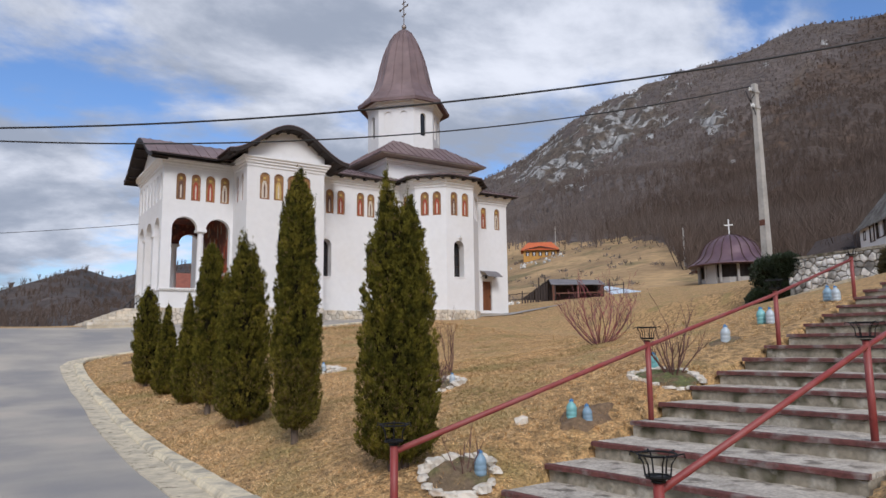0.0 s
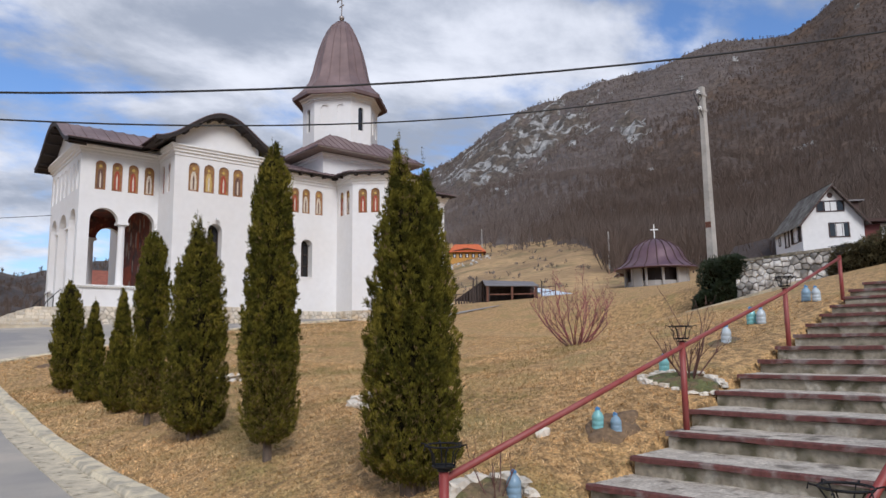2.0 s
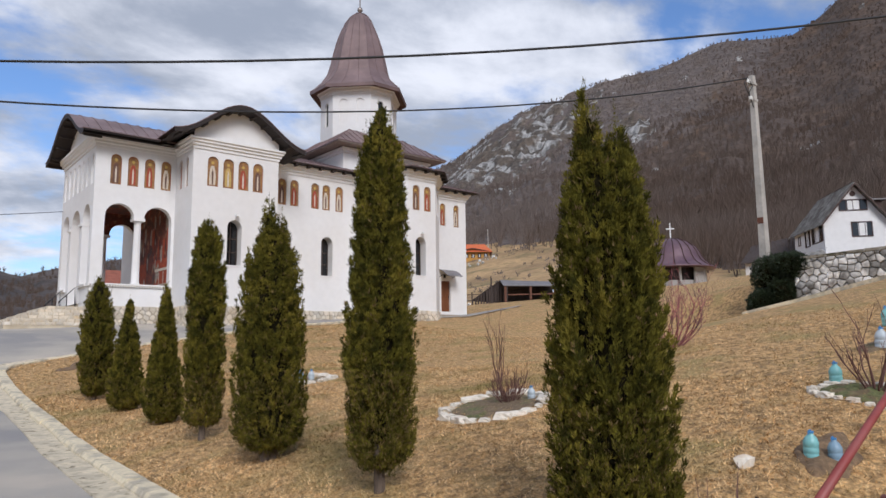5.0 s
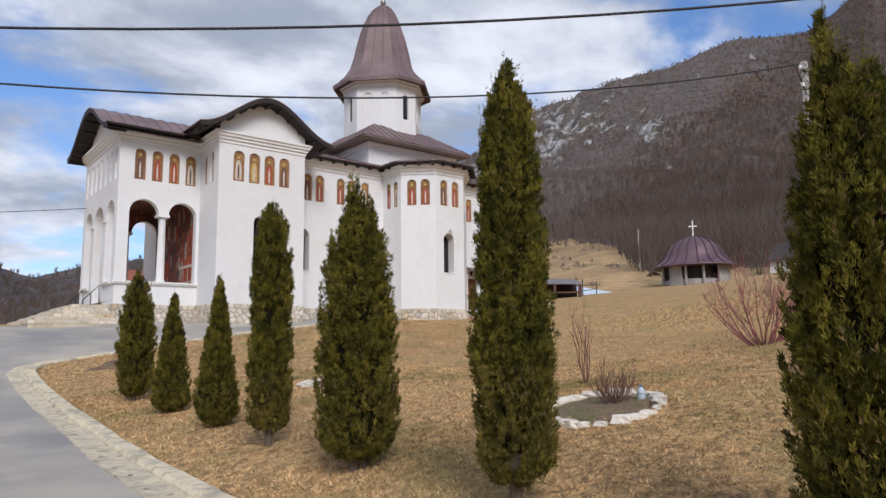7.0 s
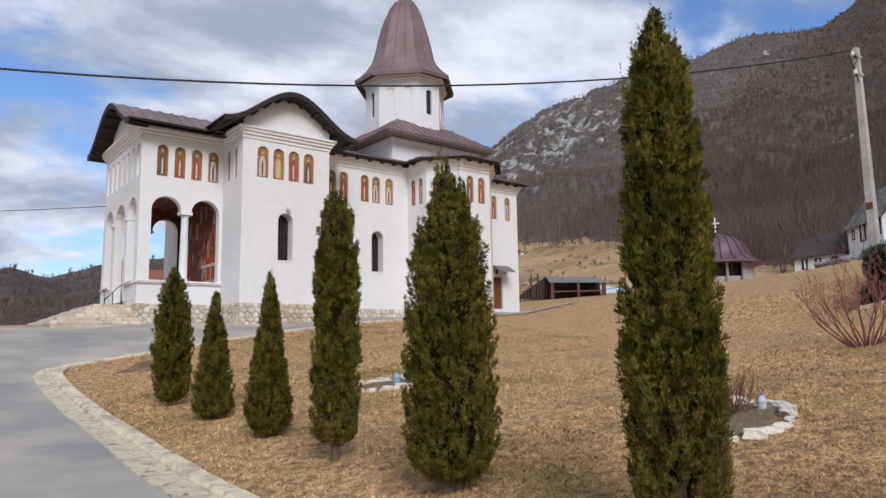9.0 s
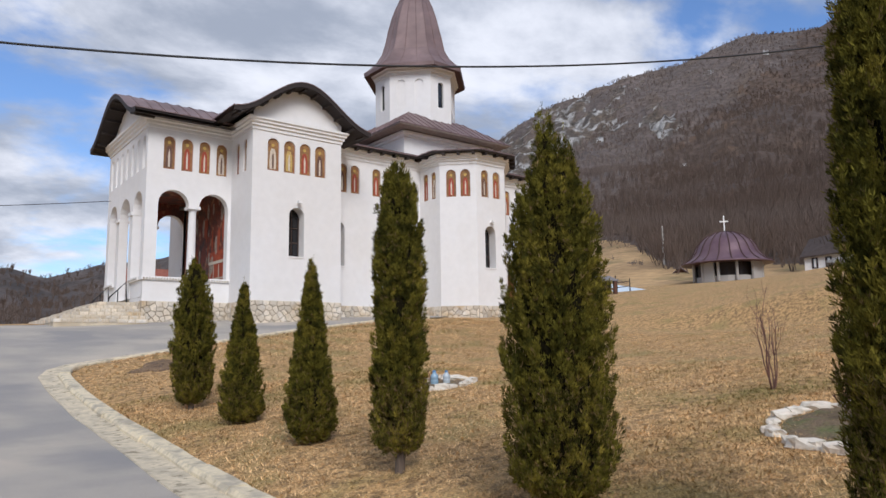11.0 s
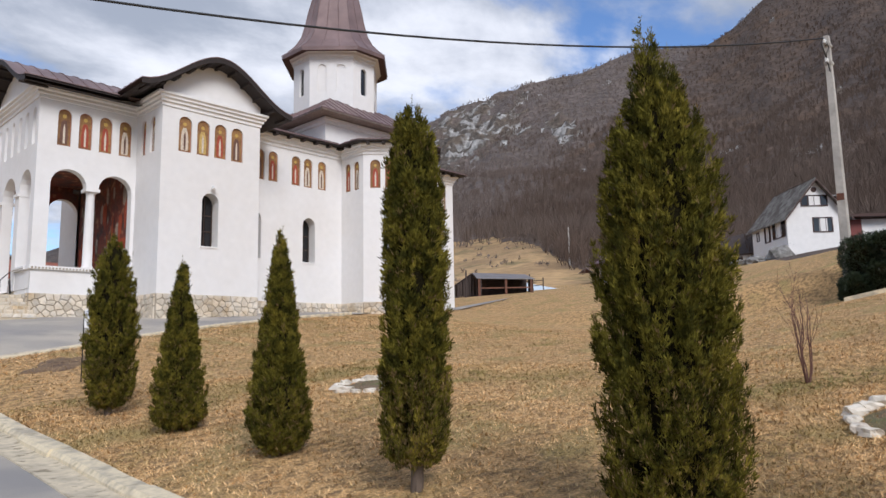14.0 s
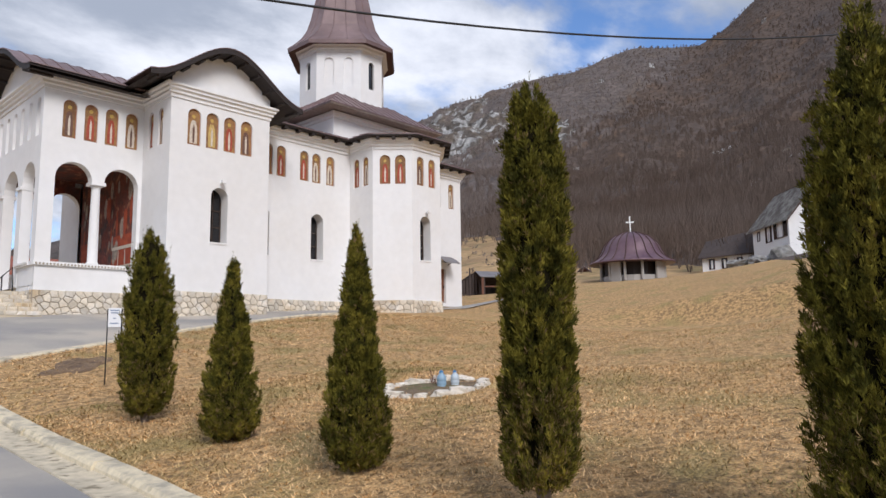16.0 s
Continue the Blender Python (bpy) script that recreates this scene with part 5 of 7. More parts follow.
def basket(x, y, z, parent):
    """Open iron flower-pot holder on a post."""
    holder = part("pot_holder", lathe(bmesh.new(), [(0.0, 0.012), (0.075, 0.012), (0.075, 0.022)], 14, Matrix.Translation((x, y, z))), "iron", parent, "black wrought-iron pot holder")
    for r, h in ((0.075, 0.024), (0.12, 0.155)):
        pts = [(x + r * math.cos(a * math.pi / 8), y + r * math.sin(a * math.pi / 8), z + h) for a in range(17)]
        part("ring", tube(bmesh.new(), pts, 0.007, 4), "iron", holder)
    for a in range(6):
        c, s = math.cos(a * math.pi / 3), math.sin(a * math.pi / 3)
        part("rib", tube(bmesh.new(), [(x + 0.075 * c, y + 0.075 * s, z + 0.02), (x + 0.085 * c, y + 0.085 * s, z + 0.1), (x + 0.12 * c, y + 0.12 * s, z + 0.155), (x + 0.16 * c, y + 0.16 * s, z + 0.165), (x + 0.165 * c, y + 0.165 * s, z + 0.14)], 0.005, 4), "iron", holder)


def railing(lateral, us, heights, label):
    pts = []
    first = sm @ Vector((us[0], lateral[0], 0))
    rail = thing("stair_railing", first.x, first.y, heights[0][0], label, "railing", "railings of the garden stairs")
    for u, side, (zb, zt) in zip(us, lateral, heights):
        p = sm @ Vector((u, side, 0))
        bm = tube(bmesh.new(), [(p.x, p.y, zb - 0.1), (p.x, p.y, zt)], 0.034, 10)
        post = part("post", bm, "red_paint", rail, "red painted steel post", True)
        part("post_cap", lathe(bmesh.new(), [(0.045, zt), (0.045, zt + 0.012)], 12, Matrix.Translation((p.x, p.y, 0))), "iron", post)
        basket(p.x, p.y, zt + 0.012, post)
        pts.append((p.x, p.y, zt - 0.055))
    q = [Vector(p) for p in pts]
    part("rail", tube(bmesh.new(), [tuple(q[0] + (q[0] - q[1]).normalized() * 0.02)] + pts[1:], 0.026, 10), "red_paint", rail, "red painted steel tube", True)


railing((-0.28, -0.14, -0.10, 0.04), [-2.22, 1.68, 5.2, 8.7], [(0.03, 0.87), (0.75, 1.71), (1.6, 2.47), (2.42, 3.27)], "faded red steel railing beside the lawn with iron pot holders")
railing((-2.62, -2.62, -2.62, -2.62), [-1.92, 1.54, 5.2, 8.85], [(0.03, 0.85), (0.72, 1.69), (1.6, 2.5), (2.42, 3.32)], "faded red steel railing along the stairs with iron pot holders")


# ---- garden: bottles, rock rings, shrubs ----
def bottle(x, y, size, mat, label, lean=0.0, z=None):
    z = ground_z(x, y) if z is None else z
    b = thing("plastic_bottle", x, y, z, label, "bottle", "water bottles set out on the lawn")
    m = Matrix.Translation((x, y, z - 0.015)) @ Matrix.Rotation(lean, 4, "X") @ Matrix.Scale(size * 0.88, 4)
    bm = lathe(bmesh.new(), [(0.22, 0.0), (0.27, 0.03), (0.27, 0.20), (0.25, 0.23), (0.27, 0.26), (0.27, 0.42), (0.25, 0.45), (0.27, 0.48), (0.27, 0.64), (0.20, 0.80), (0.10, 0.90), (0.09, 0.95)], 16, m)
    part("body", bm, mat, b, "", True)
    part("cap", lathe(bmesh.new(), [(0.11, 0.945), (0.11, 1.02)], 12, m), "cap", b, "blue screw cap")
    bm = bmesh.new()
    pts = [m @ Vector((0.13 * math.cos(a), 0.03, 0.90 + 0.16 * math.sin(a))) for a in np.linspace(0, math.pi, 7)]
    tube(bm, [tuple(p) for p in pts], 0.012 * size * 2, 5)
    part("handle", bm, "cap", b)


BOTTLES = [(4.55, 5.72, 0.28, "bottle_blue"), (6.20, 6.06, 0.27, "bottle_teal"), (6.32, 5.90, 0.25, "bottle_blue"), (8.55, 6.72, 0.30, "bottle_teal"), (10.6, 6.9, 0.34, "bottle_clear"), (12.5, 7.4, 0.36, "bottle_teal"), (12.45, 7.2, 0.34, "bottle_clear"), (15.2, 7.55, 0.38, "bottle_blue"), (15.0, 7.25, 0.36, "bottle_clear")]
for k, (x, y, s, mat) in enumerate(BOTTLES):
    colour = {"bottle_teal": "teal", "bottle_blue": "pale blue", "bottle_clear": "cloudy clear"}[mat]
    bottle(x, y, s, mat, "large %s plastic water bottle standing in the grass" % colour, 0.06 * math.sin(k * 2.1))


def rock_mesh(seed, sx, sy, sz):
    rng = random.Random(seed)
    bm = bmesh.new()
    bmesh.ops.create_cube(bm, size=0.8)
    bmesh.ops.subdivide_edges(bm, edges=bm.edges[:], cuts=2, use_grid_fill=True, smooth=0.35)
    for v in bm.verts:
        n = 1 + 0.45 * noise.noise(v.co * 2.3 + Vector((seed * 3.1, 0, 0))) + 0.28 * noise.noise(v.co * 5 + Vector((0, seed, 0)))
        v.co = Vector((v.co.x * sx * n, v.co.y * sy * n, max(v.co.z * sz * n, -0.2 * sz)))
    return bm


ROCKS = []
for k in range(6):
    bm = rock_mesh(k, 1.0, 0.7, 0.62)
    me = bpy.data.meshes.new("rock")
    bm.to_mesh(me); bm.free()
    me.materials.append(M["white_rock"])
    ROCKS.append(me)


def rock_ring(x, y, rx, ry, size, n, seed, label, turn=0.0, arc=(0, 1), soil=True, rocks=True, soil_mat="soil"):
    rng = random.Random(seed)
    ring = thing("rock_ring", x, y, ground_z(x, y), label, "flower bed", "rock-edged flower beds")
    ct, st = math.cos(turn), math.sin(turn)
    if soil:
        verts, faces = [], []
        rows, seg = 9, 36
        for i in range(rows + 1):
            for k in range(seg):
                a = 2 * math.pi * k / seg
                wob = 1 if rocks else 1 + 0.45 * noise.noise(Vector((math.cos(a) * 1.7, math.sin(a) * 1.7, seed)))
                u, v = rx * 0.95 * wob * i / rows * math.cos(a), ry * 0.95 * wob * i / rows * math.sin(a)
                px, py = x + u * ct - v * st, y + u * st + v * ct
                verts.append((px, py, ground_z(px, py) + 0.03 * (1 - (i / rows) ** 2) + (0.014 if i < rows else -0.03) + 0.035 * noise.noise(Vector((px * 9, py * 9, 0)))))
        for i in range(rows):
            for k in range(seg):
                faces.append((i * seg + k, i * seg + (k + 1) % seg, (i + 1) * seg + (k + 1) % seg, (i + 1) * seg + k))
        raw("soil", verts, [f[::-1] for f in faces], soil_mat, ring, "", True)
    for k in range(n if rocks else 0):
        a = 2 * math.pi * (arc[0] + (arc[1] - arc[0]) * (k + rng.uniform(-0.2, 0.2)) / n)
        u, v = rx * math.cos(a), ry * math.sin(a)
        px, py = x + u * ct - v * st, y + u * st + v * ct
        s = size * rng.uniform(0.65, 1.3)
        ob = new("rock", ROCKS[rng.randrange(6)])
        ob.parent = ring
        ob.matrix_parent_inverse = Matrix.Translation(-ring.location)
        ob.matrix_basis = Matrix.Translation((px, py, ground_z(px, py) + 0.07 * s)) @ Matrix.Rotation(a + turn + math.pi / 2 + rng.uniform(-0.4, 0.4), 4, "Z") @ Matrix.Diagonal((s * rng.uniform(0.9, 1.6), s, s * rng.uniform(0.7, 1.1), 1))
    return ring


rock_ring(7.02, 10.85, 0.95, 0.74, 0.19, 21, 21, "oval flower bed edged with whitewashed rocks on the lawn", 0.8)
rock_ring(8.65, 19.95, 1.0, 0.85, 0.25, 20, 22, "round flower bed edged with whitewashed rocks")
rock_ring(4.33, 5.80, 0.40, 0.30, 0.15, 14, 23, "small flower bed edged with white rocks beside the stairs")
rock_ring(8.25, 6.28, 0.58, 0.36, 0.13, 20, 24, "rose bed edged with small white stones beside the stairs", 1.5, soil_mat="moss_soil")
rock_ring(6.4, 6.0, 0.5, 0.26, 0.1, 0, 25, "bare patch of dark soil on the lawn", 0.2, rocks=False, soil_mat="brown_soil")
rock_ring(10.75, 7.0, 0.4, 0.25, 0.1, 0, 26, "bare patch of dark soil on the lawn", 0.2, rocks=False)
rock_ring(5.6, 28.2, 1.5, 0.5, 0.1, 0, 27, "bare strip of brown soil at the lawn corner", 0.75, rocks=False, soil_mat="brown_soil")



def shrub(name, x, y, height, spread, stems, mat, label, category="shrub", seed=0, thick=0.012, fork=2, upright=1.0, droop=0.0, splay=0.6, main=0.85):
    rng = random.Random(seed)
    z = ground_z(x, y)
    bush = thing(name, x, y, z, label, category)
    for k in range(stems):
        a = 2 * math.pi * k / stems + rng.uniform(-0.3, 0.3)
        s = spread * rng.uniform(0.35, 1.0)
        h = height * rng.uniform(0.72, 1.05) * (1 - 0.25 * (s / spread) ** 2)
        bm = bmesh.new()

        def limb(p, d, length, r, level):
            pts = [p]
            dd = Vector(d)
            n = 4
            for i in range(n):
                dd = (dd + Vector((rng.uniform(-0.19, 0.19), rng.uniform(-0.19, 0.19), 0.10 * upright - droop * i * 0.1))).normalized()
                pts.append(pts[-1] + dd * length / n)
            tube(bm, [tuple(q) for q in pts], [max(r * (1 - 0.6 * i / n), 0.0022) for i in range(n + 1)], 3 if level else 5)
            if level < fork:
                for j in range(3 if level == 0 else 2):
                    i = rng.randrange(2, n + 1)
                    nd = (dd + Vector((rng.uniform(-splay, splay), rng.uniform(-splay, splay), rng.uniform(0, 0.4)))).normalized()
                    limb(pts[i], nd, length * rng.uniform(0.35, 0.6), r * 0.5, level + 1)
        start = Vector((x + 0.1 * s * math.cos(a), y + 0.1 * s * math.sin(a), z - 0.04))
        d = Vector((math.cos(a) * s, math.sin(a) * s, h)).normalized()
        limb(start, d, h * main, thick, 0)
        part("stem", bm, mat, bush, "")
    return bush


shrub("dogwood_shrub", 12.0, 11.1, 1.85, 2.1, 26, "red_twig", "leafless fan-shaped shrub with red stems on the lawn", seed=31, thick=0.015, fork=4, upright=1.0, splay=0.95, main=0.66)
shrub("rose_bush", 8.4, 6.25, 0.95, 0.6, 12, "brown_twig", "leafless pruned rose bush among white stones", seed=32, thick=0.013, fork=2)
shrub("rose_bush", 4.38, 5.78, 0.62, 0.3, 5, "brown_twig", "small leafless rose bush beside the stairs", seed=33, thick=0.008, fork=1)
shrub("bare_sapling", 8.82, 12.56, 1.25, 0.22, 7, "brown_twig", "thin bare sapling on the lawn", "sapling", seed=34, thick=0.010, fork=2)
shrub("low_shrub", 7.25, 10.8, 0.5, 0.5, 60, "brown_twig", "low twiggy grey-brown shrub in a flower bed", seed=35, thick=0.004, fork=2)
shrub("low_shrub", 9.0, 20.25, 0.32, 0.34, 20, "brown_twig", "low bare shrub in a rock-edged bed", seed=36, thick=0.006, fork=1)
bottle(8.75, 19.85, 0.36, "bottle_blue", "blue plastic bottle in a flower bed")
bottle(9.0, 19.75, 0.33, "bottle_clear", "clear plastic bottle in a flower bed")
bottle(7.5, 10.55, 0.24, "bottle_clear", "cloudy plastic bottle in a flower bed")

# warning sign on two thin posts
sx, sy = 5.3, 25.6
sign = thing("lawn_sign", sx, sy, ground_z(sx, sy), "small white notice on two thin posts in the grass", "sign")
sz = ground_z(sx, sy)
dirv = Vector((0.85, -0.52)).normalized()
bm = bmesh.new()
for o in (-0.13, 0.13):
    tube(bm, [(sx + dirv.x * o, sy + dirv.y * o, sz - 0.05), (sx + dirv.x * o, sy + dirv.y * o, sz + 1.5)], 0.012, 6)
part("post", bm, "iron", sign)
m = along((sx - dirv.x * 0.17, sy - dirv.y * 0.17), (sx + dirv.x * 0.17, sy + dirv.y * 0.17))
plate = part("plate", box(bmesh.new(), 0.05, 0.29, -0.02, -0.012, sz + 1.14, sz + 1.52, m), "sign_white", sign)
bm = bmesh.new()
for v, w in ((1.46, 0.18), (1.41, 0.14), (1.3, 0.05), (1.2, 0.16)):
    box(bm, 0.17 - w / 2, 0.17 + w / 2, -0.026, -0.02, sz + v, sz + v + 0.025, m)
part("print_bar", bm, "sign_ink", plate)

# ---- power pole and wires ----
PX, PY = 27.73, 16.49
pz = ground_z(PX, PY)
pole = thing("power_pole", PX, PY, pz, "pale concrete power pole with insulators", "pole")
bm = bmesh.new()
rows = [(0.0, 0.20, 0.15), (8.3, 0.12, 0.09)]
vs = [[bm.verts.new((PX + sx_ * a, PY + sy_ * b, (pz - 0.3 if z == 0 else 12.82))) for sx_, sy_ in ((-1, -1), (1, -1), (1, 1), (-1, 1))] for z, a, b in rows]
for k in range(4):
    bm.faces.new((vs[0][k], vs[0][(k + 1) % 4], vs[1][(k + 1) % 4], vs[1][k]))
bm.faces.new(vs[1])
part("shaft", bm, "pole_concrete", pole)
for z, reach in ((12.45, 0.42), (11.75, 0.34)):
    arm = part("bracket", boxes((PX - reach, PX - 0.09, PY - 0.03, PY + 0.03, z - 0.03, z + 0.03)), "iron", pole, "dark steel bracket")
    part("clamp", boxes((PX - 0.16, PX + 0.16, PY - 0.13, PY + 0.13, z - 0.05, z + 0.05)), "pole_concrete", arm)
    for o in (0.0, 0.13):
        part("insulator", lathe(bmesh.new(), [(0.02, z - 0.04), (0.05, z + 0.01), (0.035, z + 0.05), (0.055, z + 0.10), (0.03, z + 0.15), (0.01, z + 0.19)], 10, Matrix.Translation((PX - reach + 0.03 + o, PY, 0))), "white_metal", arm, "grey insulator")
loops = bmesh.new()
tube(loops, [(PX - 0.4, PY, 12.6), (PX - 0.58, PY + 0.06, 12.42), (PX - 0.5, PY, 12.1), (PX - 0.3, PY, 11.9), (PX - 0.12, PY - 0.05, 11.4)], 0.022, 5)
tube(loops, [(PX - 0.3, PY, 12.62), (PX - 0.2, PY - 0.1, 12.3), (PX - 0.42, PY - 0.05, 12.02), (PX - 0.3, PY, 11.8)], 0.018, 5)
part("jumper_cable", loops, "cable", pole, "black jumper cable loops")
part("plate", boxes((PX - 0.185, PX - 0.16, PY - 0.12, PY + 0.12, 6.55, 6.8)), "rust", pole, "rusty identification plate")


def wire(pts, label, r=0.022):
    """A sagging cable through three points."""
    a, b, c = (Vector(p) for p in pts)
    w = thing("power_cable", a.x, a.y, a.z, label, "cable", "overhead cables")
    line = []
    for k in range(41):
        t = k / 40
        line.append(tuple(a * (1 - t) * (1 - 2 * t) + b * 4 * t * (1 - t) + c * t * (2 * t - 1)))
    part("strand", tube(bmesh.new(), line, r, 6), "cable", w, "", True)


wire([(PX - 0.35, PY, 12.65), (1.55, 24.08, 8.11), (-22.5, 31.11, 10.16)], "black twisted cable from the concrete pole", 0.026)
wire([(29.28, -4.95, 12.29), (7.58, 11.11, 6.585), (-14.12, 27.17, 8.24)], "black twisted cable high over the lawn", 0.02)
wire([(-24.4, 47.5, 6.6), (-8.0, 47.5, 7.45), (8.42, 47.5, 9.65)], "thin service cable to the church porch", 0.018)

# ---- retaining wall, ivy, slope bush ----
wall = thing("retaining_wall", 27.0, 13.5, 3.3, "rubble retaining wall of white and grey stones", "stone wall")
W0, W1 = Vector((26.15, 14.75)), Vector((24.6, 2.0))
wm2 = along(tuple(W0), tuple(W1))
wlen = (W1 - W0).length


def wall_top(u):
    return 4.80 + 0.012 * u


def wall_low(u):
    return 3.0 + 0.02 * u


bm = bmesh.new()
rows = []
for k in range(21):
    u = wlen * k / 20
    rows.append([bm.verts.new(wm2 @ Vector((u, d, v))) for d, v in ((0.10, wall_low(u) - 0.6), (0.10, wall_top(u) - 0.03), (0.75, wall_top(u) - 0.03), (0.75, wall_low(u) - 0.6))])
for a, b in zip(rows, rows[1:]):
    for j in range(3):
        bm.faces.new((a[j], b[j], b[j + 1], a[j + 1]))
bm.faces.new(rows[0]); bm.faces.new(rows[-1][::-1])
part("wall_core", bm, "wall_mortar", wall)
bm = bmesh.new()
for k in range(20):
    u0, u1 = wlen * k / 20 + 0.01, wlen * (k + 1) / 20 - 0.01
    box(bm, u0, u1, 0.02, 0.85, wall_top(u0) - 0.03, wall_top(u0) + 0.07, wm2)
part("coping", bm, "step_side", wall, "dark mossy coping")
part("kerb_strip", sweep(bmesh.new(), [tuple(W0 + Vector((-1.6, 1.2))), tuple(W0 + Vector((-1.2, -0.5))), tuple(W0 + Vector((-1.5, -3.5)))], [(0.0, -0.3), (0.0, 0.12), (0.12, 0.12), (0.12, -0.3)], False, ground_z), "concrete", wall, "low concrete edging")


def leaf_mound(name, blobs, count, size, mat, label, category, seed, core_mat="thuja_core"):
    rng = np.random.default_rng(seed)
    x, y, z, *_ = blobs[0]
    t = thing(name, x, y, z - blobs[0][5], label, category)
    tris = []
    core = bmesh.new()
    for bx, by, bz, rx, ry, rz in blobs:
        n = count // len(blobs)
        d = rng.normal(0, 1, (n, 3))
        d /= np.linalg.norm(d, axis=1, keepdims=True)
        rad = 1 - rng.uniform(0, 0.35, (n, 1)) ** 1.5
        lump = np.array([1 + 0.28 * noise.noise(Vector(v) * 2.6 + Vector((seed, bx, by))) for v in d])[:, None]
        pos = np.array([bx, by, bz]) + d * np.array([rx, ry, rz]) * rad * lump
        tris.append(sprays(rng, pos, d, size, 0.3, 3))
        # Solid core; the default dark colour paints the shade behind the leaves.
        ret = bmesh.ops.create_icosphere(core, subdivisions=3, radius=1.0)
        for v in ret["verts"]:
            n1 = 0.75 + 0.25 * noise.noise(v.co * 2.6 + Vector((seed, bx, by)))
            v.co = Vector((bx + v.co.x * rx * n1, by + v.co.y * ry * n1, bz + v.co.z * rz * n1))
    part("core", core, core_mat, t)
    mesh_tris("leaves", np.concatenate(tris), mat, t)
    return t


leaf_mound("ivy_bush", [(26.6, 15.7, 4.3, 0.75, 0.75, 0.8), (26.2, 15.2, 3.5, 0.45, 0.5, 0.75), (26.3, 14.9, 4.6, 0.5, 0.7, 0.45), (26.0, 15.9, 3.2, 0.45, 0.5, 0.5)], 16000, 0.10, "ivy", "dark evergreen ivy hanging over the wall end", "ivy", 51)
leaf_mound("wall_shrub", [(24.3, 8.6, 4.2, 0.7, 1.3, 0.9), (24.2, 9.6, 4.0, 0.6, 0.9, 0.75), (24.1, 7.6, 4.0, 0.6, 0.9, 0.75)], 14000, 0.11, "dry_bush", "brown-green shrub hanging against the stone wall", "shrub", 52)

# ---- white house above the wall ----
def gable_house(name, origin, turn, w, l, zb, eave, apex, label, mats, category="house", over=0.5):
    """Gable front at local y=0, width w along x, length l along y."""
    m = Matrix.Translation((origin[0], origin[1], 0)) @ Matrix.Rotation(turn, 4, "Z")
    h = thing(name, origin[0], origin[1], zb, label, category)
    bm = bmesh.new()
    pts = [(0, zb - 2), (w, zb - 2), (w, eave), (w / 2, apex), (0, eave)]
    f = [bm.verts.new(m @ Vector((u, 0, v))) for u, v in pts]
    b = [bm.verts.new(m @ Vector((u, l, v))) for u, v in pts]
    bm.faces.new(f); bm.faces.new(b[::-1])
    for k in range(5):
        bm.faces.new((f[k], b[k], b[(k + 1) % 5], f[(k + 1) % 5]))
    part("wall_shell", bm, mats[0], h)
    slope = Vector((w / 2, apex - eave)).normalized()
    for s in (1, -1):
        bm = bmesh.new()
        e0 = Vector((w / 2 - s * (w / 2 + over * slope.x), eave - over * slope.y))
        top = Vector((w / 2, apex))
        a = [(e0.x, e0.y), (top.x, top.y)]
        vs = []
        for y in (-over, l + over):
            for dz in (0.02, 0.16):
                vs.append([bm.verts.new(m @ Vector((u, y, v + dz))) for u, v in a])
        bm.faces.new((vs[1][0], vs[1][1], vs[3][1], vs[3][0]))
        bm.faces.new((vs[0][0], vs[2][0], vs[2][1], vs[0][1]))
        bm.faces.new((vs[0][0], vs[0][1], vs[1][1], vs[1][0]))
        bm.faces.new((vs[2][0], vs[3][0], vs[3][1], vs[2][1]))
        bm.faces.new((vs[0][0], vs[1][0], vs[3][0], vs[2][0]))
        roof = part("roof", bm, mats[1], h)
        if mats[1] == "old_shingle":
            run = (top - e0).length
            bm = bmesh.new()
            rng = random.Random(int(w * 100) + s)
            rows, cols = 14, int((l + 2 * over) / 0.42)
            for r in range(rows):
                for c in range(cols):
                    p0 = e0 + (top - e0) * (r / rows)
                    p1 = e0 + (top - e0) * ((r + 1.15) / rows)
                    y0_ = -over + c * 0.42 + (0.2 if r % 2 else 0)
                    up_ = 0.18 + rng.uniform(0, 0.03)
                    q = [bm.verts.new(m @ Vector(v)) for v in ((p0.x, y0_, p0.y + up_ + 0.02), (p0.x, y0_ + 0.40, p0.y + up_ + 0.02), (p1.x, y0_ + 0.40, p1.y + up_ - 0.02), (p1.x, y0_, p1.y + up_ - 0.02))]
                    bm.faces.new(q if s > 0 else q[::-1])
            part("shingles", bm, "old_shingle", roof)["kind"] = "stuff"
        bm = bmesh.new()
        u = [(e0.x, e0.y), (top.x, top.y)]
        vs = [bm.verts.new(m @ Vector(p)) for p in ((u[0][0], -over - 0.03, u[0][1] - 0.12), (u[1][0], -over - 0.03, u[1][1] - 0.12), (u[1][0], -over - 0.03, u[1][1] + 0.1), (u[0][0], -over - 0.03, u[0][1] + 0.1))]
        bm.faces.new(vs)
        part("bargeboard", bm, "house_trim", roof)
    return h, m


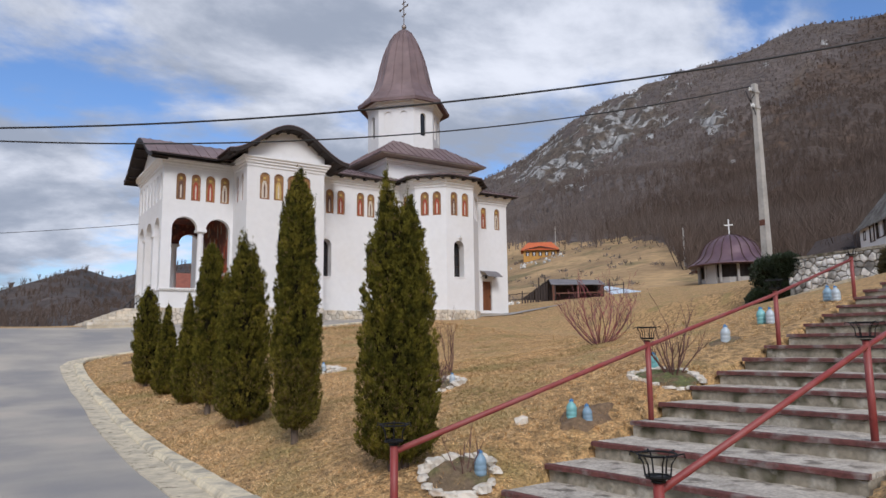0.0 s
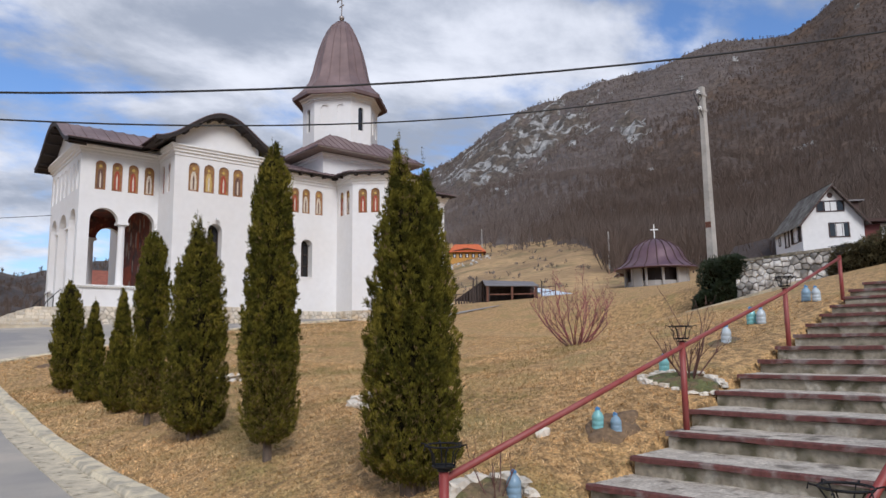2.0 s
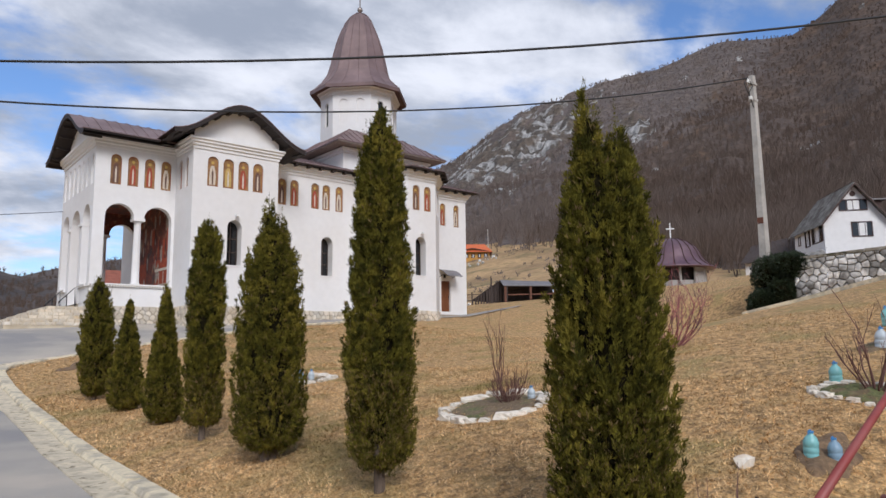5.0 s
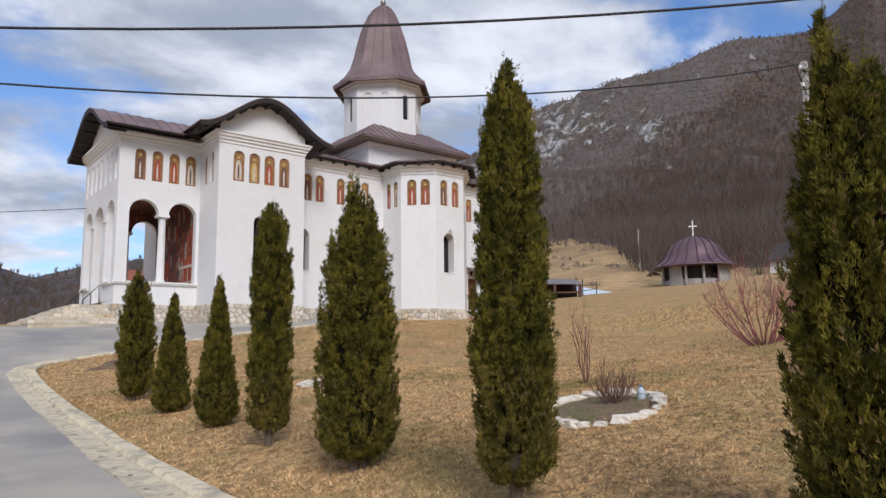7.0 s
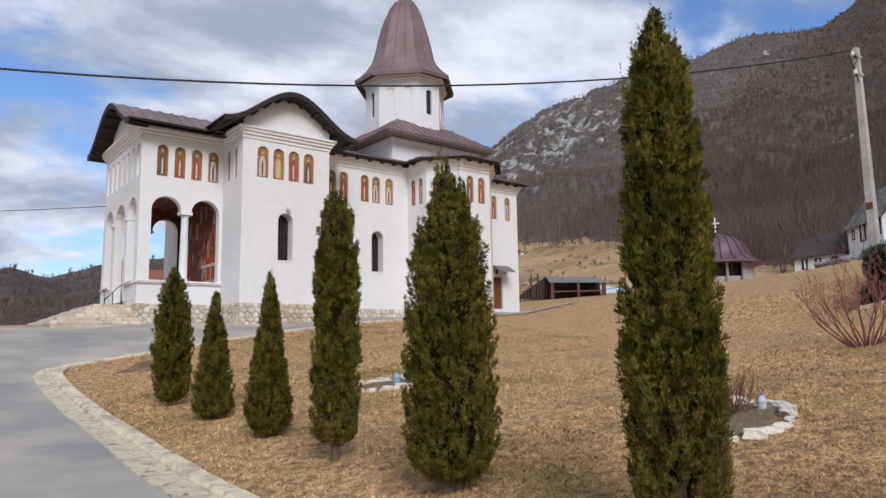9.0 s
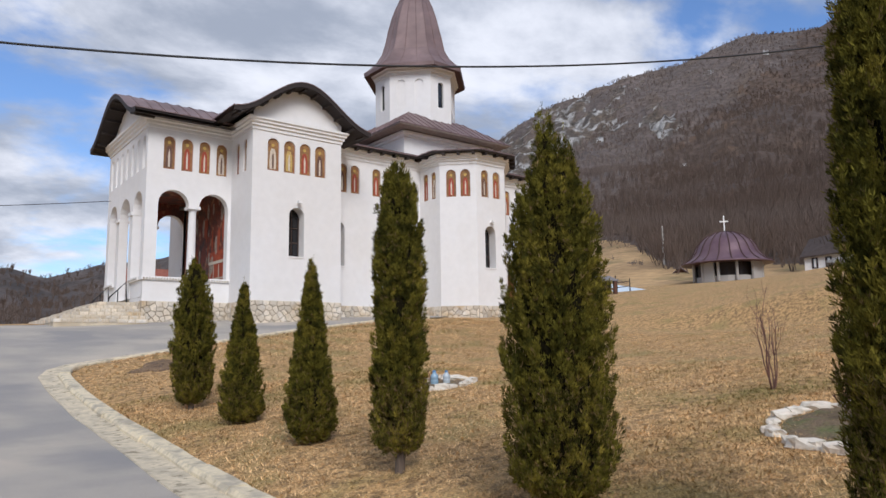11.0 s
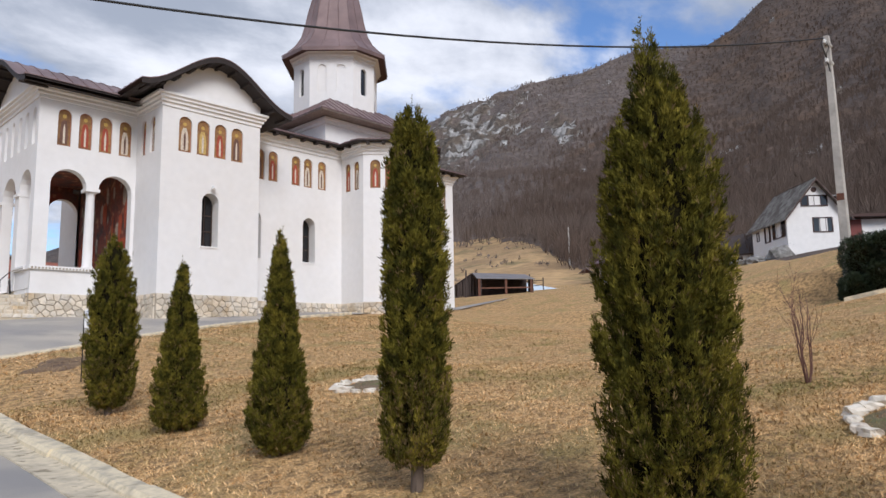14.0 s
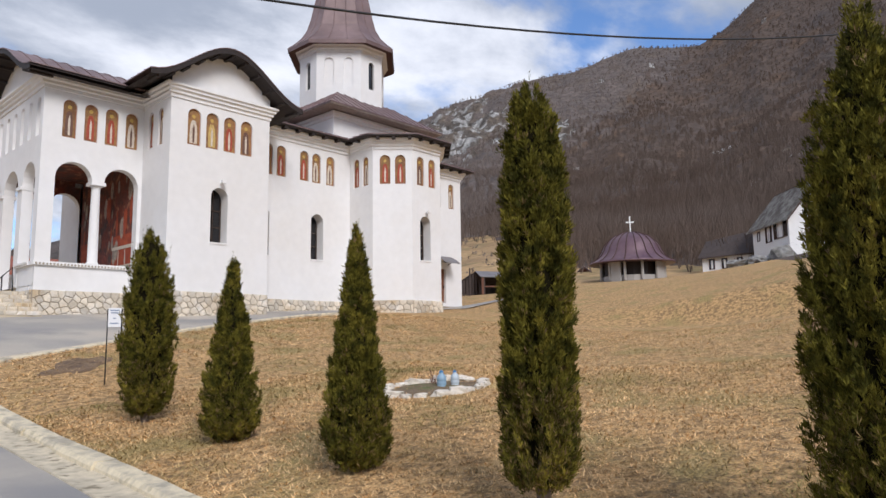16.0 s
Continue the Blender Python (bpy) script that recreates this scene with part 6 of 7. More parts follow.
def house_window(h, m, side, u, v, w, hgt, panes=2):
    """side: 0 the gable front (u along x), 1 the long wall at x=0 (u along y)."""
    t = m if side == 0 else m @ Matrix(((0, 1, 0, 0), (-1, 0, 0, 0), (0, 0, 1, 0), (0, 0, 0, 1))) @ Matrix.Diagonal((-1, 1, 1, 1))
    win = part("window", box(bmesh.new(), u, u + w, -0.02, 0.02, v, v + hgt, t), "glass", h)
    bm = bmesh.new()
    for a, b, c, d in ((-0.1, 0.0, -0.1, hgt + 0.1), (w, w + 0.1, -0.1, hgt + 0.1), (0, w, -0.1, 0), (0, w, hgt, hgt + 0.1)):
        box(bm, u + a, u + b, -0.06, 0.02, v + c, v + d, t)
    for k in range(1, panes):
        box(bm, u + w * k / panes - 0.03, u + w * k / panes + 0.03, -0.05, 0.02, v, v + hgt, t)
    part("window_frame", bm, "house_trim", win)
    part("curtain", box(bmesh.new(), u + w * 0.3, u + w * 0.75, -0.03, -0.021, v + 0.02, v + hgt - 0.05, t), "moulding", win)


HT = radians(-48)
house, hm = gable_house("house", (79.2, 34.2), HT, 6.4, 9.0, 10.4, 14.7, 18.6, "white house with grey lichened roof and brown trim", ("house_white", "old_shingle"), over=0.7)
house_window(house, hm, 0, 2.85, 13.0, 1.95, 1.45, 3)
house_window(house, hm, 0, 1.75, 15.85, 2.7, 1.05, 4)
house_window(house, hm, 1, 0.4, 12.7, 3.0, 1.7, 3)
house_window(house, hm, 1, 4.1, 12.6, 1.4, 1.7, 2)
house_window(house, hm, 1, 7.1, 13.1, 0.55, 0.9, 1)
part("vent", lathe(bmesh.new(), [(0.30, -0.01), (0.30, 0.03)], 14, hm @ Matrix.Translation((3.15, -0.02, 17.6)) @ Matrix.Rotation(radians(90), 4, "X")), "house_trim", house, "round attic vent")
part("porch_wall", box(bmesh.new(), 6.4, 11.3, 0.9, 5.5, 8.4, 14.4, hm), "house_white", house)
part("porch_door", box(bmesh.new(), 6.6, 8.4, 0.82, 0.92, 11.2, 14.35, hm), "house_red", house, "red-brown porch door")
part("porch_roof", box(bmesh.new(), 6.45, 12.0, -0.3, 5.8, 14.5, 14.8, hm), "house_trim", house, "lean-to porch roof")
part("dormer", box(bmesh.new(), 5.0, 7.4, 3.2, 6.5, 15.7, 17.4, hm), "house_trim", house, "small brown dormer behind the ridge")
part("dormer_roof", box(bmesh.new(), 4.4, 7.9, 2.8, 6.9, 17.4, 17.55, hm), "tin", house, "grey dormer roof")
annex = thing("annex", 86.4, 44.0, 10.2, "low white outbuilding with a dark sloping roof", "outbuilding")
am = along((86.0, 46.6), (86.9, 40.8))
part("wall_shell", box(bmesh.new(), 0, 5.8, 0, 3.6, 8.6, 11.85, am), "house_white", annex)
bm = bmesh.new()
vs = [bm.verts.new(am @ Vector(p)) for p in ((-0.4, -0.5, 11.75), (6.0, -0.5, 12.05), (6.0, 4.2, 15.4), (-0.4, 4.2, 14.4), (-0.4, -0.5, 11.6), (6.0, -0.5, 11.9), (6.0, 4.2, 15.25), (-0.4, 4.2, 14.25))]
for f in ((0, 1, 2, 3), (7, 6, 5, 4), (0, 4, 5, 1), (1, 5, 6, 2), (2, 6, 7, 3), (3, 7, 4, 0)):
    bm.faces.new([vs[i] for i in f])
part("roof", bm, "barn_wood", annex, "dark sloping roof")
for u in (0.9, 2.4, 4.2):
    house_window(annex, am, 0, u, 10.4, 0.5, 1.1, 1)
leaf_mound("rock_outcrop", [(77.6, 34.6, 10.0, 1.9, 1.9, 1.7), (77.4, 36.9, 9.8, 1.6, 1.8, 0.9), (77.6, 39.2, 9.8, 1.5, 1.8, 0.7)], 60, 0.1, "cliff", "grey rock outcrop below the house", "rocks", 53, "rock_grey")

# ---- round chapel with purple dome ----
HX, HY = 78.6, 52.4
cz = ground_z(HX, HY)
chapel = thing("chapel", HX, HY, cz, "small round chapel with a purple ribbed metal dome and white cross", "chapel")
t = Matrix.Translation((HX, HY, 0))
part("base_wall", lathe(bmesh.new(), [(3.8, cz - 1), (3.8, cz + 0.3)], 12, t), "chapel_wall", chapel, "grey plastered wall")
for k in range(12):
    a = 2 * math.pi * (k + 0.5) / 12
    px, py = HX + 3.9 * math.cos(a), HY + 3.9 * math.sin(a)
    part("pillar", tube(bmesh.new(), [(px, py, cz - 0.3), (px, py, 11.2)], 0.17, 8), "chapel_wall", chapel, "grey pillar")
for a, w in ((178, 1.3), (268, 2.2), (292, 2.0), (88, 2.2), (20, 2.2)):
    q = t @ Matrix.Rotation(radians(a), 4, "Z")
    part("wall_panel", box(bmesh.new(), 3.7, 3.95, -w / 2, w / 2, cz - 0.5, 11.2, q), "chapel_wall", chapel, "pale plastered wall panel")
# Added solid drum; its near-black colour stands in for shade between the pillars.
part("dark_interior", lathe(bmesh.new(), [(3.3, 9.0), (3.3, 11.2)], 12, t), "soffit", chapel, "solid dark drum painted as the open interior's shade")
DOME = [(0.1, 11.05), (5.1, 10.98), (5.25, 11.0), (5.2, 11.12), (4.6, 11.45), (4.0, 11.95), (3.65, 12.5), (3.4, 13.1), (2.95, 13.75), (2.25, 14.35), (1.3, 14.8), (0.4, 14.98), (0.05, 15.1)]
dome = part("dome", lathe(bmesh.new(), DOME, 32, t), "roof_purple", chapel, "purple ribbed metal dome", True)
for k in range(20):
    a = 2 * math.pi * k / 20
    part("rib", tube(bmesh.new(), [(HX + (r + 0.03) * math.cos(a), HY + (r + 0.03) * math.sin(a), z + 0.03) for r, z in DOME[3:-1]], 0.06, 4), "house_trim", dome)
m = Matrix.Translation((HX, HY, 0)) @ Matrix.Rotation(radians(-56), 4, "Z")
part("cross", box(box(bmesh.new(), -0.07, 0.07, -0.06, 0.06, 15.0, 17.0, m), -0.5, 0.5, -0.05, 0.05, 16.2, 16.35, m), "white_metal", dome, "white cross")
hut, _ = gable_house("hut", (89.6, 69.2), radians(-57.5), 5.6, 5.0, 9.6, 10.5, 12.7, "small grey wooden hut beside the chapel", ("hut_wood", "tin"), "hut", 0.4)

# ---- barn, blue shed, orange house ----
barn = thing("barn", 46.2, 50.4, ground_z(46.2, 50.4), "low open-fronted wooden barn with a sagging grey roof", "barn")
bt = Matrix.Translation((46.2, 50.4, 7.85)) @ Matrix.Rotation(radians(-45.8), 4, "Z") @ Matrix.Diagonal((1.25, 1.0, 1.0, 1.0))


def slab(pts, thick):
    bm = bmesh.new()
    vs = [bm.verts.new(bt @ Vector((x, y, z + d))) for d in (0, -thick) for x, y, z in pts]
    for f in ((0, 1, 2, 3), (7, 6, 5, 4), (0, 4, 5, 1), (1, 5, 6, 2), (2, 6, 7, 3), (3, 7, 4, 0)):
        bm.faces.new([vs[i] for i in f])
    return bm


part("roof", slab([(0.2, -1.6, -0.58), (4.2, -1.6, -0.70), (3.8, 1.0, -0.08), (-0.05, 0.0, 0.05)], 0.07), "tin", barn, "weathered grey roof sheets")
part("roof", slab([(-0.05, 0.0, 0.04), (3.8, 1.0, -0.09), (1.6, 3.2, -1.9), (-2.3, 1.2, -1.75)], 0.09), "barn_wood", barn, "dark sloping back roof")
part("back_wall", slab([(0.2, 0.9, -0.5), (3.9, 1.2, -0.5), (3.9, 1.35, -0.5), (0.2, 1.05, -0.5)], 2.8), "barn_wood", barn)
part("end_wall", slab([(4.0, -1.4, -0.75), (4.1, -1.4, -0.75), (4.1, 1.2, -0.3), (4.0, 1.2, -0.3)], 2.4), "barn_wood", barn)
rng = random.Random(66)
for k in range(13):
    q = k / 12
    x, y, top = -2.2 + 2.55 * q, 0.0 - 1.5 * max(q - 0.86, 0) / 0.14, -1.7 + 1.7 * min(q / 0.86, 1) - 0.6 * max(q - 0.86, 0) / 0.14
    part("board", box(bmesh.new(), x, x + rng.uniform(0.10, 0.19), y, y + 0.04, -3.2, top - 0.06, bt), "barn_wood", barn)
for x, y, top in ((0.36, -1.45, -0.62), (2.2, -1.45, -0.68), (3.95, -1.45, -0.74)):
    part("post", box(bmesh.new(), x - 0.08, x + 0.08, y - 0.08, y + 0.08, -3.2, top, bt), "hut_wood", barn, "weathered wooden post")
part("rail", box(bmesh.new(), 0.3, 4.0, -1.42, -1.34, -1.5, -1.38, bt), "hut_wood", barn)
shed = thing("shed", 58.0, 51.8, 5.2, "low shed with a pale blue sheet roof", "shed")
q = Matrix.Translation((57.49, 52.65, 0)) @ Matrix.Rotation(radians(-54.6), 4, "Z")
part("wall_shell", box(bmesh.new(), 0.2, 2.66, 0, 1.5, 5.02, 6.76, q), "barn_wood", shed)
bm = bmesh.new()
vs = [bm.verts.new(q @ Vector(p)) for p in ((0.0, -0.1, 6.82), (2.96, -0.1, 7.08), (2.96, 1.6, 7.20), (-1.8, 1.6, 8.16), (0.0, -0.1, 6.74), (2.96, -0.1, 7.00), (2.96, 1.6, 7.12), (-1.8, 1.6, 8.08))]
for f in ((0, 1, 2, 3), (7, 6, 5, 4), (0, 4, 5, 1), (1, 5, 6, 2), (2, 6, 7, 3), (3, 7, 4, 0)):
    bm.faces.new([vs[i] for i in f])
part("roof", bm, "blue_tin", shed, "pale blue roofing sheet")
oz = ground_z(132.6, 149.3)
cabin, cm = gable_house("cabin", (129.8, 153.0), radians(-41), 9.5, 6, oz, oz + 2.6, oz + 3.6, "yellow log cabin with a bright orange roof on the hill", ("yellow_log", "orange_roof"), "cabin", 0.6)
bm = bmesh.new()
a, b, c, d = (cm @ Vector(p) for p in ((-0.8, -0.9, oz + 2.5), (10.3, -0.9, oz + 2.5), (8.2, 3, oz + 5.2), (1.3, 3, oz + 5.2)))
e, f = cm @ Vector((-0.8, 6.9, oz + 2.5)), cm @ Vector((10.3, 6.9, oz + 2.5))
vs = [bm.verts.new(p) for p in (a, b, c, d, e, f)]
for q_ in ((0, 1, 2, 3), (1, 5, 2), (5, 4, 3, 2), (4, 0, 3)):
    bm.faces.new([vs[i] for i in q_])
part("hip_roof", bm, "orange_roof", cabin, "bright orange hipped roof")
for k in range(5):
    house_window(cabin, cm, 0, 0.8 + 1.8 * k, oz + 1.0, 0.8, 1.0, 2)
vz = ground_z(24.0, 94.0)
gable_house("village_house", (20.5, 97.0), radians(-90), 6.0, 8.0, vz, 9.3, 11.2, "far house with a faded red tiled roof", ("house_white", "red_tiles"), "house", 0.5)
for px, py, hgt in ((99.0, 74.8, 6.5), (140.5, 151.0, 8)):
    pz2 = ground_z(px, py)
    p = thing("utility_post", px, py, pz2, "thin pale utility post on the hillside", "post")
    part("shaft", tube(bmesh.new(), [(px, py, pz2 - 0.5), (px, py, pz2 + hgt)], [0.16, 0.1], 8), "pole_concrete", p)

def heap(name, x, y, n, spread, size, label, category, seed, mat="wall_stone"):
    rng = random.Random(seed)
    bm = bmesh.new()
    for k in range(n):
        px, py = x + rng.uniform(-spread, spread), y + rng.uniform(-spread, spread) * 0.5
        s_ = size * rng.uniform(0.5, 1.2)
        ret = bmesh.ops.create_icosphere(bm, subdivisions=1, radius=s_ * 0.5, matrix=Matrix.Translation((px, py, ground_z(px, py) + 0.15 * s_)))
        for v in ret["verts"]:
            v.co += Vector((rng.uniform(-1, 1), rng.uniform(-1, 1), rng.uniform(-1, 1))) * s_ * 0.12
    tagged(finish(name, bm, mat), label, category, kind="stuff")


heap("rubble_heap", 40.5, 52.5, 40, 2.6, 0.55, "grey rubble and stacked stones beyond the church", "rubble", 61)
heap("pale_stone", 5.69, 6.4, 1, 0.01, 0.16, "pale flat stone lying in the grass", "stone", 62, "white_rock")
heap("field_rocks", 118, 140, 30, 14, 0.9, "scattered grey rocks on the hill meadow", "rocks", 63)
fence = thing("field_fence", 43.0, 55.0, ground_z(43, 55), "rough grey wooden field fence beyond the lawn", "fence")
rng = random.Random(64)
prev = None
for k in range(14):
    px, py = 36.5 + 1.5 * k, 57.0 - 0.55 * k
    pz3 = ground_z(px, py)
    part("post", tube(bmesh.new(), [(px, py, pz3 - 0.2), (px + rng.uniform(-0.05, 0.05), py, pz3 + rng.uniform(1.1, 1.7))], 0.06, 5), "barn_wood", fence)
    if prev:
        for h_ in (0.45, 0.95):
            part("rail", tube(bmesh.new(), [(prev[0], prev[1], prev[2] + h_), (px, py, pz3 + h_ + rng.uniform(-0.08, 0.08))], 0.035, 4), "barn_wood", fence)
    prev = (px, py, pz3)
for fx, fy, hh in ((43.2, 48.6, 2.3), (56.0, 62.0, 3.0)):
    pz3 = ground_z(fx, fy)
    p = thing("wooden_post", fx, fy, pz3, "weathered grey wooden post in the field", "post")
    part("shaft", tube(bmesh.new(), [(fx, fy, pz3 - 0.2), (fx + 0.05, fy, pz3 + hh)], [0.09, 0.07], 6), "barn_wood", p)


# ---- grass, far woods ----
def grass():
    rng = np.random.default_rng(70)
    spots = []
    for n, x0, x1, y0, y1 in ((42000, 2.7, 9.0, 4.5, 13), (44000, 2.7, 12.0, 10, 24), (44000, 3.0, 24.0, 14, 37), (12000, 9, 16, 6.5, 14)):
        spots.append(np.stack([rng.uniform(x0, x1, n), rng.uniform(y0, y1, n)], 1))
    xy = np.concatenate(spots)
    keep = []
    for x, y in xy:
        s = (Vector((x, y)) - S1)
        u, v = s.dot(SD), s.dot(SP)
        keep.append(x > edge_x(y) + 0.05 and not (u > -1.6 and -0.05 < v < 3.2) and not (y < 5.3 and u < 0))
    xy = xy[np.array(keep)]
    z = np.array([ground_z(x, y) for x, y in xy])
    tris = []
    for k in range(3):
        n = len(xy)
        a = rng.uniform(0, 2 * math.pi, n)
        lean = rng.uniform(0.8, 1.62, n)
        ln = rng.uniform(0.035, 0.082, n) * (1 + 0.03 * np.clip(xy[:, 1] - 10, 0, 30))
        w = ln * rng.uniform(0.04, 0.085, n) * (1 + 0.03 * np.clip(xy[:, 1] - 10, 0, 30))
        px = xy[:, 0] + rng.normal(0, 0.03, n)
        py = xy[:, 1] + rng.normal(0, 0.03, n)
        base = np.stack([px, py, z - 0.008], 1)
        tip = base + np.stack([np.cos(a) * np.sin(lean) * ln, np.sin(a) * np.sin(lean) * ln, np.cos(lean) * ln * 0.7 + 0.016], 1)
        side = np.stack([-np.sin(a) * w, np.cos(a) * w, np.zeros(n)], 1)
        tris.append(np.stack([base - side, base + side, tip], 1))
    tagged(mesh_tris("dry_grass", np.concatenate(tris), "blades", None), "short straw-coloured winter grass on the lawn", "grass", kind="stuff")


grass()


def bare_trees(rng, pts, height, strokes, spread, thick):
    """Leafless trees as many thin upright strokes that fan out into a crown. Returns triangles."""
    n = len(pts)
    tris = []
    reach = np.hypot(pts[:, 0], pts[:, 1])
    face = np.arctan2(pts[:, 0], pts[:, 1])
    for k in range(strokes):
        a = rng.uniform(0, 2 * math.pi, n)
        sp = height * spread * rng.uniform(0.0, 1.0, n) ** 0.7
        low = height * rng.uniform(0.15, 0.62, n) if k > 1 else np.full(n, -0.5)
        top = np.maximum(height * rng.uniform(0.6, 1.0, n), low + 0.25 * height)
        root = 0.35 * rng.uniform(0, 1, n) if k > 1 else np.zeros(n)
        base = np.stack([pts[:, 0] + np.cos(a) * sp * root, pts[:, 1] + np.sin(a) * sp * root, pts[:, 2] + low], 1)
        tip = np.stack([pts[:, 0] + np.cos(a) * sp, pts[:, 1] + np.sin(a) * sp, pts[:, 2] + top], 1)
        w = thick * (1.5 if k < 2 else 0.8) * (0.5 + reach / 330)
        side = np.stack([np.cos(face) * w, -np.sin(face) * w, np.zeros(n)], 1)
        tris.append(np.stack([base - side, base + side, tip], 1))
    return np.concatenate(tris)


def bare_wood():
    rng = np.random.default_rng(71)
    far, close = [], []
    while len(far) + len(close) < 21000:
        az = rng.uniform(19, 92)
        r = 95 + 430 * rng.uniform(0, 1) ** 0.95
        x, y = r * math.sin(radians(az)), r * math.cos(radians(az))
        z = ground_z(x, y)
        el = math.degrees(math.atan2(z - 1.7, r))
        limit = 8.6 - 2.6 * smooth_step(50.5, 53.5, az) - 2.0 * smooth_step(60, 80, az)
        if el < limit + rng.uniform(-1.3, 0.2): continue
        crag = math.exp(-((az - 46.5) / 5.0) ** 2 - ((el - 16.3 - (az - 46.5) * 0.42) / 2.3) ** 2) + 0.9 * math.exp(-((az - 55.4) / 1.3) ** 2 - ((el - 17.0) / 1.1) ** 2)
        if crag > 0.42 and rng.uniform() < 0.9: continue
        (close if unhazed_slope(az + rng.normal(0, 1.2), el) else far).append((x, y, z))
    # Same kind of wood twice; only the haze in the colour differs.
    for pts, mat, label in ((far, "twigs", "leafless wood on the mountain slope, greyed by painted haze"), (close, "dark_twigs", "leafless wood on the flank painted dark brown without haze")):
        pts = np.array(pts)
        r = np.hypot(pts[:, 0], pts[:, 1])
        height = rng.uniform(4.5, 8.5, len(pts)) * (1 - 0.68 * np.clip((r - 200) / 220, 0, 1))
        tagged(mesh_tris("bare_wood", bare_trees(rng, pts, height, 15, 0.42, 0.055), mat, None), label, "wood", kind="stuff")
    pts = []
    for k in range(2200):
        az, r = rng.uniform(-16, 16), rng.uniform(160, 520)
        x, y = r * math.sin(radians(az)), r * math.cos(radians(az))
        pts.append((x, y, ground_z(x, y)))
    tagged(mesh_tris("far_wood", bare_trees(rng, np.array(pts), rng.uniform(2.5, 5.0, len(pts)), 12, 0.45, 0.07), "dark_twigs", None), "bare brown woods on the low hills", "wood", kind="stuff")


bare_wood()


# ---- facing stones of the church base and the garden wall ----
def fit_stones(parent, m, length, low, high, size, course, mat, seed, proud, joint=0.018):
    """Irregular stones that fit together, in bonded courses with shared wandering joints."""
    rng = random.Random(seed)
    top = high(length / 2)
    n = max(round((top - low(length / 2)) / course), 1)
    cuts = []
    for r in range(n):
        edges, u = [0.0], rng.uniform(0.4, 1.1) * size
        while u < length - size * 0.45:
            edges.append(u)
            u += size * rng.uniform(0.6, 1.5)
        cuts.append(edges + [length])

    def bed(r, u):
        lo, hi = low(u), high(u)
        w = 0.0 if r in (0, n) else course * 0.34 * noise.noise(Vector((u / size * 1.1 + seed * 7.3, r * 3.7, seed)))
        return lo + (hi - lo) * r / n + w

    for r in range(n):
        for a, b in zip(cuts[r], cuts[r][1:]):
            ja = 0 if a == 0 else 0.22 * size * noise.noise(Vector((a * 5.1, r, seed)))
            jb = 0 if b == length else 0.22 * size * noise.noise(Vector((b * 5.1, r, seed)))
            mids_lo = [u for u in (cuts[r - 1] if r else []) if a + 0.05 < u < b - 0.05][:2]
            mids_hi = [u for u in (cuts[r + 1] if r + 1 < n else []) if a + 0.05 < u < b - 0.05][:2]
            pts = [(a - ja, bed(r, a))] + [(u, bed(r, u)) for u in mids_lo] + [(b - jb, bed(r, b)), (b + jb, bed(r + 1, b))] + [(u, bed(r + 1, u)) for u in mids_hi[::-1]] + [(a + ja, bed(r + 1, a))]
            cu, cv = sum(p[0] for p in pts) / len(pts), sum(p[1] for p in pts) / len(pts)
            bm = bmesh.new()
            def shrink(p, d):
                k = max(1 - d / max(math.hypot(p[0] - cu, p[1] - cv), 0.02), 0.3)
                return cu + (p[0] - cu) * k, cv + (p[1] - cv) * k
            h = proud * rng.uniform(0.7, 1.3)
            lo = [bm.verts.new(m @ Vector((q[0], 0.02, q[1]))) for q in (shrink(p, joint) for p in pts)]
            hi = [bm.verts.new(m @ Vector((q[0], -h, q[1]))) for q in (shrink(p, joint + 0.022) for p in pts)]
            c = bm.verts.new(m @ Vector((cu, -h - 0.012, cv)))
            for k in range(len(pts)):
                k2 = (k + 1) % len(pts)
                bm.faces.new((lo[k], lo[k2], hi[k2], hi[k]))
                bm.faces.new((hi[k], hi[k2], c))
            part("stone", bm, mat, parent)


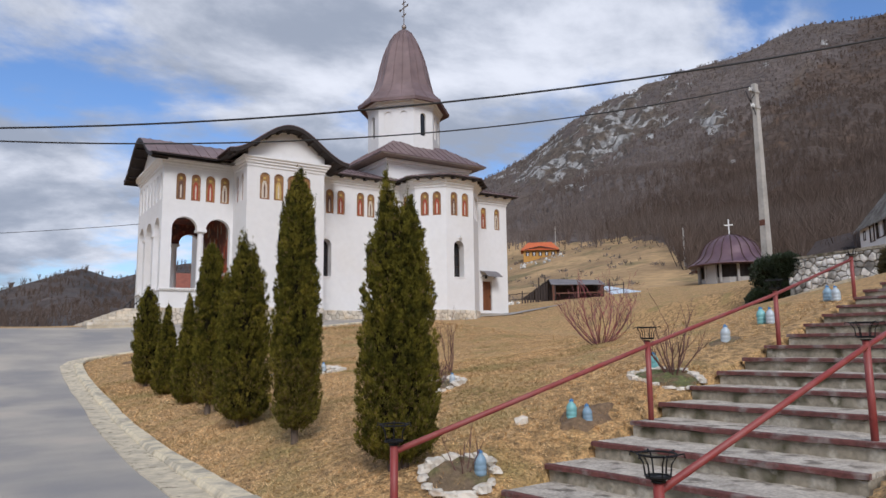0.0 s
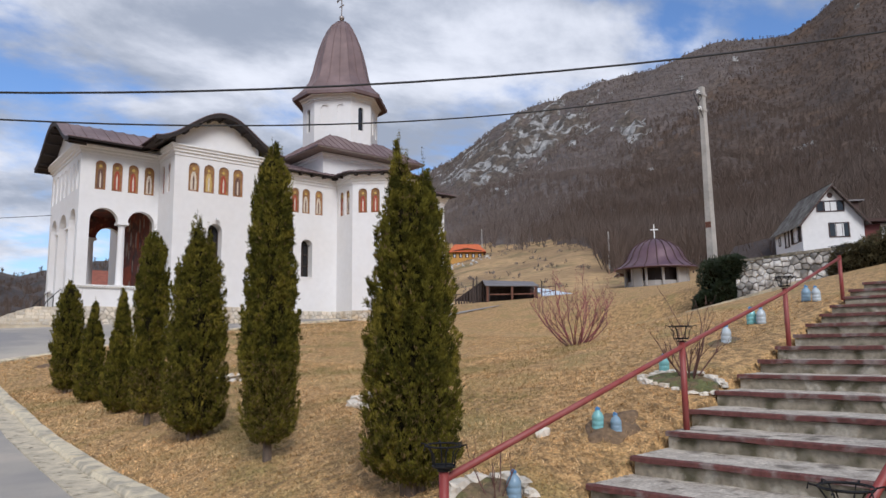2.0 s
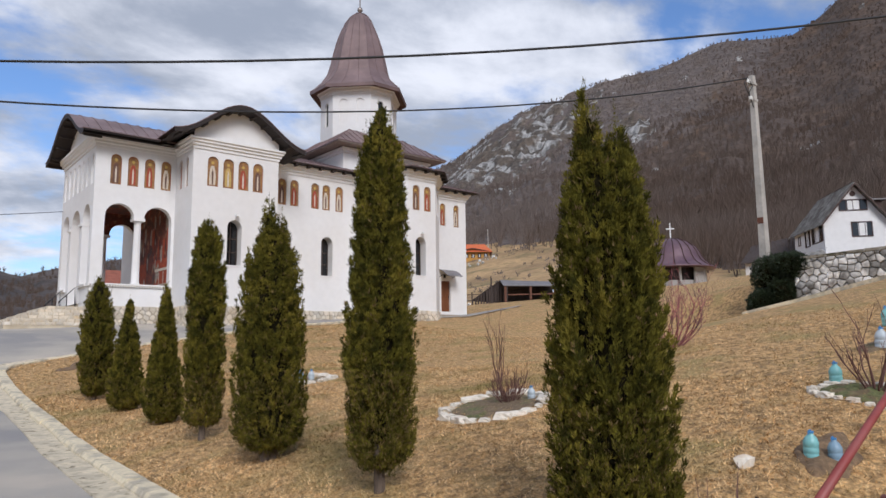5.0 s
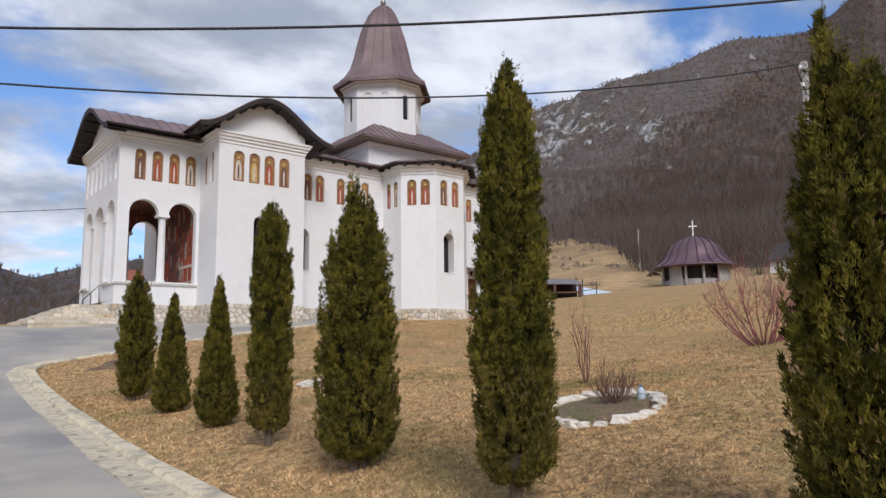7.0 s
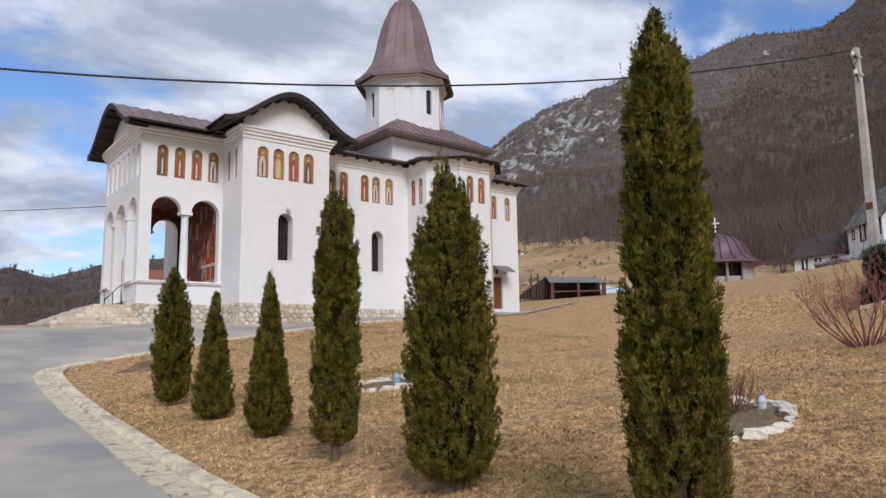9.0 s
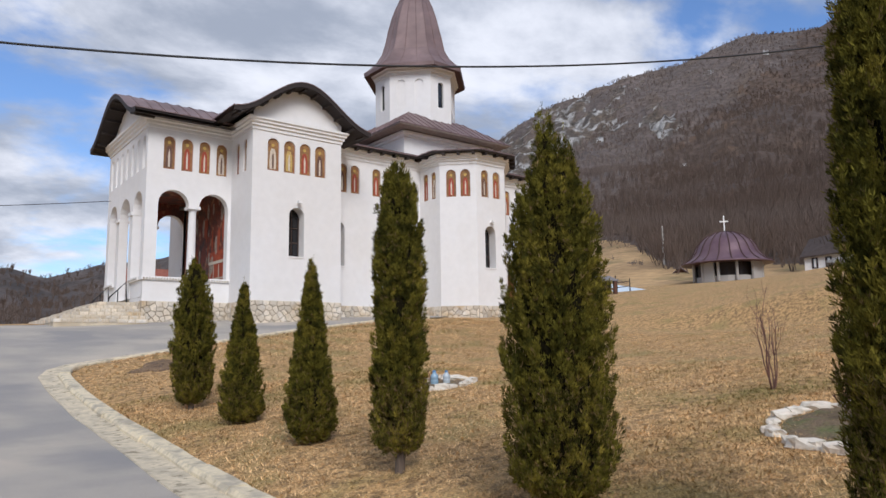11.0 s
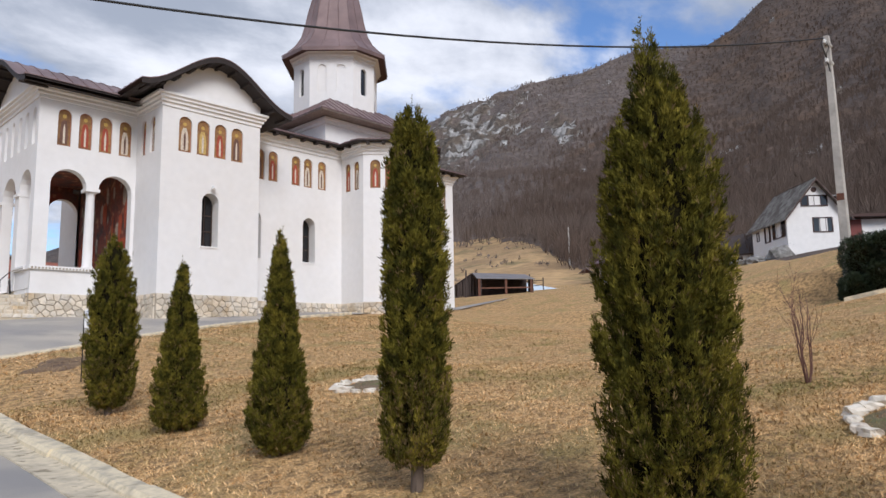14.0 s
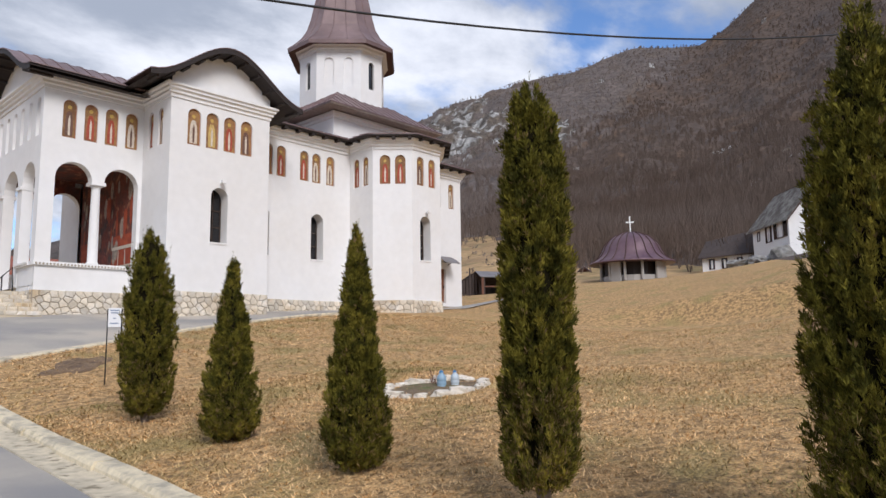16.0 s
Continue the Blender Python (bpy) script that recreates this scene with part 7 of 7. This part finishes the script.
def crazy_stones(parent, m, length, low, high, size, course, mat, seed, proud, joint=0.014):
    """Irregular polygonal stones with thin joints: the cells round scattered seeds."""
    rng = random.Random(seed)
    l0, l1, h0, h1 = low(0), low(length), high(0), high(length)
    zlo, zhi = min(l0, l1), max(h0, h1)
    cols, rows = max(round(length / size), 1), max(round((zhi - zlo) / course), 1)
    du, dv = length / cols, (zhi - zlo) / rows
    seeds = [((c + 0.5 + (0.25 if r % 2 else -0.25) + rng.uniform(-0.36, 0.36)) * du, zlo + (r + 0.5 + rng.uniform(-0.36, 0.36)) * dv) for r in range(rows) for c in range(cols)]

    def clip(poly, px, py, nx, ny):
        """Keep the side of the line through p towards which the normal does not point."""
        res = []
        for a, b in zip(poly, poly[1:] + poly[:1]):
            da, db = (a[0] - px) * nx + (a[1] - py) * ny, (b[0] - px) * nx + (b[1] - py) * ny
            if da <= 0: res.append(a)
            if da * db < 0:
                k = da / (da - db)
                res.append((a[0] + (b[0] - a[0]) * k, a[1] + (b[1] - a[1]) * k))
        return res

    for su, sv in seeds:
        poly = [(0, l0), (length, l1), (length, h1), (0, h0)]
        for tu, tv in seeds:
            d = math.hypot(tu - su, tv - sv)
            if 0 < d < 3.2 * size and len(poly) > 2:
                nx, ny = (tu - su) / d, (tv - sv) / d
                poly = clip(poly, (su + tu) / 2 - nx * joint * 0.5, (sv + tv) / 2 - ny * joint * 0.5, nx, ny)
        if len(poly) < 3: continue
        cu, cv = sum(p[0] for p in poly) / len(poly), sum(p[1] for p in poly) / len(poly)
        if max(math.hypot(p[0] - cu, p[1] - cv) for p in poly) < 0.06: continue
        h = proud * rng.uniform(0.7, 1.3)
        bm = bmesh.new()
        lo = [bm.verts.new(m @ Vector((u, 0.02, v))) for u, v in poly]
        hi = [bm.verts.new(m @ Vector((u + (cu - u) * 0.13, -h, v + (cv - v) * 0.13))) for u, v in poly]
        c = bm.verts.new(m @ Vector((cu, -h - 0.014, cv)))
        for k in range(len(poly)):
            k2 = (k + 1) % len(poly)
            bm.faces.new((lo[k], lo[k2], hi[k2], hi[k]))
            bm.faces.new((hi[k], hi[k2], c))
        part("stone", bm, mat, parent)


base_ob = next(o for o in church.children if o.name.startswith("stone_base"))
for k, (p, q) in enumerate(((A, B0), (B0, B), (B, C), (C0, D_), (D_, E_), (E_, F_), (F_, G_), (G_, G2), (H_, (30.6, 40.76)), (A2, A))):
    m = along(p, q) @ Matrix.Translation((0, -0.03, 0))
    length = (Vector(q) - Vector(p)).length
    lowf = lambda u, m=m: max(base_z((m @ Vector((u, 0, 0))).x, (m @ Vector((u, 0, 0))).y) - 0.12, 2.4)
    crazy_stones(base_ob, m, length, lowf, lambda u: STONE_TOP - 0.005, 0.34, 0.245, "stone", 100 + k, 0.045, 0.010)
core_ob = next(o for o in wall.children if o.name.startswith("wall_core"))
crazy_stones(core_ob, wm2 @ Matrix.Translation((0, 0.10, 0)), wlen, wall_low, lambda u: wall_top(u) - 0.04, 0.30, 0.25, "wall_stone", 130, 0.06, 0.022)
for k, (ob, x0, y0, z1) in enumerate(STEP_PARTS):
    for p, q in (((x0, y0), (8.44, y0)), ((x0, 2 * CY - y0), (x0, y0))):
        fit_stones(ob, along(p, q), (Vector(q) - Vector(p)).length, lambda u, z1=z1: z1 - 0.17, lambda u, z1=z1: z1 - 0.004, 0.30, 0.17, "stone", 140 + k, 0.02, 0.010)


def field_scrub():
    rng = np.random.default_rng(90)
    pts = []
    while len(pts) < 150:
        az, r = rng.uniform(36, 56), rng.uniform(100, 235)
        x, y = r * math.sin(radians(az)), r * math.cos(radians(az))
        z = ground_z(x, y)
        if rng.uniform() < 0.25 + 0.75 * (noise.noise(Vector((x / 25, y / 12, 1))) > 0.1): pts.append((x, y, z))
    pts = np.array(pts)
    pos = pts.repeat(5, 0) + rng.normal(0, 0.5, (len(pts) * 5, 3)) * np.array([1, 1, 0.2])
    tri = sprays(rng, pos, rng.normal(0, 0.5, pos.shape), 0.8, 1.0, 3)
    tagged(mesh_tris("field_scrub", tri, "twigs", None), "low brown scrub dotting the hill meadow", "scrub", kind="stuff")


field_scrub()
